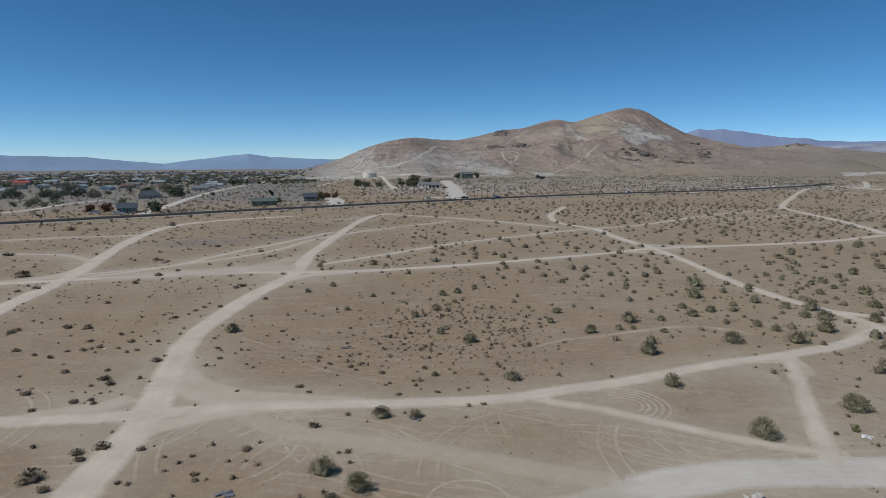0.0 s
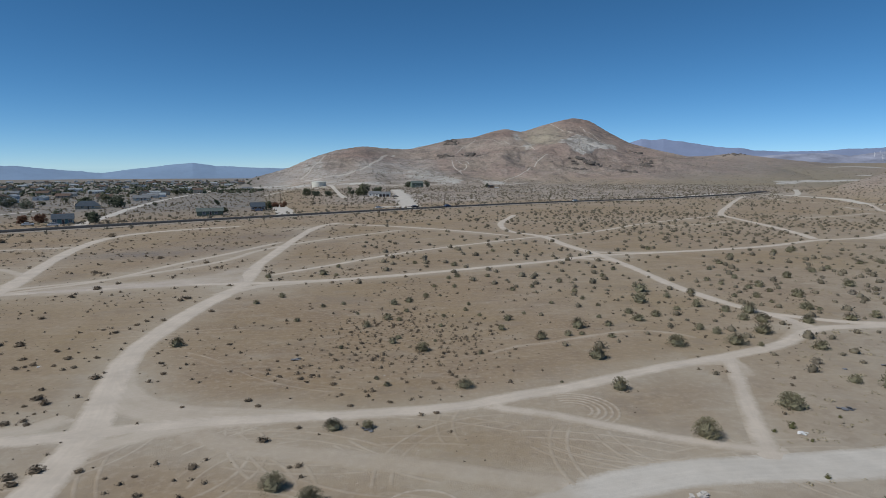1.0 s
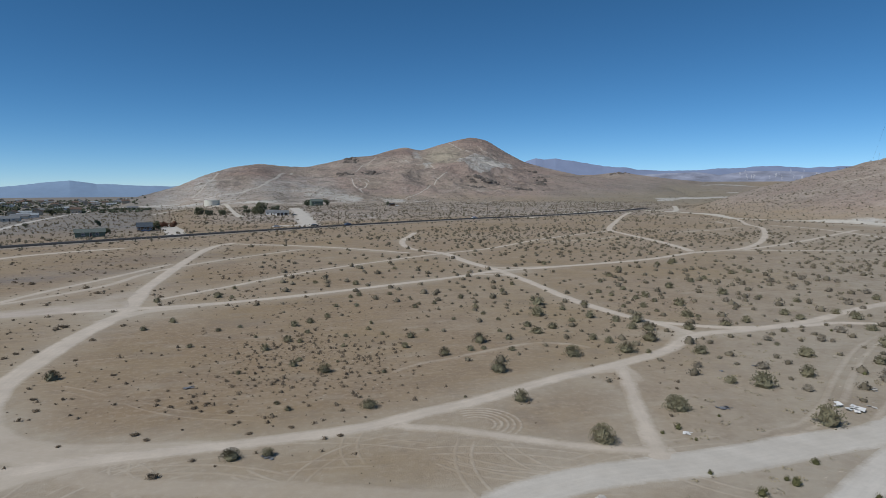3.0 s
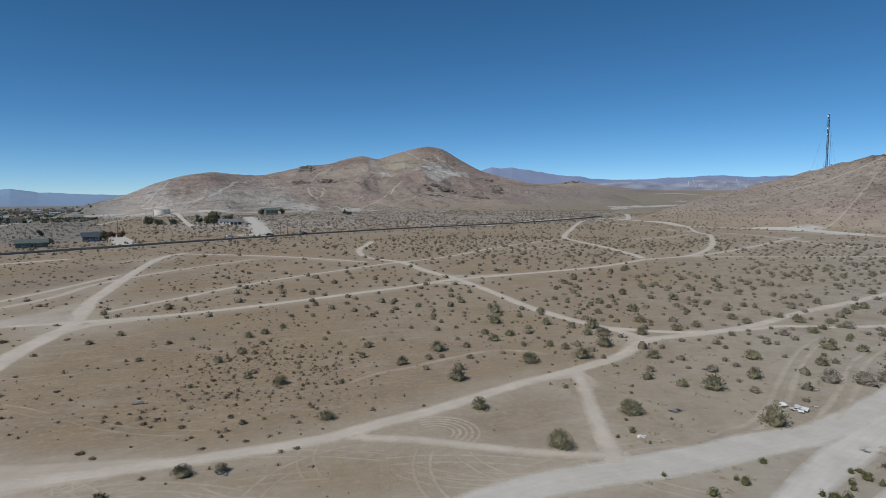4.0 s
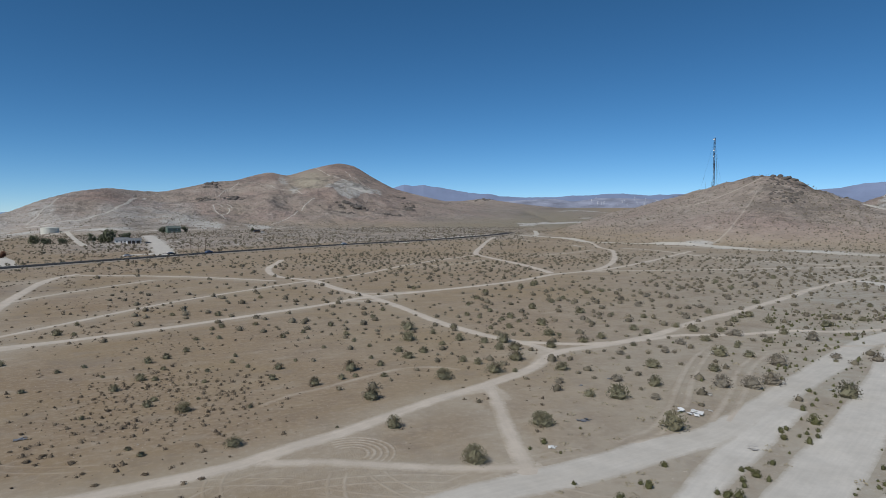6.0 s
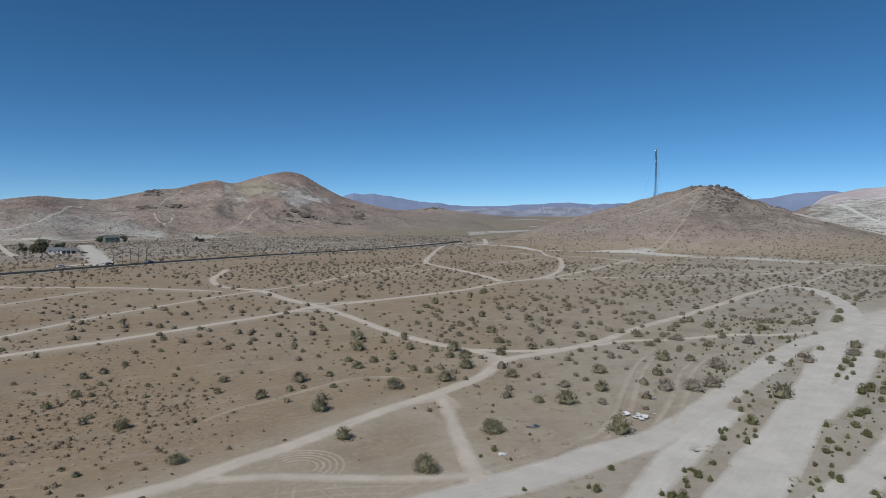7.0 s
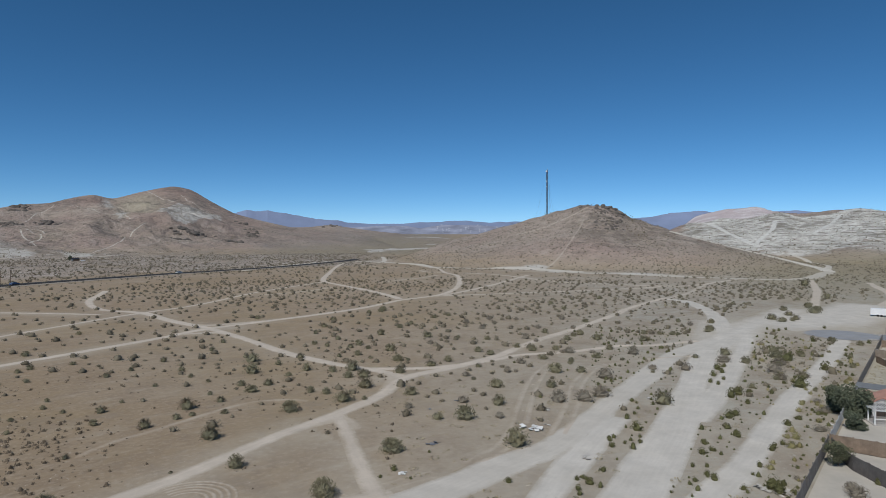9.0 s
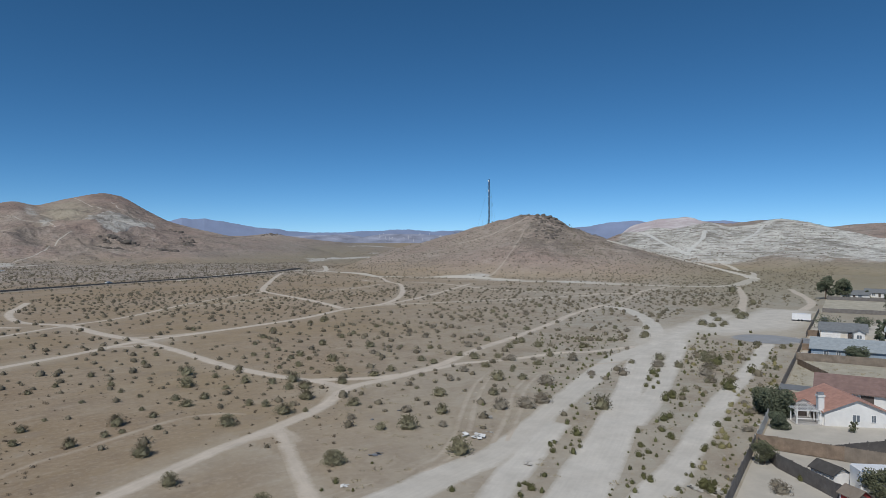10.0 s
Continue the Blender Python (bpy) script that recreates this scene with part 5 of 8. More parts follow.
GREEN_SHRUBS_TWO = [(73.4, 47.8, 2.3), (100.6, 48.1, 2.5), (88.7, 42.7, 2.0), (80.9, 37.7, 1.3), (71.4, 37.6, 1.5), (75.0, 39.2, 1.3), (73.3, 37.4, 1.1), (83.4, 40.4, 1.6), (71.1, 45.9, 0.8), (67.5, 44.6, 0.8), (67.6, 45.8, 0.8), (67.6, 48.2, 0.9), (65.6, 46.4, 0.9), (77.0, 51.8, 1.2), (79.9, 52.5, 1.1), (53.5, 40.7, 1.0), (54.3, 42.0, 0.8), (51.4, 40.4, 1.0), (47.8, 38.9, 1.1), (46.9, 39.5, 1.0), (64.8, 32.7, 1.3), (62.9, 33.9, 1.0), (65.5, 33.9, 1.0), (67.8, 35.1, 0.9), (78.9, 32.7, 1.3), (72.2, 31.2, 0.9), (67.3, 27.8, 2.4), (66.6, 26.8, 1.7)]
GREEN_SHRUBS_THREE = [(140.6, 55.2, 3.9), (149.5, 56.1, 2.1), (116.8, 43.8, 3.9), (135.6, 46.3, 2.9), (170.6, 61.1, 2.3), (103.2, 48.1, 2.3), (90.7, 42.7, 1.9), (98.6, 44.5, 1.4), (91.3, 35.8, 1.7), (95.5, 35.8, 1.3), (80.0, 32.9, 1.3), (72.8, 31.5, 0.9), (69.3, 30.7, 0.7), (66.3, 26.7, 1.9), (67.4, 25.6, 1.1), (64.6, 29.5, 1.1), (81.3, 38.3, 1.2), (112.2, 55.1, 1.2), (106.5, 47.6, 1.1)]

BIG_BUSHES = [(123.4, 81.6, 2.3), (140.6, 88.6, 2.3), (151.4, 91.9, 2.3), (130.6, 63.7, 2.3), (133.7, 54.2, 2.3), (120.2, 49.0, 2.3), (125.2, 46.4, 2.3), (147.6, 55.2, 2.3), (206.0, 85.0, 2.3), (206.9, 79.8, 2.3), (221.3, 86.8, 2.3), (233.8, 93.3, 2.3), (236.2, 84.1, 2.3), (251.6, 92.0, 2.3), (364.8, 134.6, 2.3), (172.4, 57.3, 2.3), (173.3, 51.6, 2.3), (178.0, 101.8, 2.17), (148.4, 94.9, 2.3), (154.8, 88.5, 1.89)]
BIG_BUSHES_TWO = [(293.8, 99.9, 2.3), (109.7, 48.8, 2.15), (115.6, 41.0, 1.1), (157.3, 53.0, 1.3), (154.7, 47.9, 1.61), (142.7, 43.7, 1.7), (143.2, 46.0, 1.5), (172.1, 88.4, 2.05), (107.5, 66.7, 1.36), (244.3, 137.6, 2.3), (254.7, 144.6, 2.3), (269.3, 115.0, 2.3), (279.1, 105.7, 2.3), (308.2, 116.2, 2.3), (290.6, 117.0, 2.3), (278.2, 128.9, 2.3), (298.7, 134.0, 2.3), (242.4, 115.5, 2.3), (215.0, 105.4, 2.3), (430.8, 138.5, 2.3), (323.3, 138.0, 2.3)]
GREEN_MORE = [(107.6, 53.8, 1.21), (108.3, 55.6, 1.4), (120.6, 60.5, 2.41), (114.0, 57.9, 1.83), (123.6, 60.6, 1.47), (118.1, 58.3, 1.6), (186.5, 73.8, 1.13), (197.6, 67.8, 1.62), (153.6, 64.5, 0.95), (130.3, 76.8, 1.18), (127.4, 73.8, 0.84), (174.0, 73.9, 1.07), (166.5, 72.9, 1.03), (155.6, 69.2, 0.97), (162.4, 51.2, 1.21), (178.0, 51.1, 1.44), (182.9, 77.4, 1.4)]
GREEN_MORE_TWO = [(179.8, 74.2, 1.38), (182.9, 74.2, 1.4), (82.3, 32.8, 1.12), (79.9, 29.5, 0.65), (78.3, 29.2, 0.58), (75.1, 28.3, 0.77), (116.7, 41.3, 1.15), (150.4, 52.0, 1.17), (155.9, 48.2, 1.5), (144.7, 46.5, 1.4), (144.1, 44.1, 1.57), (92.3, 33.6, 0.8), (101.7, 36.4, 0.81), (100.9, 34.9, 1.0), (156.4, 49.3, 1.31), (83.3, 31.2, 0.84), (87.4, 29.9, 1.04), (100.7, 34.3, 0.8)]
YELLOW_CLUMPS = [(112.6, 40.6, 1.33), (117.8, 39.5, 1.69), (104.2, 38.8, 1.38), (99.8, 37.5, 1.39), (85.9, 32.6, 1.73), (81.9, 31.6, 1.72), (96.3, 33.6, 1.59), (115.1, 42.2, 1.14), (129.1, 40.0, 1.67), (126.2, 39.6, 1.47), (85.5, 33.5, 1.15), (105.8, 37.2, 1.18), (146.6, 47.7, 1.42), (145.9, 43.9, 1.4)]
GREY_CLUMPS = [(92.0, 31.9, 2.93), (102.3, 35.0, 2.69), (107.7, 37.9, 2.12), (135.1, 54.6, 4.93), (121.0, 48.7, 4.03), (125.4, 46.5, 3.46), (71.2, 26.1, 1.45), (71.7, 27.1, 1.22)]
plant("creosote_bush", "olive-brown creosote bush with thin bare stems on sandy soil", "bush", "creosote bushes", NEAR_KINDS,
      CREOSOTE_NEAR, 1)
plant("creosote_bush", "olive-brown creosote bush with thin bare stems on sandy soil", "bush", "creosote bushes", CREOSOTE_KINDS,
      CREOSOTE_MID + CREOSOTE_MID_TWO + CREOSOTE_WEST + BIG_BUSHES + BIG_BUSHES_TWO, 5)
ISLAND_BUSHES = [(206.6, 86.0, 4.6), (203.5, 81.6, 3.6), (221.6, 86.8, 4.2), (211.6, 80.9, 3.8), (235.7, 94.1, 3.8), (368.4, 136.2, 7.0), (255.3, 93.0, 4.6), (235.0, 83.9, 5.4), (244.1, 85.9, 4.0), (297.8, 101.2, 4.6), (175.1, 58.3, 3.0), (137.2, 67.1, 3.6), (168.3, 86.6, 3.4), (183.3, 94.0, 3.0)]
plant("creosote_bush", "dark olive creosote bush on the dusty lot", "bush", "creosote bushes", CREOSOTE_KINDS, ISLAND_BUSHES, 8)
plant("yellow_shrub", "yellow flowering rabbitbrush clump beside the fence", "shrub", "yellow shrubs", YELLOW_KINDS, YELLOW_CLUMPS, 6)
plant("grey_brush", "tangled lavender-grey dry brush beside the fence", "shrub", "grey brush", GREY_KINDS, GREY_CLUMPS, 7, 0.7)
plant("creosote_bush", "olive-brown creosote bush with thin bare stems on sandy soil", "bush", "creosote bushes", CREOSOTE_KINDS + GREY_KINDS,
      CREOSOTE_EAST + CREOSOTE_EAST_TWO + CREOSOTE_LANES + CREOSOTE_FAR_LANES, 2)
plant("desert_tuft", "low dark dry tuft of brush on brown soil", "shrub", "low tufts", TUFT_KINDS, WEST + WEST_TWO + SOUTH_WEST, 3)
plant("green_shrub", "small dense dark-green shrub beside the dirt lanes", "shrub", "green shrubs", GREEN_KINDS, GREEN_LANE_SHRUBS + GREEN_SHRUBS_TWO + GREEN_SHRUBS_THREE + GREEN_MORE + GREEN_MORE_TWO, 4)


# ---- brush nobody would count ----
def stuff(name, label, category, templates, places, mat, seed, tall=1.0):
    """Many small plants in one mesh of the kind 'stuff'."""
    rng = np.random.default_rng(seed)
    verts, sizes, faces, k = [], [], [], 0
    zs = height(places[:, 0], places[:, 1])
    for (x, y, wide), z in zip(places, zs):
        co, fs = templates[rng.integers(len(templates))]
        a = rng.uniform(0, 2 * np.pi)
        c, s = np.cos(a) * wide, np.sin(a) * wide
        verts.append(np.column_stack([x + co[:, 0] * c - co[:, 1] * s, y + co[:, 0] * s + co[:, 1] * c, z - 0.03 + co[:, 2] * wide * tall * rng.uniform(0.8, 1.15)]))
        faces.append(fs + k)
        k += len(co)
    verts, faces = np.concatenate(verts), np.concatenate(faces)
    me = bpy.data.meshes.new(name)
    me.vertices.add(len(verts))
    me.vertices.foreach_set("co", verts.reshape(-1).astype(np.float32))
    me.loops.add(faces.size)
    me.loops.foreach_set("vertex_index", faces.reshape(-1).astype(np.int32))
    me.polygons.add(len(faces))
    me.polygons.foreach_set("loop_start", np.arange(0, faces.size, 4, dtype=np.int32))
    me.update(calc_edges=True)
    me.materials.append(mat)
    return tagged(new(name, me), label, category, kind="stuff")


def leaf_cloud(seed, leaves, tall, size, hug=0.0, core=(7, 3)):
    """A loose dome of small leaf blades, one metre wide."""
    rng = np.random.default_rng(seed)
    d = rng.normal(size=(leaves, 3))
    d /= np.linalg.norm(d, axis=1)[:, None]
    p = d * (rng.uniform(0.3, 1, leaves) ** 0.5)[:, None] * (0.5, 0.5, tall)
    p += 0.10 * np.sin(p * 9 + seed) * (1, 1, 0.3)
    p[:, 2] = np.abs(p[:, 2]) * (1 - hug) + 0.02
    e = rng.normal(size=(leaves, 3))
    e /= np.linalg.norm(e, axis=1)[:, None]
    f = np.cross(e, rng.normal(size=(leaves, 3)))
    f /= np.linalg.norm(f, axis=1)[:, None]
    s = size * rng.uniform(0.6, 1.4, (leaves, 1))
    v = np.stack([p - e * s, p + f * s * 0.6, p + e * s, p - f * s * 0.6], 1).reshape(-1, 3)
    f = np.arange(leaves * 4).reshape(-1, 4)
    if core:
        cv, cf = core_mesh(seed, core[0], core[1], 0.36, tall * 0.8)
        f = np.concatenate([f, cf + len(v)])
        v = np.concatenate([v, cv])
    return v, f


# distance to the nearest driven line, so that nothing grows on the tracks
LINES = np.concatenate([resample(p, 2.0) for p, w in TRACK_LINES])
LINE_HALF = np.concatenate([np.full(len(resample(p, 2.0)), w / 2) for p, w in TRACK_LINES])
cells = {}
for q, (lx, ly) in enumerate(LINES):
    cells.setdefault((int(lx // 12), int(ly // 12)), []).append(q)


def clear_of_tracks(x, y, room):
    cx, cy = int(x // 12), int(y // 12)
    near = [q for i in (-1, 0, 1) for j in (-1, 0, 1) for q in cells.get((cx + i, cy + j), ())]
    if not near:
        return True
    d = np.hypot(LINES[near, 0] - x, LINES[near, 1] - y) - LINE_HALF[near]
    return d.min() > room


taken = {}


def grow(count, seed, az, reach, wide, gap, density=None, room=0.4, power=2.0):
    """Scattered places within a sector: bearing and distance ranges, width range and least gap."""
    rng = np.random.default_rng(seed)
    out = []
    for _ in range(count * 6):
        if len(out) >= count:
            break
        a = np.radians(rng.uniform(*az))
        r = (rng.uniform(reach[0] ** power, reach[1] ** power)) ** (1 / power)
        x, y = r * np.sin(a), r * np.cos(a)
        if density is not None and rng.uniform() > density(x, y, r, np.degrees(a)):
            continue
        key = (int(x // gap), int(y // gap))
        if any(np.hypot(x - p, y - q) < gap for i in (-1, 0, 1) for j in (-1, 0, 1) for p, q in taken.get((gap, key[0] + i, key[1] + j), ())):
            continue
        if not clear_of_tracks(x, y, room) or (x > 175 and y < 0.216 * x + 56 and x < 272) or (x > 55 and y < 0.216 * x + 10.8):
            continue
        taken.setdefault((gap, *key), []).append((x, y))
        out.append((x, y, wide[0] + (wide[1] - wide[0]) * rng.uniform() ** 2.2))
    return np.array(out)


for px_, py_, pw_ in CREOSOTE_NEAR + CREOSOTE_MID + CREOSOTE_MID_TWO + CREOSOTE_WEST + CREOSOTE_EAST + CREOSOTE_EAST_TWO + CREOSOTE_LANES + CREOSOTE_FAR_LANES:
    taken.setdefault((2.6, int(px_ // 2.6), int(py_ // 2.6)), []).append((px_, py_))

patchy = lambda x, y, r, a: float(np.clip(2.6 * (fbm(np.float64(x / 38), np.float64(y / 38), 3, 71) - 0.22), 0.15, 1))
SHRUB_CLOUDS = [leaf_cloud(680 + k, 80, 0.55, 0.055) for k in range(5)]
SCRUB_CLOUDS = [leaf_cloud(600 + k, 44, 0.46, 0.066) for k in range(6)]
FAR_CLOUDS = [leaf_cloud(620 + k, 9, 0.42, 0.15, 0.0, (6, 2)) for k in range(5)]
GRASS_CLOUDS = [leaf_cloud(670 + k, 26, 0.45, 0.10, 0.0, None) for k in range(5)]
STONE_CLOUDS = [leaf_cloud(660 + k, 3, 0.5, 0.25, 0.0, (6, 2)) for k in range(6)]
TUFT_CLOUDS = [leaf_cloud(640 + k, 24, 0.40, 0.085, 0.0, (6, 2)) for k in range(5)]
# creosote of the open plain beyond the near field
east = lambda x, y, r, a: patchy(x, y, r, a) * (0.15 + 0.85 * np.clip((a - 2) / 20, 0, 1)) * np.clip((r - 95) / 60 + 0.25 * (a > 15), 0, 1)
stuff("creosote_scrub", "scattered creosote brush over the open desert plain", "brush", SCRUB_CLOUDS, grow(2500, 11, (-4, 72), (83, 390), (1.1, 2.9), 2.6, east), CREOSOTE, 1)
stuff("far_creosote_scrub", "scattered dark brush on the far plain", "brush", FAR_CLOUDS, grow(5200, 12, (-6, 78), (355, 900), (1.0, 3.2), 3.5, patchy), CREOSOTE, 2)
SPECK_CLOUDS = [leaf_cloud(630 + k, 5, 0.45, 0.22, 0.0, (5, 2)) for k in range(5)]
stuff("hill_scrub", "sparse dark brush dotted over the stony slopes", "brush", SPECK_CLOUDS, grow(8500, 13, (-14, 88), (830, 1770), (0.9, 3.2), 4.0, patchy), CREOSOTE, 3)
in_wash = lambda x, y, r, a: 0.2 + 0.8 * float(np.clip(4 * (fbm(np.float64((0.86 * x + 0.51 * y) / 90), np.float64((0.86 * y - 0.51 * x) / 14), 3, 73) - 0.42), 0, 1))
stuff("wash_brush", "rows of dark brush in the gravel wash beyond the highway", "brush", SPECK_CLOUDS, grow(3800, 31, (-8, 33), (470, 1080), (0.9, 3.4), 2.4, in_wash), CREOSOTE, 31)
ledge_rows = lambda x, y, r, a: 1.0 if (float(height(x, y)) / 4.5) % 1.0 < 0.3 else 0.06
stuff("ledge_brush", "rows of dark brush along the ledges of the white hills", "brush", SPECK_CLOUDS, grow(2600, 33, (60, 86), (800, 1110), (0.8, 2.4), 2.2, ledge_rows), CREOSOTE, 33, 0.8)
# low dark tufts of the near field and the west
west = lambda x, y, r, a: float(np.clip(5.0 * (fbm(np.float64(x / 16), np.float64(y / 16), 3, 75) - 0.46), 0.03, 1)) * (0.3 + 0.7 * np.clip((r - 70) / 70, 0, 1))
stuff("low_scrub", "low dark tufts of dry brush on brown soil", "brush", TUFT_CLOUDS, grow(1500, 14, (-40, 36), (44, 155), (0.2, 1.0), 1.0, west), DARK_TUFT, 4)
stuff("west_scrub", "low dry brush over the western plain", "brush", TUFT_CLOUDS, grow(2700, 15, (-44, 3), (140, 355), (0.4, 1.9), 1.4, patchy), DARK_TUFT, 5, 0.8)
stuff("roadside_scrub", "dark brush between the highway and the hills", "brush", FAR_CLOUDS, grow(2000, 16, (-40, 8), (320, 950), (0.8, 3.0), 3.0, patchy), DARK_TUFT, 6)
rubble = lambda x, y, r, a: float(np.exp(-(((x - 2) / 11) ** 2 + ((y - 92) / 15) ** 2)))
stuff("rubble_tufts", "thick scatter of small dry tufts and clods", "brush", TUFT_CLOUDS, grow(640, 17, (-10, 14), (68, 118), (0.35, 1.25), 0.8, rubble), DARK_TUFT, 7)
stuff("rubble_stones", "pale stones and clods strewn on brown soil", "stones", STONE_CLOUDS, grow(420, 27, (-10, 14), (68, 118), (0.15, 0.5), 0.5, rubble), PALE_STONE, 17, 0.4)
stuff("town_brush", "low olive brush and weeds on the plain before the town", "brush", SPECK_CLOUDS, grow(4200, 34, (-43, -7), (330, 1000), (0.8, 3.0), 2.4, patchy), OLIVE_BRUSH, 34)
heap = lambda x, y, r, a: float(np.exp(-(((x + 113) / 11) ** 2 + ((y - 206) / 5) ** 2)))
stuff("grey_rubble", "grey stones and broken concrete strewn on the plain", "stones", STONE_CLOUDS, grow(320, 35, (-36, -22), (205, 260), (0.3, 1.3), 0.8, heap), PALE_STONE, 35, 0.6)
# green and yellow shrubs in the strips between the lanes
strip = lambda x, y, r, a: 1.0 if a > 53 else 0.06
stuff("lane_shrubs", "small green shrubs in the strips between dirt lanes", "brush", SHRUB_CLOUDS, grow(520, 18, (46, 73), (55, 190), (0.35, 1.1), 0.9, strip, 0.2), GREEN_LEAF, 8, 1.3)
fence_strip = lambda x, y, r, a: 0.9 if a > 66 else 0.12
stuff("yellow_shrubs", "yellow flowering rabbitbrush along the fence line", "brush", SHRUB_CLOUDS, grow(70, 19, (60, 73), (70, 200), (0.4, 1.4), 1.0, fence_strip, 0.3), YELLOW_LEAF, 9, 1.1)
stuff("lane_stones", "pale stones and litter strewn beside the lanes", "stones", STONE_CLOUDS, grow(1500, 28, (44, 74), (50, 200), (0.12, 0.6), 0.5, None, 0.1), PALE_STONE, 18, 0.35)
stuff("pale_grass", "pale dry grass clumps beside the lanes", "grass", GRASS_CLOUDS, grow(2000, 20, (34, 74), (50, 260), (0.3, 1.4), 0.8, patchy, 0.2), STRAW, 10, 0.5)
stuff("east_brush", "olive and grey brush before the pale hills", "brush", FAR_CLOUDS, grow(1500, 22, (56, 80), (200, 760), (0.8, 2.8), 2.6, patchy), OLIVE_BRUSH, 11)
slope_brush = lambda x, y, r, a: 0.5 + 0.5 * patchy(x, y, r, a)
stuff("hillside_scrub", "dense dark brush dotted over the red-brown hill", "brush", FAR_CLOUDS, grow(2600, 23, (36, 70), (500, 765), (0.8, 2.4), 2.8, slope_brush), CREOSOTE, 12)
stuff("pebbles", "pale and brown pebbles strewn on bare soil", "stones", STONE_CLOUDS, grow(2200, 24, (-38, 46), (42, 120), (0.06, 0.28), 0.4, None, 0.1), PALE_STONE, 13, 0.45)
# brush thick along both verges of the highway
verge_rng = np.random.default_rng(77)
road_line = resample(HIGHWAY, 1.0)
road_way = np.gradient(road_line, axis=0)
pick = verge_rng.integers(60, len(road_line), 900)
off = np.where(verge_rng.uniform(size=900) < 0.75, verge_rng.uniform(11, 34, 900), -verge_rng.uniform(11, 22, 900))
verge = road_line[pick] + np.stack([-road_way[pick, 1], road_way[pick, 0]], -1) * off[:, None]
stuff("verge_brush", "dark olive brush along the highway verges", "brush", FAR_CLOUDS, np.column_stack([verge, verge_rng.uniform(0.8, 2.8, 900)]), CREOSOTE, 14)
# ---- building kit ----
def gable_house(name, label, w, d, h, rise, wall_mat, roof_mat, openings=(), along="x", eave=0.5, chimney=None, hip=0.0, trim=None, group="", base=0.6):
    """A one-storey house centred on its origin: w along x, d along y; the ridge runs along x or y.
    openings: side (s, n, e, w), place along it, width, sill, head, kind (window, door, garage)."""
    ob = new(name)
    ob.empty_display_size = 1.0
    x, y = w / 2, d / 2
    wall = Geo()
    wall.box(-x, x, -y, y, -base, h)
    if along == "x":
        for s in (-1, 1):
            a, b = s * x, s * (x - 0.2)
            wall.add([(a, -y, h), (a, y, h), (a, 0, h + rise), (b, -y, h), (b, y, h), (b, 0, h + rise)], [(0, 1, 2), (5, 4, 3), (0, 2, 5, 3), (2, 1, 4, 5)])
    else:
        for s in (-1, 1):
            a, b = s * y, s * (y - 0.2)
            wall.add([(-x, a, h), (x, a, h), (0, a, h + rise), (-x, b, h), (x, b, h), (0, b, h + rise)], [(0, 1, 2), (5, 4, 3), (0, 2, 5, 3), (2, 1, 4, 5)])
    part("wall", wall, wall_mat, ob)
    # two roof slopes with thickness, ribbed by rows of tiles
    run, long = (y, x + eave) if along == "x" else (x, y + eave)
    drop = rise * eave / run
    for s in (-1, 1):
        slope = Geo()
        rows, ring = 9, []
        for k in range(rows + 1):
            for z_up, p in ((0.06, k / rows), (0.085, k / rows)) if 0 < k < rows else ((0.08, k / rows),):
                o, inset = (run + eave) * (1 - p), hip * p * long
                z = h - drop + (rise + drop) * p + z_up
                ring.append([(-long + inset, s * o, z), (long - inset, s * o, z)])
        n = len(ring)
        top = [q for pair in ring for q in pair]
        low = [(a, b, c - 0.16) for a, b, c in (ring[0][0], ring[0][1], ring[-1][0], ring[-1][1])]
        pts = top + low
        faces = [(2 * i, 2 * i + 1, 2 * i + 3, 2 * i + 2) for i in range(n - 1)]
        a, b, c, d4 = 2 * n, 2 * n + 1, 2 * n + 2, 2 * n + 3
        faces += [(a, c, d4, b), (0, a, b, 1), (2 * n - 2, 2 * n - 1, d4, c)]
        faces += [tuple([a] + [2 * i for i in range(n)] + [c]), tuple([d4] + [2 * i + 1 for i in range(n - 1, -1, -1)] + [b])]
        if along == "y":
            pts = [(q[1], q[0], q[2]) for q in pts]
        slope.add(pts, faces)
        part("roof_slope", slope, roof_mat, ob)
    for side, at, wide, sill, head, kind in openings:
        m = {"s": pose(at, -y, 0), "n": pose(at, y, 0, 0, 0, 180), "e": pose(x, at, 0, 0, 0, 90), "w": pose(-x, at, 0, 0, 0, -90)}[side]
        frame_geo = Geo()
        t = 0.09
        for b in ((-wide / 2 - t, -wide / 2, sill - t, head + t), (wide / 2, wide / 2 + t, sill - t, head + t), (-wide / 2, wide / 2, head, head + t), (-wide / 2, wide / 2, sill - t, sill)):
            frame_geo.box(b[0], b[1], -0.07, 0.03, b[2], b[3])
        if kind == "window":
            frame_geo.box(-0.03, 0.03, -0.06, 0.0, sill, head)
        f = part({"window": "window", "door": "door", "garage": "garage_door"}[kind], frame_geo, trim or WHITE_PAINT, ob)
        f.matrix_basis = m
        leaf = Geo()
        if kind == "window":
            leaf.box(-wide / 2, wide / 2, -0.035, -0.01, sill, head)
            part("pane", leaf, WINDOW_GLASS, f)
        elif kind == "garage":
            for k in range(4):
                a, b = sill + (head - sill) * k / 4, sill + (head - sill) * (k + 1) / 4 - 0.03
                leaf.box(-wide / 2, wide / 2, -0.05, -0.01, a, b)
            part("door_panel", leaf, WHITE_PAINT, f)
        else:
            leaf.box(-wide / 2, wide / 2, -0.04, -0.01, sill, head)
            part("door_panel", leaf, DOOR_PAINT, f)
    if chimney:
        cx, cy, top = chimney
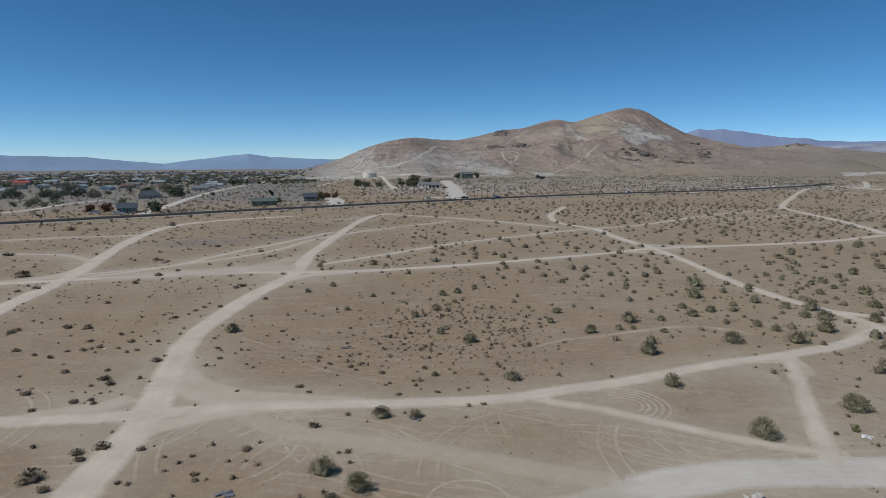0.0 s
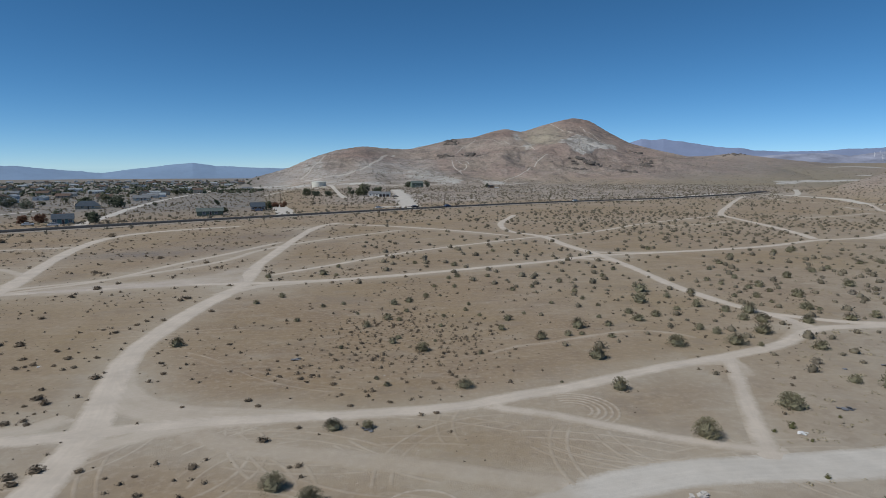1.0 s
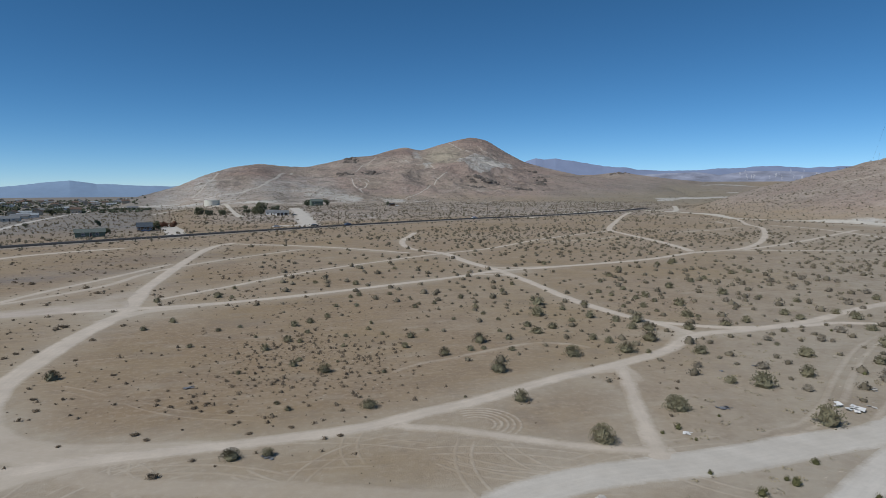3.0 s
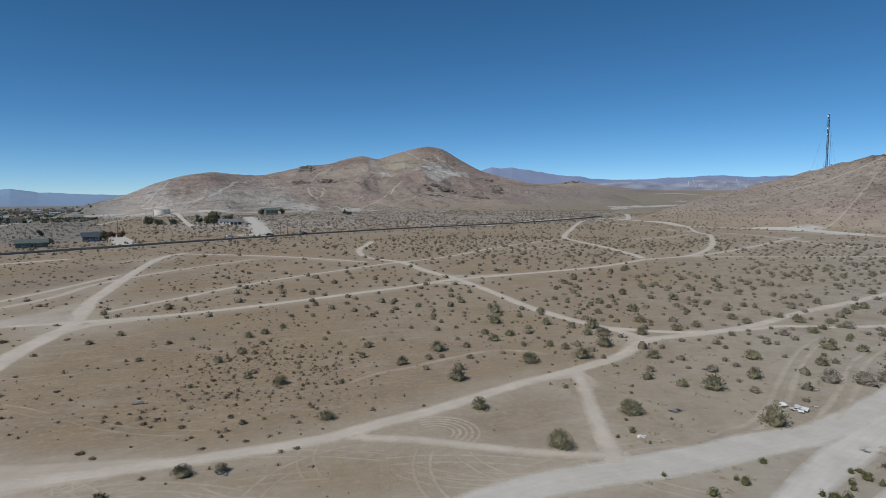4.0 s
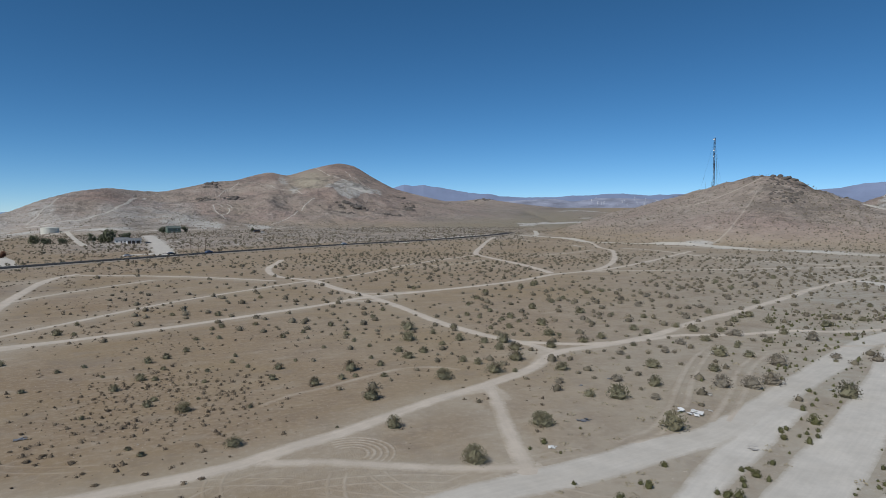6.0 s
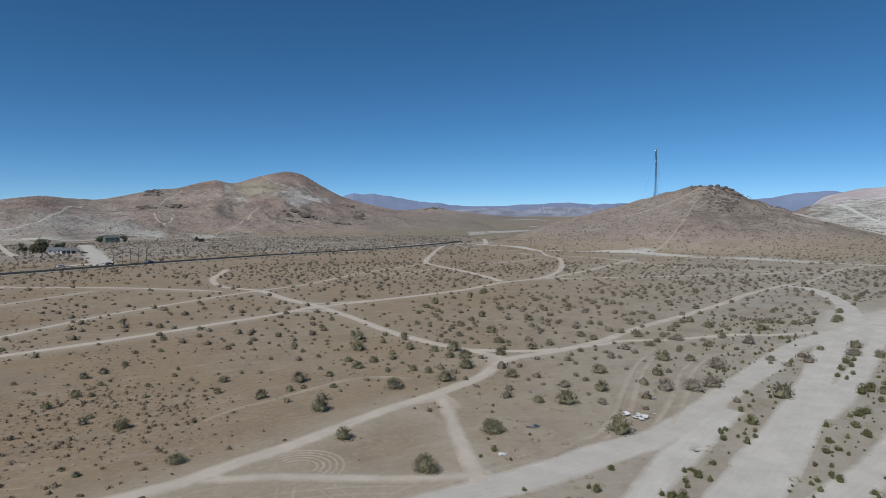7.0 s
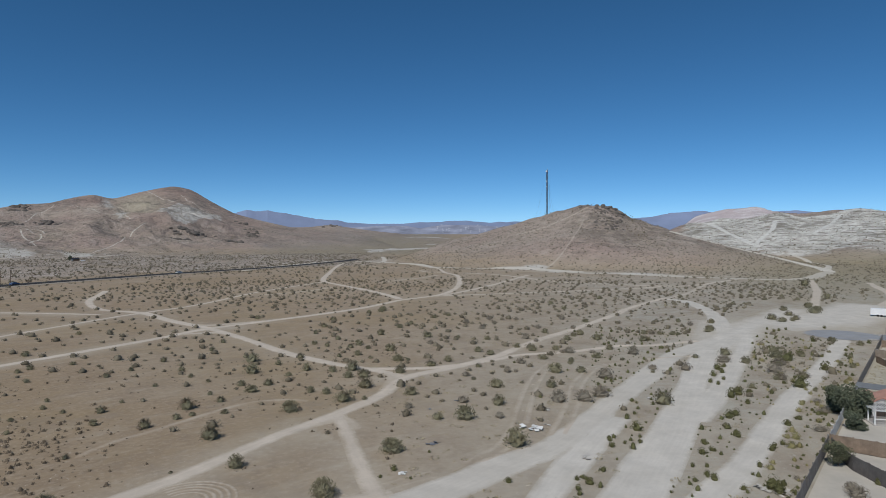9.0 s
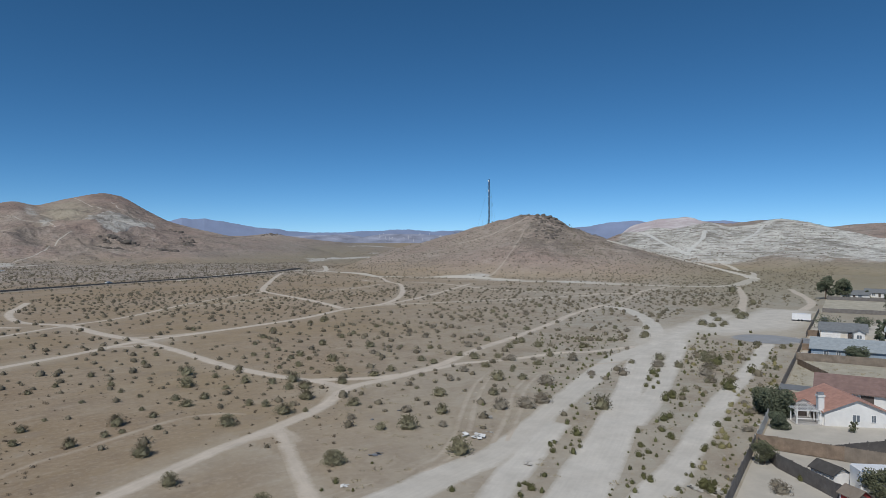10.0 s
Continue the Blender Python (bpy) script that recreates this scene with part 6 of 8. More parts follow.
        g = Geo().box(cx - 0.4, cx + 0.4, cy - 0.4, cy + 0.4, 0, top).box(cx - 0.5, cx + 0.5, cy - 0.5, cy + 0.5, top - 0.25, top)
        part("chimney", g, wall_mat, ob)
        part("chimney_cap", Geo().box(cx - 0.4, cx + 0.4, cy - 0.3, cy + 0.3, top, top + 0.35), STEEL, ob)
    return tagged(ob, label, "house", group)


def tree_thing(name, label, tall, wide, seed, leaf_mat, group="", crown_low=0.25, leaves=900, leaf=0.3, cone=0.0):
    """Tapered trunk and limbs with a crown of leaf clumps, base at the origin."""
    rng = random.Random(seed)
    ob = new(name)
    ob.empty_display_size = 1.0
    wood = Geo().rod((0, 0, -0.3), (0.05 * wide, 0, tall * 0.45), tall * 0.028, tall * 0.018, 7)
    clumps = []
    for k in range(13):
        a = k * 2.4 + rng.uniform(-0.4, 0.4)
        z = tall * rng.uniform(crown_low + 0.15, 0.92)
        reach = wide * 0.5 * rng.uniform(0.35, 0.8) * (1 - cone * z / tall)
        p = Vector((reach * math.cos(a), reach * math.sin(a), z))
        wood.rod((0.04 * wide, 0, tall * rng.uniform(0.2, 0.42)), p, tall * 0.012, tall * 0.003, 5)
        clumps.append((p, wide * rng.uniform(0.16, 0.27) * (1 - 0.6 * cone * z / tall)))
    clumps.append((Vector((0, 0, tall * 0.8)), wide * 0.26 * (1 - 0.5 * cone)))
    part("trunk", wood, BARK, ob)
    crown = Geo()
    for _ in range(leaves):
        c, r = rng.choice(clumps)
        d = Vector((rng.gauss(0, 1), rng.gauss(0, 1), rng.gauss(0, 1))).normalized()
        p = c + d * r * rng.uniform(0.35, 1.05) ** 0.6
        p.z = max(p.z, tall * crown_low * 0.6)
        e = Vector((rng.gauss(0, 1), rng.gauss(0, 1), rng.gauss(0, 0.6))).normalized()
        f = e.orthogonal().normalized()
        s = leaf * rng.uniform(0.6, 1.4)
        crown.add([p - e * s, p + f * s * 0.85, p + e * s, p - f * s * 0.85], [(0, 1, 2, 3)])
    part("crown", crown, leaf_mat, ob)
    return tagged(ob, label, "tree", group)


def wheel_geo(r, w):
    return Geo().rod((0, -w / 2, 0), (0, w / 2, 0), r, r, 14)


def vehicle(name, label, paint, long=4.6, wide=1.85, tall=1.5, kind="car"):
    """A parked car, pickup or camper, standing on its wheels; it points along x."""
    ob = new(name)
    r, x, y = 0.34, long / 2, wide / 2
    body = Geo()
    prof = [(-x, 0.35), (-x, 0.85), (-x + 0.25, 0.98), (x - 1.2, 0.98), (x - 0.1, 0.82), (x, 0.6), (x, 0.35)]
    if kind == "camper":
        prof = [(-x, 0.4), (-x, tall - 0.1), (-x + 0.2, tall), (x - 1.4, tall), (x - 1.0, tall - 0.6), (x, 1.1), (x, 0.4)]
    n = len(prof)
    body.add([(a, -y, b) for a, b in prof] + [(a, y, b) for a, b in prof], [tuple(range(n)), tuple(range(2 * n - 1, n - 1, -1))] + [(i, i + n, (i + 1) % n + n, (i + 1) % n) for i in range(n)])
    part("body", body, paint, ob)
    if kind != "camper":
        a0, a1, b0, b1 = (-x + 0.5, x - 1.15, -x + 1.0, x - 1.9) if kind == "car" else (-0.6, x - 1.15, -0.4, x - 1.8)
        g = Geo().add([(a0, -y + 0.08, 0.98), (a1, -y + 0.08, 0.98), (a1, y - 0.08, 0.98), (a0, y - 0.08, 0.98), (b0, -y + 0.25, tall - 0.05), (b1, -y + 0.25, tall - 0.05), (b1, y - 0.25, tall - 0.05), (b0, y - 0.25, tall - 0.05)],
                      [(0, 1, 5, 4), (1, 2, 6, 5), (2, 3, 7, 6), (3, 0, 4, 7)])
        part("window_band", g, WINDOW_GLASS, ob)
        part("roof", Geo().box(b0, b1, -y + 0.24, y - 0.24, tall - 0.06, tall), paint, ob)
    else:
        for wx in (-x + 1.0, -x + 2.6, x - 2.2):
            part("window", Geo().box(wx - 0.4, wx + 0.4, -y - 0.03, -y + 0.02, tall * 0.52, tall * 0.78), WINDOW_GLASS, ob)
        part("stripe", Geo().box(-x + 0.1, x - 1.2, -y - 0.02, -y + 0.01, tall * 0.36, tall * 0.43), GREY_PAINT, ob)
    for sx in (-1, 1):
        for sy in (-1, 1):
            wh = part("wheel", wheel_geo(r, 0.22), RUBBER, ob)
            wh.location = (sx * (x - 0.85), sy * (y - 0.12), r)
    return tagged(ob, label, "car" if kind == "car" else "vehicle")


def fence(label, a, b, tall, board_mat, panel_long=2.4, gap=0.012, board=0.16, name="wooden_fence", lean=0.0):
    """A board fence from a to b (x, y): posts and panels of upright boards."""
    a, b = Vector((*a, 0)), Vector((*b, 0))
    length = (b - a).length
    count = max(1, round(length / panel_long))
    step = length / count
    turn = math.degrees(math.atan2(b.y - a.y, b.x - a.x))
    ob = new(name)
    rng = random.Random(int(length * 100))
    panels = []
    for k in range(3):
        g = Geo()
        n = int(step / board)
        # one grooved sheet: the boards stand proud of narrow gaps
        prof = []
        for i in range(n):
            x0, x1, up = i * step / n, (i + 1) * step / n, tall + rng.uniform(-0.04, 0.03)
            prof += [(x0 + 0.01, -0.014, up), (x1 - 0.01, -0.014, up), (x1 - 0.005, 0.004, up - 0.03), (x1 + 0.005, 0.004, up - 0.03)]
        prof[-1] = (step, 0.004, tall)
        m = len(prof)
        pts = [(a, b, 0.05) for a, b, c in prof] + [(a, b, c) for a, b, c in prof] + [(a, 0.022, c) for a, b, c in prof] + [(a, 0.022, 0.05) for a, b, c in prof]
        faces = []
        for i in range(m - 1):
            for q in range(3):
                faces.append((q * m + i, q * m + i + 1, (q + 1) * m + i + 1, (q + 1) * m + i))
        g.add(pts, faces)
        panels.append(g.mesh("panel", board_mat))
    post = Geo().box(-0.06, 0.06, -0.05, 0.05, -0.4, tall + 0.05).mesh("post", board_mat)
    base = at_ground(a.x, a.y)
    ob.matrix_basis = pose(a.x, a.y, base, 0, 0, turn)
    for k in range(count + 1):
        p = a.lerp(b, k / count)
        q = part("post", post, None, ob)
        q.location = (k * step, 0.08, at_ground(p.x, p.y) - base)
        if k < count:
            q = part("panel", panels[k % 3], None, ob)
            q.location = (k * step, 0, at_ground(p.x, p.y) - base)
            q.rotation_euler = (radians(rng.uniform(-1.5, 1.5) + lean), 0, 0)
    return tagged(ob, label, "fence")
# ---- the housing tract behind the fence line ----
HOOD_X, HOOD_Y, HOOD_TURN = 67.7, 24.8, -77.8


def hood(u, v, turn=0.0, dz=0.0):
    """A pose in the tract: u metres along the boundary fence, v metres to its right."""
    c, s = math.cos(radians(77.8)), math.sin(radians(77.8))
    x, y = HOOD_X + u * s + v * c, HOOD_Y + u * c - v * s
    return pose(x, y, at_ground(x, y) + dz, 0, 0, HOOD_TURN + turn)


def hood_xy(u, v):
    p = hood(u, v).translation
    return (p.x, p.y)


# yard soil, swept bare
def yard(name, u0, u1, v0, v1, mat, label, lift):
    us, vs = np.linspace(u0, u1, max(3, int((u1 - u0) / 1.5))), np.linspace(v0, v1, max(3, int((v1 - v0) / 1.5)))
    U, V = np.meshgrid(us, vs, indexing="ij")
    c, s = math.cos(radians(77.8)), math.sin(radians(77.8))
    px, py = HOOD_X + U * s + V * c, HOOD_Y + U * c - V * s
    pts = np.stack([px, py, height(px, py) + lift], -1)
    return tagged(new(name, grid_mesh(name, pts, mat)), label, "yard", kind="structure")


yard("yard_soil", -8, 17.8, 0.3, 70, YARD_SOIL, "bare pale raked soil of a back yard", 0.05)
yard("yard_soil", 18.2, 52, 0.3, 70, YARD_SOIL, "bare pale raked soil of a back yard", 0.06)
yard("yard_soil", 56, 92.5, 0.3, 70, YARD_DRY, "dry weedy soil of an untended back yard", 0.06)
yard("yard_soil", 94, 119, 0.5, 70, YARD_SOIL, "bare pale soil round a house", 0.07)
yard("yard_soil", 132, 178, 0.5, 70, YARD_SOIL, "bare pale soil round a house", 0.08)
yard("yard_soil", 219, 287, 1, 106, YARD_DRY, "open beige lot behind houses", 0.10)

weeds = np.random.default_rng(91)
spots_uv = np.column_stack([weeds.uniform(56.5, 92, 260), weeds.uniform(0.8, 16, 260)])
stuff("yard_weeds", "dry straw weeds in an untended back yard", "grass", GRASS_CLOUDS, np.array([(*hood_xy(u, v), weeds.uniform(0.3, 1.2)) for u, v in spots_uv]), STRAW, 92, 0.5)
plant("dead_shrub", "bare grey dead shrub in a back yard", "shrub", "dead shrubs", GREY_KINDS, [(71.4, 21.4, 2.6), (73.0, 22.4, 1.8)], 93, 1.3)
plant("yard_shrub", "small dark shrub in a back yard", "shrub", "yard shrubs", GREEN_KINDS, [(76.7, 21.0, 1.2), (100.0, 30.5, 0.8)], 94)

# the street that ends at the open desert
street = yard("street", 120.0, 131.0, -1, 80, STREET, "grey asphalt street ending at the desert", 0.16)
disc = []
for k in range(5):
    row = [hood(124.5 + 9.5 * k / 4 * math.cos(q), -9.0 + 9.5 * k / 4 * math.sin(q)).translation for q in np.linspace(0, 2 * math.pi, 41)]
    disc.append([(q.x, q.y, at_ground(q.x, q.y, 0.10)) for q in row])
disc = np.array(disc)
tagged(new("street_end", grid_mesh("street_end", disc, STREET_EDGE, {
    **soil(disc[..., 0], disc[..., 1]), "edge": np.repeat(9.5 * (1 - np.arange(5) / 4), 41), "cover": np.ones(205), "across": np.tile(np.linspace(-9, 9, 41), 5), "along": np.zeros(205)})), "worn grey asphalt turning circle at the street's end", "street", kind="structure")
for edge_u in (119.8, 131.0):
    k = Geo().box(-3, 66, 0, 0.22, -0.2, 0.24)
    ob = new("kerb", k.mesh("kerb", CONCRETE))
    ob.matrix_basis = hood(edge_u, 0)
    tagged(ob, "pale concrete kerb along the street", "kerb", kind="structure")

# white gabled house with red roof
house_a = gable_house("house", "white stucco house with red tile gable roof", 8.6, 10.0, 2.3, 1.75, WHITE_STUCCO, RED_TILE,
                      (("s", -0.1, 0.9, 0.8, 1.75, "window"), ("s", 2.2, 0.55, 0.8, 1.75, "window"), ("w", -1.5, 1.6, 0.1, 2.0, "door"), ("w", 3.0, 1.5, 0.8, 1.8, "window")),
                      along="y", eave=0.45, chimney=(-4.6, -4.3, 4.4))
house_a.matrix_basis = hood(40.3, 9.0, 24.5)
porch = gable_house("house_wing", "low red-roofed side wing of the white house", 3.0, 4.4, 2.1, 0.8, WHITE_STUCCO, RED_TILE, (("s", 0, 1.4, 0.1, 1.95, "door"),), along="y", eave=0.35)
porch.matrix_basis = hood(40.0, 3.3, 24.5)
wing = gable_house("house", "white stucco house with maroon shingle roof", 26.0, 9.0, 2.5, 1.8, WHITE_STUCCO, MAROON_SHINGLE,
                   (("w", 0.5, 1.4, 0.9, 2.0, "window"), ("s", -6.0, 1.8, 0.1, 2.1, "door"), ("s", 8, 1.5, 0.9, 2.0, "window")), along="x", eave=0.5)
wing.matrix_basis = hood(53.6, 18.6)
blue = gable_house("house", "blue-grey house with grey shingle roof and white eaves", 16.0, 13.0, 2.45, 1.75, BLUE_SIDING, GREY_SHINGLE,
                   (("s", -5.0, 0.9, 1.0, 1.9, "window"), ("s", -2.6, 0.8, 1.0, 1.9, "window"), ("s", 1.5, 2.2, 0.1, 2.05, "door"), ("w", 1, 1.2, 1.0, 2.0, "window")), along="x")
blue.matrix_basis = hood(104.2, 10.8)
garage = gable_house("house", "pale house with slate roof and white garage door", 11.0, 9.0, 2.45, 1.7, PALE_STUCCO, SLATE_SHINGLE,
                     (("s", -2.9, 4.5, 0.05, 2.1, "garage"), ("s", 1.6, 1.0, 0.05, 2.0, "door")), along="x")
garage.matrix_basis = hood(140.7, 8.8)
bay = gable_house("house_wing", "white projecting house wing with one window", 2.6, 3.6, 2.3, 0.7, WHITE_STUCCO, SLATE_SHINGLE, (("s", 0, 1.1, 0.7, 1.7, "window"),), along="y", eave=0.25)
bay.matrix_basis = hood(135.6, 12.6)
for n, (u, v, w, d, wall, roof, label, turn) in enumerate([
        (303, 13, 12, 9, WHITE_STUCCO, SLATE_SHINGLE, "distant white house with grey roof", 0),
        (322, 24, 13, 9, WHITE_STUCCO, SLATE_SHINGLE, "distant white two-part house with pale roof", 0),
        (300, 40, 14, 10, WHITE_STUCCO, GREY_SHINGLE, "distant white house with grey hip roof", 10),
        (178, 40, 12, 9, PALE_STUCCO, SLATE_SHINGLE, "pale house with slate roof beyond the street", 0),
        (232, 34, 14, 10, WHITE_STUCCO, GREY_SHINGLE, "white house with dark grey roof", 5),
        (146, 25, 12, 9, WHITE_STUCCO, GREY_SHINGLE, "white house with grey roof across the street", 0),
        (354, 60, 13, 9, PALE_STUCCO, SLATE_SHINGLE, "distant pale house at the hill foot", 0)]):
    h = gable_house("house", label, w, d, 2.5, 1.7, wall, roof, (("s", -3, 1.4, 0.9, 2.0, "window"), ("s", 2, 1.4, 0.9, 2.0, "window"), ("s", -0.4, 1.0, 0.1, 2.1, "door")), along="x")
    h.matrix_basis = hood(u, v, turn)

# boundary fences
fence("weathered grey board fence along the desert edge", hood_xy(-16, 0), hood_xy(17.6, 0), 1.75, GREY_BOARD)
fence("pale whitewashed low board fence along the desert edge", hood_xy(18.2, 0), hood_xy(36, 0), 1.6, PALE_BOARD)
fence("weathered grey board fence along the desert edge", hood_xy(36.2, 0), hood_xy(92.6, 0), 1.7, GREY_BOARD)
fence("weathered grey board fence along the desert edge", hood_xy(93.6, 0), hood_xy(119, 0), 1.7, GREY_BOARD)
fence("weathered grey board fence along the desert edge", hood_xy(134, 0), hood_xy(218, 0.4), 1.6, GREY_BOARD)
fence("red-brown stained board fence between back yards", hood_xy(17.9, 0.1), hood_xy(18.1, 9.6), 1.8, BROWN_BOARD)
fence("faded grey-brown board fence between back yards", hood_xy(18.1, 9.7), hood_xy(18.4, 40), 1.8, GREY_BROWN_BOARD)
fence("dark grey leaning board fence across a back yard", hood_xy(16.6, 0.4), hood_xy(11.0, 3.0), 1.75, DARK_BOARD)
fence("dark grey leaning board fence across a back yard", hood_xy(10.9, 3.1), hood_xy(-3.0, 15.4), 1.75, DARK_BOARD)
fence("dark board fence with patched slats", hood_xy(18.4, 8.3), hood_xy(24.5, 14.0), 1.7, DARK_BOARD, lean=4)
fence("faded brown board fence behind the blue house", hood_xy(93.2, 0.0), hood_xy(93.6, 44), 1.8, GREY_BROWN_BOARD)
fence("dark brown low board fence across the weedy yard", hood_xy(87.0, 0.6), hood_xy(72.0, 6.6), 1.4, BROWN_BOARD)
fence("red-brown board gate fence beside the house", hood_xy(108.5, 0.4), hood_xy(108.5, 2.6), 1.8, BROWN_BOARD)
fence("red-brown board gate fence beside the house", hood_xy(138.5, 0.2), hood_xy(138.5, 3.0), 1.8, BROWN_BOARD)
fence("long grey board fence behind the far houses", hood_xy(218, 1.5), hood_xy(218, 70), 1.7, GREY_BOARD)
fence("long grey board fence behind the far houses", hood_xy(289, 1.5), hood_xy(289, 90), 1.7, GREY_BOARD)


def pergola():
    ob = new("pergola")
    part("deck", Geo().box(-1.8, 1.8, -2.4, 2.4, -0.1, 0.18), CONCRETE, ob)
    for x in (-1.6, 1.6):
        for y in (-2.2, 0, 2.2):
            part("post", Geo().box(x - 0.07, x + 0.07, y - 0.07, y + 0.07, 0.1, 2.05), WHITE_PAINT, ob)
    for y in (-2.2, 0, 2.2):
        part("beam", Geo().box(-1.9, 1.9, y - 0.06, y + 0.06, 2.05, 2.2), WHITE_PAINT, ob)
    slat = Geo().box(-0.05, 0.05, -2.7, 2.7, 2.2, 2.3).mesh("slat", WHITE_PAINT)
    for k in range(10):
        part("slat", slat, None, ob).location = (-1.8 + 0.4 * k, 0, 0)
    for x in (-1.6,):
        part("rail", Geo().box(x, x + 3.2, -2.25, -2.17, 0.9, 1.0), WHITE_PAINT, ob)
    return tagged(ob, "white slatted wooden pergola over a small deck", "pergola")


pergola().matrix_basis = hood(35.2, 4.3, 24.5)


def patio_cover():
    ob = new("patio_cover")
    for x in (-2.3, 2.3):
        for y in (-1.8, 1.8):
            part("post", Geo().box(x - 0.06, x + 0.06, y - 0.06, y + 0.06, -0.2, 2.4), WHITE_PAINT, ob)
    part("canopy", Geo().box(-2.6, 2.6, -2.1, 2.1, 2.4, 2.52), SLATE_SHINGLE, ob)
    return tagged(ob, "dark flat patio cover on white posts", "patio cover")


patio_cover().matrix_basis = hood(47.6, 2.9)


def shed(label, w, d, h, rise, wall, roof):
    ob = new("shed")
    g = Geo().box(-w / 2, w / 2, -d / 2, d / 2, -0.1, h)
    for s in (-1, 1):
        g.add([(s * w / 2, -d / 2, h), (s * w / 2, d / 2, h), (s * w / 2, 0, h + rise)], [(0, 1, 2), (2, 1, 0)])
    part("wall", g, wall, ob)
    for s in (-1, 1):
        q = Geo()
        c = [(-w / 2 - 0.2, s * (d / 2 + 0.25), h - 0.12), (w / 2 + 0.2, s * (d / 2 + 0.25), h - 0.12), (w / 2 + 0.2, 0, h + rise + 0.05), (-w / 2 - 0.2, 0, h + rise + 0.05)]
        c += [(a, b, e - 0.08) for a, b, e in c]
        q.add(c, [(0, 1, 2, 3), (7, 6, 5, 4), (0, 4, 5, 1), (1, 5, 6, 2), (2, 6, 7, 3), (3, 7, 4, 0)])
        part("roof_slope", q, roof, ob)
    door = part("door", Geo().box(-0.8, 0.8, -d / 2 - 0.05, -d / 2 - 0.01, 0.02, h - 0.2), wall, ob)
    part("door_trim", Geo().box(-0.03, 0.03, -d / 2 - 0.08, -d / 2 - 0.05, 0.05, h - 0.22).box(-0.9, -0.8, -d / 2 - 0.07, -d / 2, 0, h - 0.15).box(0.8, 0.9, -d / 2 - 0.07, -d / 2, 0, h - 0.15), WHITE_PAINT, door)
    return tagged(ob, label, "shed")


shed("white shed with charcoal shingle roof in a yard", 3.0, 2.1, 1.5, 0.65, WHITE_PAINT, CHARCOAL_SHINGLE).matrix_basis = hood(9.4, 8.3, -42)
shed("small red barn-style shed with white trim", 1.9, 1.8, 1.5, 0.6, RED_PAINT, GREY_BROWN_BOARD).matrix_basis = hood(2.8, 10.6, -42)
camper = vehicle("camper", "white camper van parked in a back yard", WHITE_METAL, 6.6, 2.2, 2.7, "camper")
camper.matrix_basis = hood(9.2, 13.6, 26)


def cargo_trailer():
    ob = new("cargo_trailer")
    part("body", Geo().box(-2.9, 2.9, -1.1, 1.1, 0.55, 2.7), WHITE_METAL, ob)
    part("chassis", Geo().box(-2.9, 3.9, -0.9, 0.9, 0.42, 0.55), DARK_METAL, ob)
    for x in (-0.9, 0.1):
        for y in (-1.0, 1.0):
            w = part("wheel", wheel_geo(0.36, 0.22), RUBBER, ob)
            w.location = (x, y, 0.36)
    part("jack", Geo().rod((3.8, 0, 0), (3.8, 0, 0.6), 0.05), DARK_METAL, ob)
    return tagged(ob, "white box trailer parked on a dirt lot", "trailer")


cargo_trailer().matrix_basis = hood(179.8, -3.6)
vehicle("pickup", "black pickup parked beside a fence", BLACK_PAINT, 5.2, 1.9, 1.7, "pickup").matrix_basis = hood(180, 3.2, 90)


def covered_boat():
    ob = new("covered_boat")
    g = Geo()
    n = 9
    rows = []
    for i in range(n):
        u = i / (n - 1)
        wide = 1.1 * math.sin(math.pi * (0.12 + 0.88 * u) ** 0.8) + 0.05
        rows.append([(-2.8 + 5.6 * u, wide * math.cos(a), 0.5 + 0.9 * math.sin(a)) for a in np.linspace(0, math.pi, 9)])
    pts = [p for row in rows for p in row]
    g.add(pts, [(i * 9 + j, i * 9 + j + 1, (i + 1) * 9 + j + 1, (i + 1) * 9 + j) for i in range(n - 1) for j in range(8)])
    part("cover", g, WHITE_PAINT, ob, smooth=True)
    part("stand", Geo().box(-1.8, 1.8, -0.5, 0.5, 0.0, 0.6), DARK_METAL, ob)
    return tagged(ob, "boat under a pale tarpaulin beside the fence", "boat")


covered_boat().matrix_basis = hood(96.0, 2.6, 0)
for n, (u, v, label) in enumerate([(66, 24, "white flat-roofed aluminium camper trailer"), (150, 38, "white travel trailer beside a house")]):
    vehicle("travel_trailer", label, WHITE_METAL, 6.5, 2.3, 2.6, "camper").matrix_basis = hood(u, v, 8 * n)

# yard trees and shrubs
tree_thing("yard_tree", "broad dark-green spreading tree at the fence", 3.6, 6.6, 31, TREE_LEAF, crown_low=0.02, leaves=11000, leaf=0.12).matrix_basis = hood(36.7, 0.4)
tree_thing("yard_tree", "rounded dark-green shrub tree in a back yard", 2.2, 2.8, 32, TREE_LEAF, crown_low=0.02, leaves=4500, leaf=0.075).matrix_basis = hood(28.6, 1.9)
tree_thing("yard_tree", "grey-green drooping tree by the yard fence", 2.6, 2.9, 33, OLIVE_LEAF, crown_low=0.02, leaves=3000, leaf=0.07).matrix_basis = hood(11.6, 1.6)
tree_thing("yard_tree", "dark-green tree beside the blue house", 3.4, 4.2, 34, TREE_LEAF, crown_low=0.05, leaves=4200, leaf=0.13).matrix_basis = hood(95.6, 11.6)
tree_thing("yard_tree", "dark-green tree beside the camper van", 2.8, 3.2, 35, OLIVE_LEAF, crown_low=0.05, leaves=2600, leaf=0.09).matrix_basis = hood(6.6, 12.6)
tree_thing("yard_tree", "small potted tree against the house wall", 1.5, 1.0, 36, OLIVE_LEAF, crown_low=0.1, leaves=420, leaf=0.08).matrix_basis = hood(32.4, 10.6)
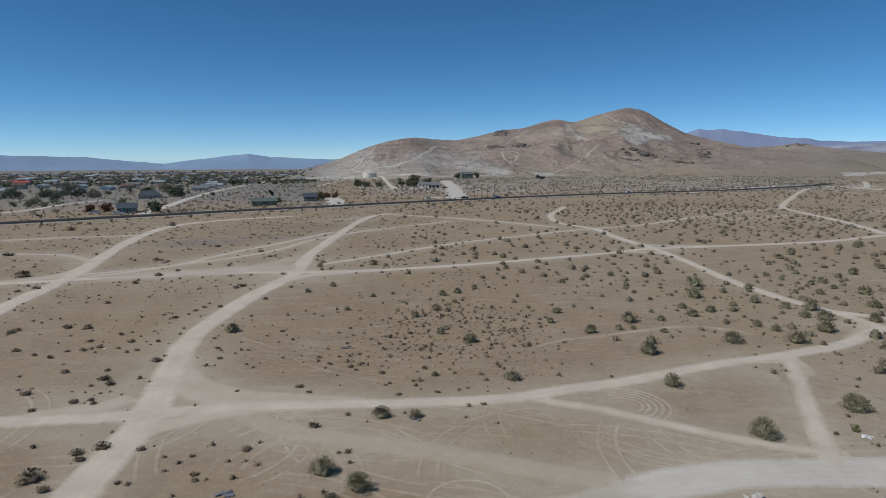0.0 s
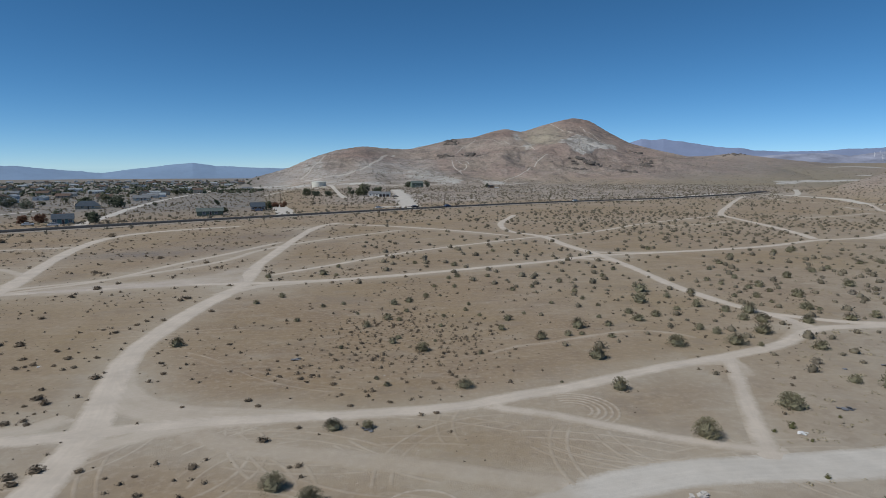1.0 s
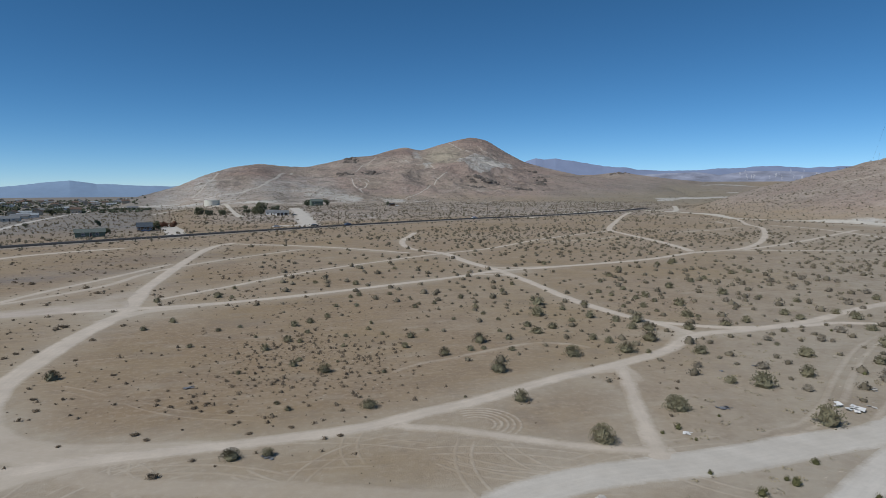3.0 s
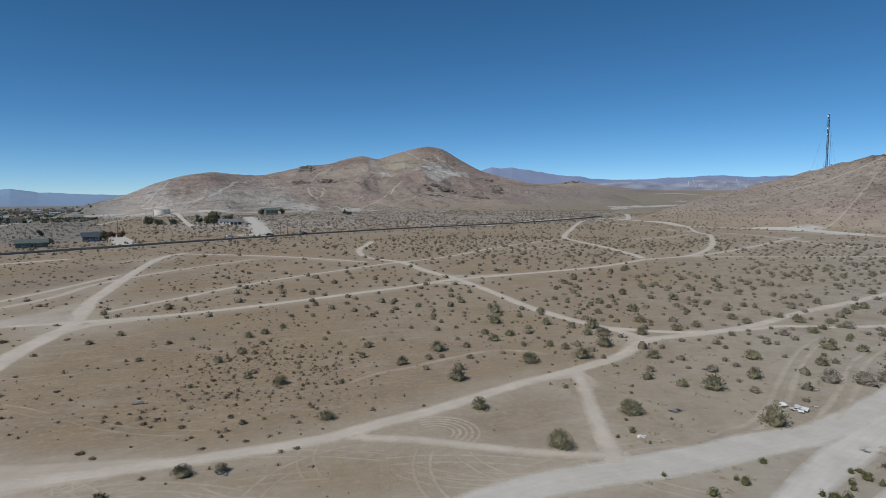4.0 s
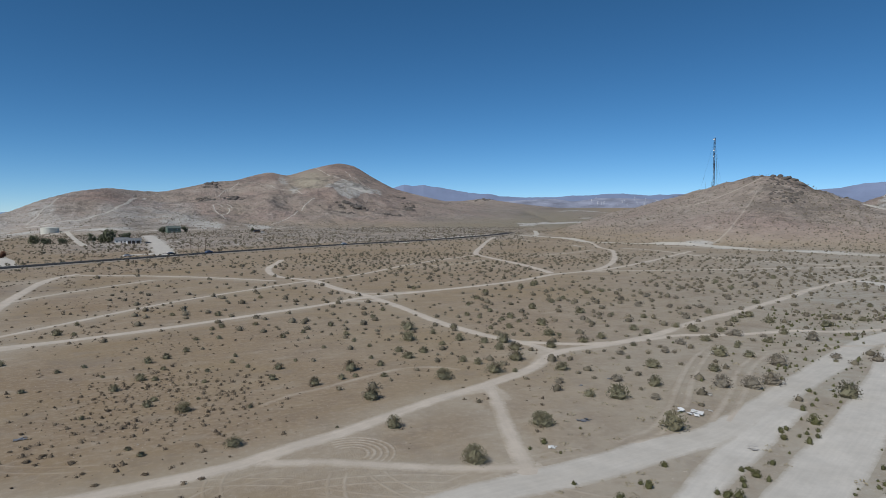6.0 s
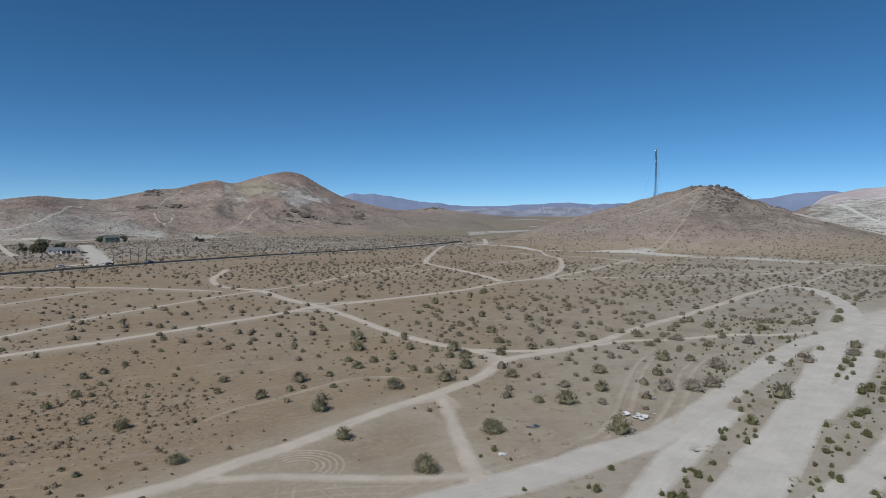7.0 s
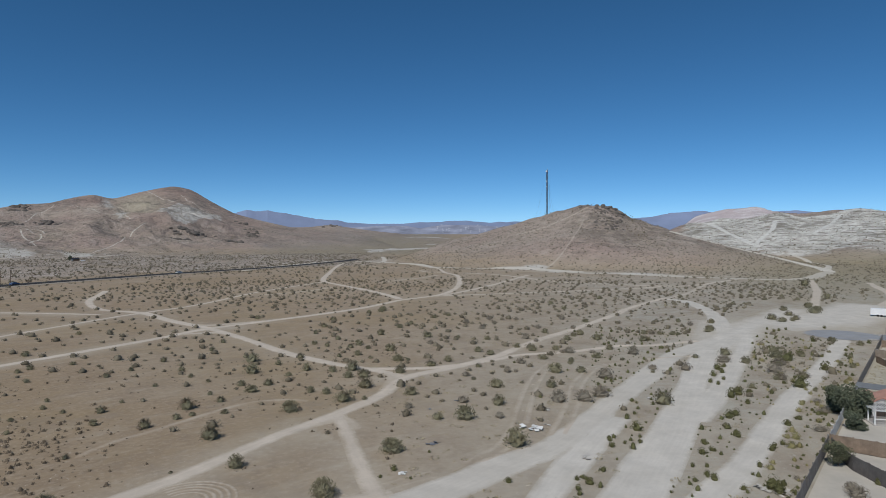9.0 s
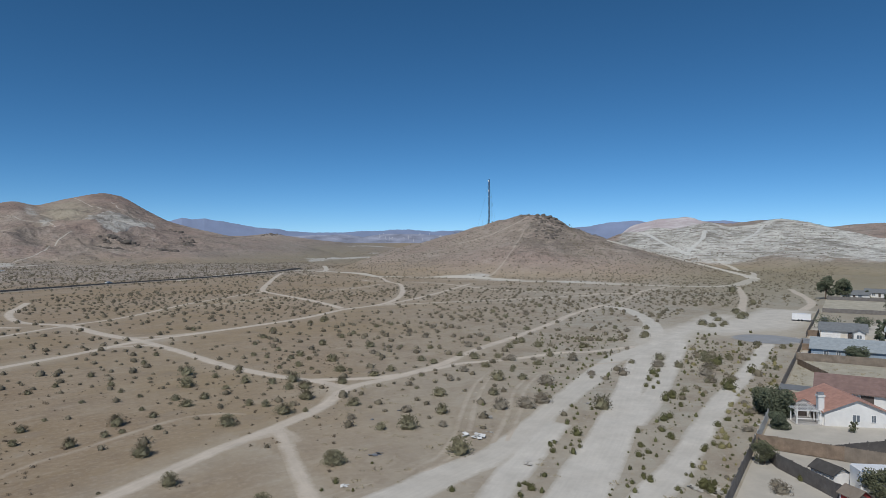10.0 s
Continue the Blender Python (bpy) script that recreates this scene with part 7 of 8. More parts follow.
tree_thing("pine_tree", "tall dark green pine at the tract's edge", 11.8, 8.0, 37, TREE_LEAF, crown_low=0.1, leaves=2200, leaf=0.42, cone=0.3).matrix_basis = hood(291, 0.6)
tree_thing("pine_tree", "broad dark green tree at the tract's edge", 9.6, 8.0, 38, TREE_LEAF, crown_low=0.08, leaves=1900, leaf=0.42).matrix_basis = hood(300, 7.4)
for k, (u, v, tall, wide) in enumerate([(160, 5, 3.4, 8.0), (165, 14, 3.0, 6.0), (139, 17.5, 6.0, 1.6), (144, 18.8, 5.6, 1.6), (133, 17, 3.0, 2.2), (284, 26, 4.5, 4), (302, 18, 4.5, 3), (242, 25, 4, 5), (100, 20.5, 5.5, 1.8)]):
    tree_thing("yard_tree", "dark-green yard tree among the houses", tall, wide, 50 + k, TREE_LEAF, crown_low=0.05, leaves=700, leaf=0.22).matrix_basis = hood(u, v)
# ---- radio mast on the hill ----
def lattice_mast(tall):
    ob = new("radio_mast")
    g, w = Geo(), 0.95
    corners = [(w * math.cos(a), w * math.sin(a)) for a in (0.3, 0.3 + 2.094, 0.3 + 4.189)]
    for x, y in corners:
        part("leg", Geo().rod((x, y, -2.0), (x, y, tall), 0.26, 0.22, 6), DARK_STEEL, ob)
    n = int(tall / 1.5)
    for i in range(n):
        z0, z1 = tall * i / n, tall * (i + 1) / n
        for k in range(3):
            (x0, y0), (x1, y1) = corners[k], corners[(k + 1) % 3]
            g.rod((x0, y0, z0), (x1, y1, z1), 0.12, 0.12, 4)
            g.rod((x0, y0, z1), (x1, y1, z1), 0.10, 0.10, 4)
    part("lattice", g, DARK_STEEL, ob)
    part("tip", Geo().rod((0, 0, tall), (0, 0, tall + 2.5), 0.08, 0.03, 6), WHITE_METAL, ob)
    for z, r, side in ((0.36, 1.0, -1), (0.25, 0.8, -1), (0.74, 0.7, 1), (0.77, 0.8, -1), (0.62, 0.6, 1), (0.97, 0.9, 1), (0.55, 0.55, -1), (0.12, 0.7, -1)):
        dish = part("dish", Geo().rod((0.3, 0, 0), (0.75, 0, 0), r * 0.35, r, 14), WHITE_METAL, ob)
        dish.matrix_basis = pose(-0.4, side * 0.7, tall * z, 0, 0, 180 + side * 40)
    for x, y in corners:
        part("guy_wire", Geo().rod((x, y, tall * 0.9), (x * 14, y * 14, -1.5), 0.035, 0.035, 4), DARK_STEEL, ob)
    return tagged(ob, "tall lattice radio mast with white dish antennas", "radio mast")


mx, my = 774 * math.sin(radians(49.0)), 774 * math.cos(radians(49.0))
mz = at_ground(mx, my)
lattice_mast(EYE_Z + 774 * math.tan(radians(6.15)) - mz).matrix_basis = pose(mx, my, mz)
for k, (off, tall, r) in enumerate(((2.4, 34.0, 0.16), (-8.5, 7.0, 0.12), (-2.5, 6.0, 0.2))):
    ox, oy = mx + off * math.cos(radians(49)), my - off * math.sin(radians(49))
    pole = new("antenna_pole")
    part("pole", Geo().rod((0, 0, -1.5), (0, 0, tall), r, r * 0.6, 8), DARK_STEEL, pole)
    part("crossarm", Geo().box(-0.5, 0.5, -0.05, 0.05, tall * 0.9, tall * 0.9 + 0.12), WHITE_METAL, pole)
    pole.matrix_basis = pose(ox, oy, at_ground(ox, oy))
    tagged(pole, "slim steel antenna pole beside the mast", "antenna")


# ---- water tank ----
def water_tank():
    ob = new("water_tank")
    part("shell", Geo().rod((0, 0, -1.5), (0, 0, 7.6), 10.4, 10.4, 40), TANK_PAINT, ob, smooth=False)
    part("roof", Geo().rod((0, 0, 7.6), (0, 0, 8.5), 10.6, 0.5, 40), TANK_PAINT, ob)
    part("vent", Geo().rod((0, 0, 8.3), (0, 0, 9.1), 0.5, 0.4, 12), STEEL, ob)
    part("ladder", Geo().box(10.4, 10.6, -0.3, -0.22, 0, 8).box(10.4, 10.6, 0.22, 0.3, 0, 8), STEEL, ob)
    return tagged(ob, "round cream-painted steel water tank on the slope", "water tank")


water_tank().matrix_basis = pose(-112.0, 955.0, at_ground(-112.0, 955.0))


# ---- houses and ranch buildings beyond the highway ----
def at_plain(x, y, turn=0.0, dz=0.0):
    return pose(x, y, at_ground(x, y) + dz, 0, 0, turn)


OPEN = (("s", -3.2, 1.6, 0.9, 2.1, "window"), ("s", 3.0, 1.6, 0.9, 2.1, "window"), ("s", 0.2, 1.0, 0.05, 2.1, "door"), ("e", 0, 1.4, 0.9, 2.1, "window"))
gable_house("house", "white ranch house with dark slate roof beside a dirt drive", 10, 8, 3.0, 1.8, WHITE_STUCCO, SLATE_SHINGLE, OPEN, base=1.5).matrix_basis = at_plain(-18.4, 612.0, -8)
# three dark door panels here paint the shade inside open porch bays
gable_house("house", "white porch wing of a ranch house, dark panels for its shaded openings", 11, 8, 3.0, 1.8, WHITE_STUCCO, SLATE_SHINGLE, (("s", -3.6, 2.4, 0.1, 2.5, "door"), ("s", -0.4, 2.4, 0.1, 2.5, "door"), ("s", 3.2, 2.8, 0.1, 2.5, "door")), base=1.5).matrix_basis = at_plain(-8.8, 592.0, 5)
gable_house("house", "two-storey green-grey house on the slope", 16, 12, 6.2, 3.0, GREEN_SIDING, GREEN_ROOF, OPEN + (("s", -3, 1.5, 3.6, 4.9, "window"), ("s", 3, 1.5, 3.6, 4.9, "window")), base=2.0).matrix_basis = at_plain(33.1, 880.5, 10)
gable_house("house", "long low green house beside the highway", 13.5, 7, 2.6, 1.5, GREEN_SIDING, GREEN_ROOF, OPEN, base=1.0).matrix_basis = at_plain(-101.6, 354.5, 18)
gable_house("house", "small brown house with blue-grey roof and carport", 8, 8, 2.8, 2.2, BROWN_SIDING, SLATE_BLUE, OPEN, base=1.0).matrix_basis = at_plain(-85.1, 399.5, 15)
gable_house("house", "teal house with dark trees round it", 8.5, 7.5, 2.6, 2.0, TEAL_SIDING, SLATE_BLUE, OPEN, base=1.0).matrix_basis = at_plain(-154.8, 304.9, 25)
gable_house("house", "wide house with large blue-grey hip roof", 15, 11, 2.3, 3.0, BEIGE_STUCCO, SLATE_BLUE, OPEN, base=1.5, hip=0.5).matrix_basis = at_plain(-205.6, 437.3, 28)
gable_house("house", "small dark hut on the slope", 7, 5, 2.6, 1.0, BROWN_SIDING, BLACK_PAINT, OPEN[:1], base=1.5).matrix_basis = at_plain(125.3, 797.7, 0)

kinds = [
    gable_house("house", "beige stucco tract house with brown roof in the town", 13, 9, 2.6, 2.0, BEIGE_STUCCO, BROWN_SHINGLE, OPEN, base=1.5, group="town houses"),
    gable_house("house", "white stucco tract house with grey roof in the town", 14, 9, 2.6, 1.9, PALE_STUCCO, SLATE_SHINGLE, OPEN, base=1.5, group="town houses"),
    gable_house("house", "pale two-storey house with brown tile roof in the town", 11, 9, 4.6, 2.0, BEIGE_STUCCO, BROWN_SHINGLE, OPEN, base=1.5, group="town houses"),
    gable_house("house", "low white house with dark roof in the town", 17, 9, 2.7, 1.6, WHITE_STUCCO, GREY_SHINGLE, OPEN, base=1.5, group="town houses"),
]
town = random.Random(5)
spots = []
for k in range(3000):
    a, r = town.uniform(-42, -12.5), town.uniform(540**0.5, 2600**0.5) ** 2
    x, y = r * math.sin(radians(a)), r * math.cos(radians(a))
    edge = -12.5 - 6.0 * (r < 820) - 11.0 * (r < 600)
    if a > edge or any((x - p) ** 2 + (y - q) ** 2 < 24**2 for p, q in spots):
        continue
    spots.append((x, y))
    if len(spots) >= 230:
        break
for k, (x, y) in enumerate(spots):
    m = at_plain(x, y, town.choice((0, 90, 180, 270)) + 14 + town.uniform(-4, 4))
    if k < len(kinds):
        kinds[k].matrix_basis = m
    else:
        copy_thing(kinds[town.randrange(4)], m)
shop = gable_house("shop", "long low building with bright red roof in the town", 17, 12, 3.6, 1.6, BEIGE_STUCCO, RED_METAL, OPEN, base=2.0)
shop.matrix_basis = at_plain(940 * math.sin(radians(-33.9)), 940 * math.cos(radians(-33.9)), 20)
shop["category"] = "shop"
# trees of the town
tree_kinds = [
    tree_thing("town_tree", "dark-green spreading tree among town houses", 7.0, 8.0, 61, TREE_LEAF, "town trees", 0.04, 300, 0.46),
    tree_thing("town_tree", "dark-green rounded tree among town houses", 9.0, 8.5, 62, TREE_LEAF, "town trees", 0.04, 300, 0.48),
    tree_thing("town_tree", "tall narrow cypress among town houses", 11.0, 4.5, 63, TREE_LEAF, "town trees", 0.04, 240, 0.42, 0.5),
    tree_thing("town_tree", "grey-green low tree among town houses", 5.0, 6.5, 64, OLIVE_LEAF, "town trees", 0.02, 260, 0.42),
]
grown = 0
for k in range(4000):
    a, r = town.uniform(-42, -11.5), town.uniform(680**0.5, 2300**0.5) ** 2
    x, y = r * math.sin(radians(a)), r * math.cos(radians(a))
    if a > -12.5 - 4.0 * (r < 800) or any((x - p) ** 2 + (y - q) ** 2 < 10**2 for p, q in spots):
        continue
    m = at_plain(x, y, town.uniform(0, 360)) @ Matrix.Scale(town.uniform(0.4, 0.9), 4)
    t = tree_kinds[grown % 4]
    if grown < 4:
        t.matrix_basis = m
    else:
        copy_thing(t, m)
    grown += 1
    if grown >= 320:
        break
# single trees along the near edge of the town
for k, (x, y, wide) in enumerate([(-307.4, 443.0, 9.8), (-301.0, 442.3, 6.5), (-285.9, 448.1, 10.0), (-237.3, 382.3, 9.5), (-272.2, 456.9, 11.3), (-269.8, 464.8, 8.1), (-248.6, 444.3, 8.5), (-218.3, 459.9, 8.5), (-223.8, 505.6, 10.0), (-226.5, 533.6, 6.1), (-269.7, 537.9, 5.5), (-170.3, 461.4, 3.7), (-231.2, 347.7, 5.1), (-243.1, 351.9, 3.9), (-220.2, 343.5, 3.7), (-304.2, 430.7, 4.8), (-238.6, 364.7, 5.9), (-259.5, 483.8, 4.7), (-291.5, 481.1, 6.8), (-187.4, 364.0, 5.0), (-228.4, 581.8, 5.7), (-205.7, 504.0, 4.1), (-241.5, 741.1, 11.8), (-250.7, 741.9, 9.5)]):
    tree_thing("garden_tree", "rounded dark-green tree among gardens beyond the highway", wide * 0.75, wide, 200 + k, (TREE_LEAF, OLIVE_LEAF)[k % 3 == 2], "garden trees", 0.02, 1000, 0.032 * wide).matrix_basis = at_plain(x, y)
# belt of trees too far off to count
belt = []
for k in range(1900):
    a, r = town.uniform(-44, -11.5), town.uniform(800**0.5, 2300**0.5) ** 2
    belt.append((r * math.sin(radians(a)), r * math.cos(radians(a)), town.uniform(3, 7.5)))
stuff("town_tree_belt", "dark belt of trees and gardens across the far town", "trees", [leaf_cloud(700 + k, 14, 0.55, 0.2) for k in range(5)], np.array(belt), TREE_LEAF, 21, 0.9)
# trees by the ranch houses
for k, (x, y, tall, wide, mat) in enumerate([
        (-30.7, 632.4, 10.5, 14, OLIVE_LEAF), (-42.9, 634, 9, 7, TREE_LEAF), (-16.5, 635.5, 8, 9, TREE_LEAF), (-138.3, 300.2, 5.5, 5, TREE_LEAF), (-143, 306.1, 5, 4, TREE_LEAF),
        (-167.8, 309.6, 3.6, 6, RUST_LEAF), (-173.7, 306.1, 3.2, 5, RUST_LEAF), (-160.7, 314.4, 3.4, 6, RUST_LEAF), (-191.5, 450.3, 8, 10, TREE_LEAF), (-215.1, 455, 6.5, 9, TREE_LEAF),
        (-80.4, 407.7, 5, 6, OLIVE_LEAF), (-87.0, 432.0, 2.6, 5, RUST_LEAF), (-81.0, 434.0, 2.8, 6, RUST_LEAF), (-75.5, 436.0, 3.2, 5, RUST_LEAF), (-89.8, 661.8, 6.5, 9, OLIVE_LEAF), (-78, 638.2, 4.5, 8, TREE_LEAF),
        (-66.2, 644.1, 4, 7, TREE_LEAF), (21.3, 893.5, 8, 10, TREE_LEAF), (47.3, 888.7, 7, 9, TREE_LEAF), (122.9, 815.5, 7, 4, TREE_LEAF), (-127.6, 463.3, 4, 4, TREE_LEAF), (-99.3, 375.8, 3, 4, OLIVE_LEAF)]):
    tree_thing("ranch_tree", "rust-brown dry tree beside a ranch house" if mat is RUST_LEAF else "dark-green tree beside a ranch house", tall, wide, 80 + k, mat, "", 0.03, 1100, max(0.24, 0.045 * wide)).matrix_basis = at_plain(x, y)
# vehicles
for x, y, turn, mat, label, kind in [
        (14.2, 413.6, 30, BLACK_PAINT, "dark car parked beside the drive", "car"), (2.4, 581.5, 20, BLACK_PAINT, "dark car parked before the ranch house", "car"),
        (-165.5, 295.5, 25, WHITE_METAL, "white car parked beside the teal house", "car"), (-152.5, 291.9, 25, WHITE_METAL, "white car parked before the teal house", "car"), (-9.5, 407.7, 25, WHITE_METAL, "white car parked near the highway", "car"),
        (139.5, 470.4, 28, WHITE_METAL, "white car on the highway", "car"), (35.5, 410.1, 35, BLUE_PAINT, "blue car on the highway", "car"), (132.4, 794.2, 0, WHITE_METAL, "white car parked by the dark hut", "car"), (-82.7, 391.2, 15, BLUE_PAINT, "blue car under a carport", "car")]:
    big = 1.25 if kind == "camper" else 1.0
    vehicle("parked_vehicle", label, mat, 4.8 * big, 1.9 * big, 1.5 if kind == "car" else 2.7, kind).matrix_basis = at_plain(x, y, turn, 0.55 if "on the highway" in label else 0.0)
# poles at the drive and along the far side of the highway
for k, (x, y, tall) in enumerate([(16.5, 416, 8), (21.3, 420.7, 8), (26, 424.3, 8), (30.7, 429, 8), (35.5, 432.5, 8), (-78, 439.6, 11), (70.9, 756.4, 9), (177.3, 555.5, 9), (283.6, 638.2, 9), (390, 756.4, 9), (-236.4, 236.4, 9)]):
    p = new("utility_pole")
    part("pole", Geo().rod((0, 0, -1), (0, 0, tall), 0.15, 0.11, 8), BARK, p)
    part("crossarm", Geo().box(-1.1, 1.1, -0.06, 0.06, tall - 0.9, tall - 0.75), BARK, p)
    p.matrix_basis = at_plain(x, y, 40)
    tagged(p, "weathered wooden utility pole", "utility pole", "utility poles")
RUBBISH = [  # x, y, material, spread, pieces, label
    (63.0, 57.1, WHITE_PAINT, 1.8, 10, 'heap of dumped white panels beside a bush'),
    (65.9, 57.0, PALE_RUBBISH, 0.66, 6, 'dumped pale sheets on the soil'),
    (39.8, 55.3, WHITE_PAINT, 0.66, 8, 'scattered white paper litter on the soil'),
    (48.5, 60.8, BLUE_RUBBISH, 0.88, 9, 'heap of blue-grey rags and litter'),
    (58.2, 73.8, BLUE_RUBBISH, 0.50, 7, 'small heap of dark blue-grey litter'),
    (64.6, 74.7, BLUE_RUBBISH, 0.55, 7, 'small heap of blue-grey litter under a bush'),
    (71.8, 62.2, PALE_RUBBISH, 0.88, 8, 'broken grey boards on the soil'),
    (-2.8, 59.7, BLUE_RUBBISH, 0.88, 9, 'heap of grey branches and litter by the track'),
    (-13.5, 83.8, BLUE_RUBBISH, 0.88, 8, 'heap of grey-blue litter on brown soil'),
    (-46.9, 83.5, WHITE_PAINT, 0.39, 6, 'small white scrap of litter'),
    (-17.1, 45.3, BLUE_RUBBISH, 0.77, 9, 'heap of blue-grey rags on the soil'),
    (24.1, 44.9, PALE_RUBBISH, 0.88, 7, 'broken pale branch and boards'),
    (89.9, 56.2, WHITE_PAINT, 0.77, 6, 'white dumped sheet beside a bush'),
    (60.1, 45.8, PALE_RUBBISH, 0.99, 7, 'pale broken boards beside the lane'),
    (66.0, 28.5, PALE_RUBBISH, 1.10, 8, 'pale sheets of litter beside the fence'),
    (96.3, 32.1, WHITE_PAINT, 0.50, 6, 'small white litter by the fence'),
    (66.5, 26.1, PALE_RUBBISH, 1.10, 8, 'pale broken slabs beside the fence'),
]
# ---- tyre marks ----
def ring_points(cx, cy, r, a0, a1, n=14):
    return [(round(cx + r * math.sin(radians(a)), 2), round(cy + r * math.cos(radians(a)), 2)) for a in np.linspace(a0, a1, n)]


MARK = "faint pale curved tyre mark on brown soil"
for r in (2.0, 2.7, 3.4, 4.1, 4.8):
    track("tyre_mark", ring_points(19.2, 63.2, r, -40 + 6 * r, 150, 16), 0.26, TYRE, MARK, 0.6, step=0.5, soft=0.12)
track("tyre_mark", ring_points(2.0, 44.5, 3.2, -150, 170, 22), 0.22, TYRE, MARK, 0.7, step=0.5, soft=0.12)
marks = random.Random(9)
for k in range(34):
    cx, cy = marks.choice(((-6, 54), (-2, 48), (2, 56), (-24, 84), (-14, 60), (-20, 56), (14, 52), (26, 54), (-18, 74), (-40, 100), (8, 48), (64, 58), (34, 50), (-46, 62)))
    cx, cy = cx + marks.gauss(0, 6), cy + marks.gauss(0, 4)
    r, a = marks.uniform(8, 40), marks.uniform(0, 360)
    bx, by = cx - r * math.sin(radians(a)), cy - r * math.cos(radians(a))
    half = math.degrees(marks.uniform(4, 10) / r)
    for side in (0.0, 1.6):
        track("tyre_mark", ring_points(bx, by, r + side, a - half, a + half, 8), 0.26, TYRE, MARK, marks.uniform(0.2, 0.4), step=0.6, soft=0.12)


# ---- dust thrown out beside the tracks ----
cell, west_edge, south_edge = 1.5, -260.0, 0.0
dust_map = np.zeros((520, 470))
for p, w in TRACK_LINES:
    if w < 1.0:
        continue
    q = resample(p, 1.0)
    i, j = ((q[:, 0] - west_edge) / cell).astype(int), ((q[:, 1] - south_edge) / cell).astype(int)
    ok = (i >= 0) & (i < 520) & (j >= 0) & (j < 470)
    dust_map[i[ok], j[ok]] = 1.0
bell = np.exp(-0.5 * (np.arange(-7, 8) / 2.2) ** 2)
for axis in (0, 1):
    dust_map = np.apply_along_axis(lambda v: np.convolve(v, bell / bell.sum(), mode="same"), axis, dust_map)


def thrown(x, y):
    """Pale dust lying beside the driven lines."""
    gi, gj = (x - west_edge) / cell, (y - south_edge) / cell
    inside = (gi >= 0) & (gi < 518) & (gj >= 0) & (gj < 468)
    gi, gj = np.clip(gi, 0, 518), np.clip(gj, 0, 468)
    i, j = gi.astype(int), gj.astype(int)
    fi, fj = gi - i, gj - j
    got = (dust_map[i, j] * (1 - fi) + dust_map[i + 1, j] * fi) * (1 - fj) + (dust_map[i, j + 1] * (1 - fi) + dust_map[i + 1, j + 1] * fi) * fj
    return np.where(inside, np.clip(got / 0.2, 0, 1) * np.where(x > 40, 0.22, 0.45), 0)


def soil_with_dust(x, y):
    out = soil(x, y)
    out["dust"] = np.maximum(out["dust"], thrown(x, y))
    return out


give(ground.data, soil_with_dust(X, Y))
# each sheet knows the nearest driven line, so that the tracks run into one another
for ob, xy, mid, wide, ends, cover, ramp, thin in SHEETS:
    px_, py_ = xy[..., 0].reshape(-1), xy[..., 1].reshape(-1)
    best, best_edge, best_cover = np.full(len(px_), -9.0), np.full(len(px_), -9.0), np.ones(len(px_))
    x0, x1, y0, y1 = px_.min(), px_.max(), py_.min(), py_.max()
    for ob2, xy2, mid2, wide2, ends2, cover2, ramp2, thin2 in SHEETS:
        if thin2 and ob2 is not ob:
            continue
        near = (mid2[:, 0] > x0 - 14) & (mid2[:, 0] < x1 + 14) & (mid2[:, 1] > y0 - 14) & (mid2[:, 1] < y1 + 14)
        if not near.any():
            continue
        edge = np.full(len(px_), -9.0)
        for (mx2, my2), w2, e2 in zip(mid2[near], wide2[near], ends2[near]):
            close = np.abs(px_ - mx2) < w2 + 1
            if close.any():
                gap = np.minimum(w2 - np.hypot(px_[close] - mx2, py_[close] - my2), e2)
                edge[close] = np.maximum(edge[close], gap)
        edge /= ramp2
        rank = cover2 * np.clip(edge, -1, 1.3)
        better = rank > best
        best, best_edge, best_cover = np.where(better, rank, best), np.where(better, edge, best_edge), np.where(better, cover2, best_cover)
    give(ob.data, {**soil_with_dust(xy[..., 0], xy[..., 1]), "edge": np.clip(best_edge, -1, 3), "cover": best_cover})


# ---- boulders ----
def boulder_mesh(seed):
    bm = bmesh.new()
    bmesh.ops.create_icosphere(bm, subdivisions=2, radius=0.5)
    rng = random.Random(seed)
    off = Vector((rng.uniform(0, 50), rng.uniform(0, 50), rng.uniform(0, 50)))
    for v in bm.verts:
        q = noise.noise(v.co * 2.1 + off) * 0.28 + noise.noise(v.co * 5.0 + off) * 0.08
        v.co *= 1 + q
        v.co.z *= 0.75
    me = bpy.data.meshes.new("boulder")
    bm.to_mesh(me)
    bm.free()
    me.materials.append(BOULDER)
    return me


BOULDERS = [boulder_mesh(k) for k in range(6)]


def boulders(label, group, places, seed):
    rng = random.Random(seed)
    for az, r, size in places:
        x, y = r * math.sin(radians(az)), r * math.cos(radians(az))
        ob = new("boulder", BOULDERS[rng.randrange(6)])
        ob.matrix_basis = pose(x, y, at_ground(x, y) - 0.05 * size, 0, 0, rng.uniform(0, 360)) @ Matrix.Diagonal((size, size * rng.uniform(0.7, 1.0), size * rng.uniform(0.7, 1.1), 1))
        tagged(ob, label, "boulder", group)


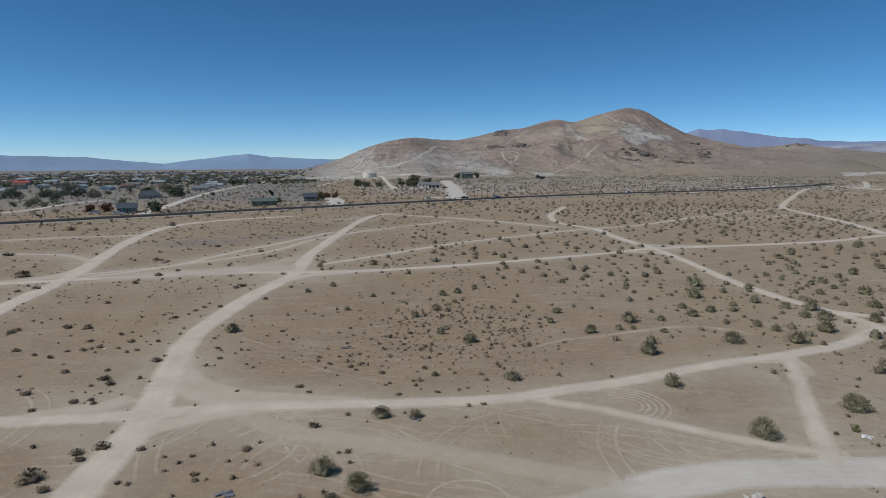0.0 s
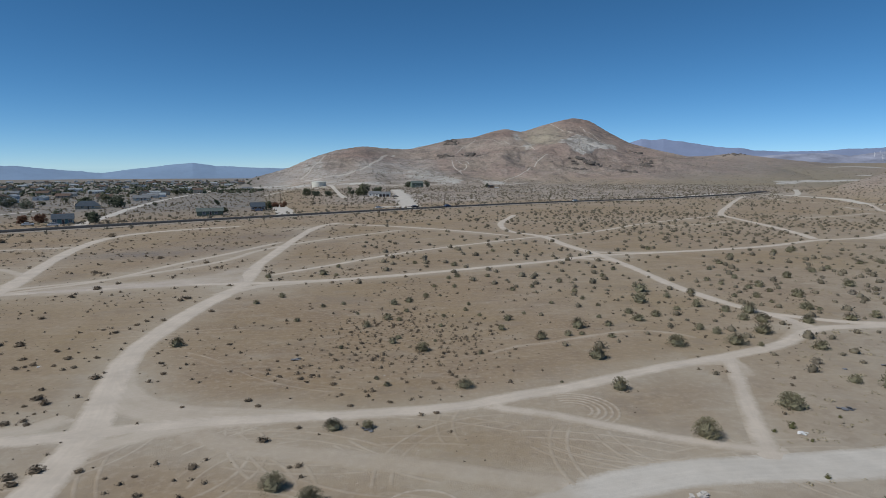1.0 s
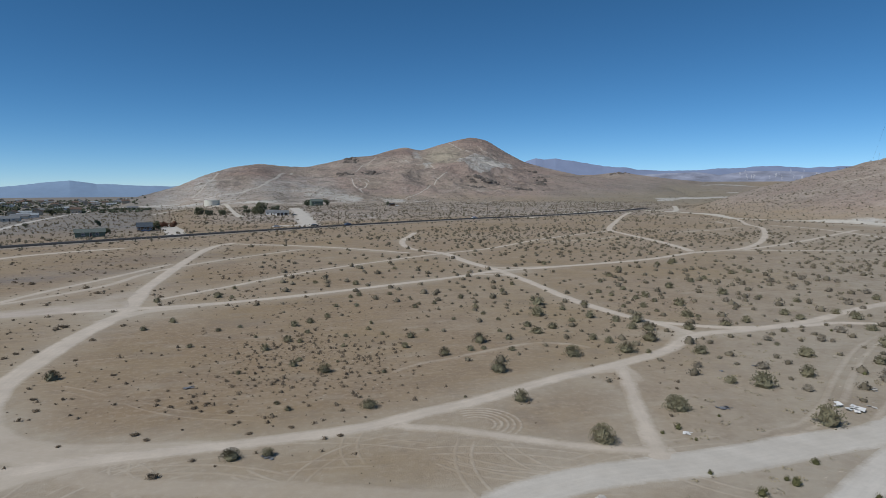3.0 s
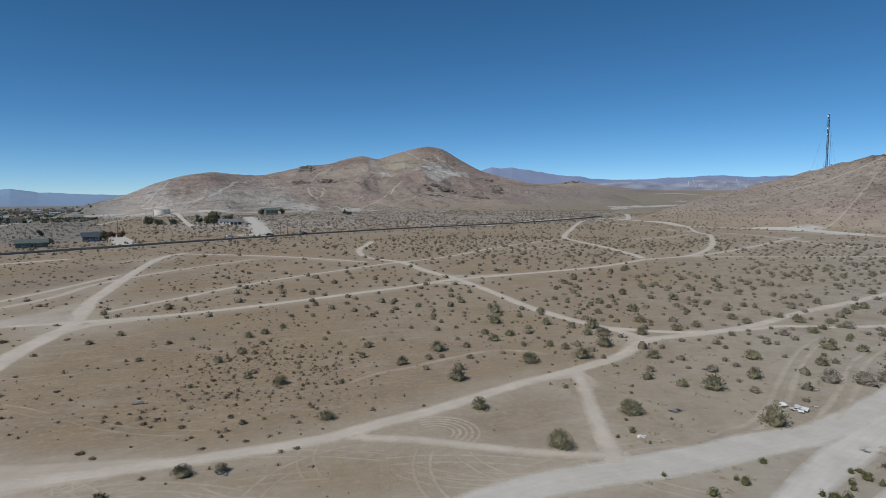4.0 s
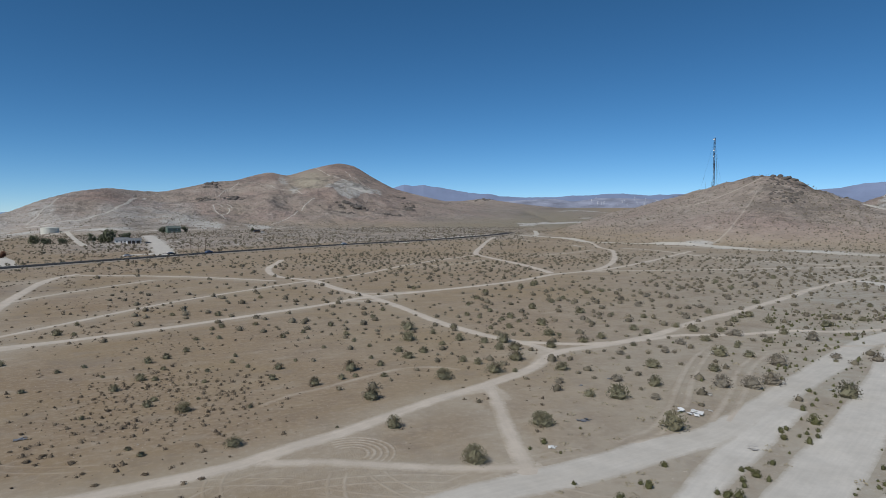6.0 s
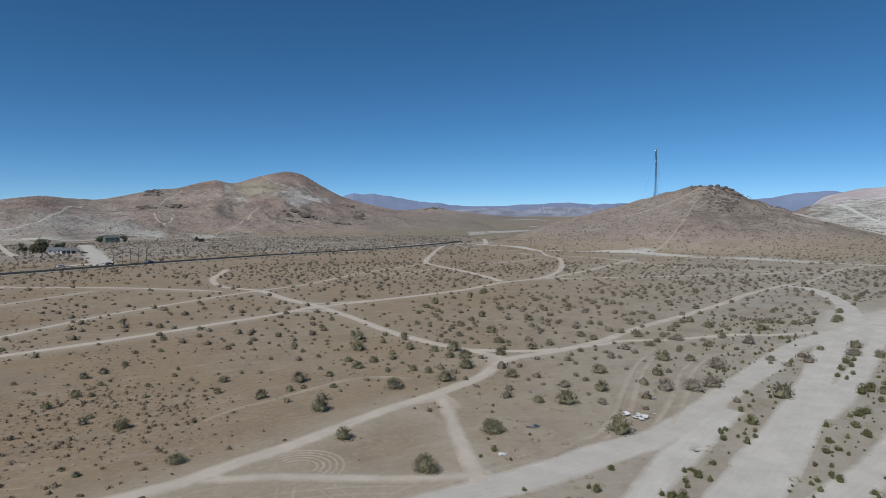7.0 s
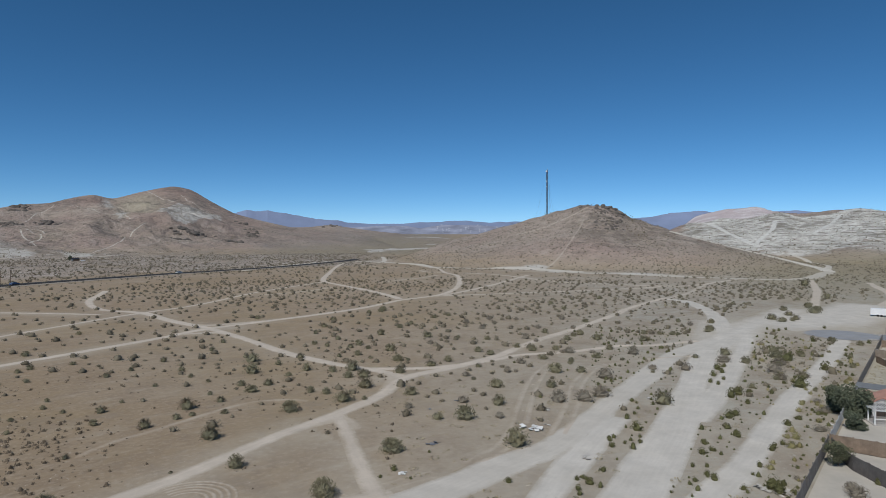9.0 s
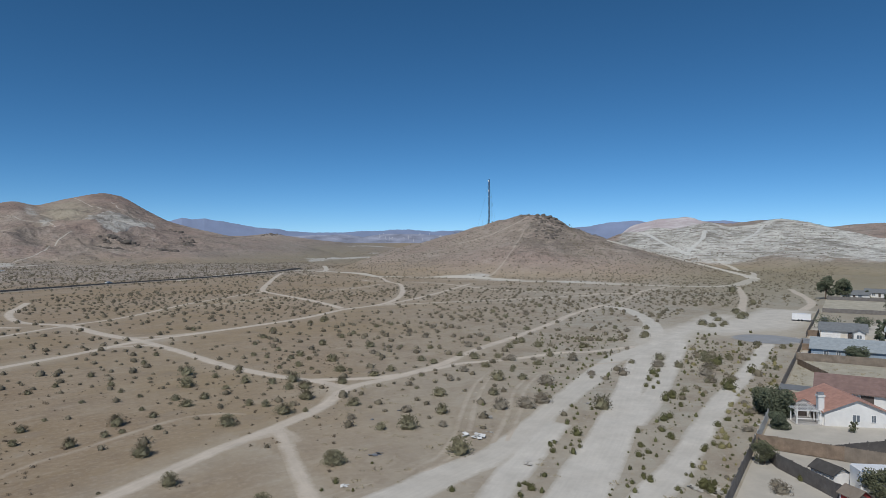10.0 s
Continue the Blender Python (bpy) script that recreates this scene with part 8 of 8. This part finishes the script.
rocks = random.Random(12)
top = [(55.45, 738, 8.0), (54.5, 750, 7.5), (54.9, 746, 6.5), (53.9, 750, 7.0), (55.1, 735, 6.5), (52.6, 752, 5.0), (52.0, 752, 4.0), (54.2, 744, 8.5), (53.4, 749, 6.0)]
top += [(rocks.gauss(54.2, 0.65), rocks.uniform(655, 750), rocks.uniform(1.8, 5.0)) for _ in range(95)]
boulders("large grey-brown boulder on the hilltop", "hilltop boulders", top, 1)
crag = []
for bearing, spread, near, far, count in ((5.2, 0.5, 1560, 1665, 22), (7.1, 0.45, 1310, 1420, 40), (4.6, 0.45, 1300, 1420, 24), (16.4, 0.35, 1240, 1285, 16), (17.2, 1.0, 1300, 1335, 22), (21.2, 0.6, 1262, 1300, 20),
                                          (21.4, 0.35, 1620, 1740, 18), (22.5, 0.4, 1380, 1470, 18), (29.4, 0.35, 2120, 2235, 18), (18.4, 0.6, 1320, 1345, 10)):
    crag += [(rocks.gauss(bearing, spread), rocks.uniform(near, far), rocks.uniform(4.0, 13.0)) for _ in range(round(1.4 * count))]
boulders("dark weathered rock outcrop on the mountain side", "mountain rocks", crag, 2)


# ---- dumped rubbish ----
def debris(label, x, y, colour, spread, count, seed):
    """A small heap of bent sheets and broken boards."""
    rng = random.Random(seed)
    ob = new("rubbish_heap")
    for k in range(count):
        g = Geo()
        a, b = rng.uniform(0.3, 1.0) * spread * 0.5, rng.uniform(0.15, 0.6) * spread * 0.5
        rows = [[(u * a, v * b, 0.06 * spread * rng.uniform(0, 1)) for u in (-1, -0.3, 0.4, 1)] for v in (-1, 0, 1)]
        top = [q for row in rows for q in row]
        n = len(top)
        faces = [(i * 4 + j, i * 4 + j + 1, i * 4 + j + 5, i * 4 + j + 4) for i in range(2) for j in range(3)]
        g.add(top + [(p, q, r - 0.03) for p, q, r in top], faces + [tuple(n + i for i in f[::-1]) for f in faces])
        piece = part("sheet", g, colour, ob)
        piece.matrix_basis = pose(rng.gauss(0, spread * 0.4), rng.gauss(0, spread * 0.3), rng.uniform(0.03, 0.16) * spread, rng.uniform(-16, 16), rng.uniform(-16, 16), rng.uniform(0, 360))
    ob.matrix_basis = pose(x, y, at_ground(x, y), 0, 0, rng.uniform(0, 360))
    return tagged(ob, label, "rubbish")


for n, (x, y, colour, spread, count, label) in enumerate(RUBBISH):
    debris(label, x, y, colour, spread, count, 40 + n)
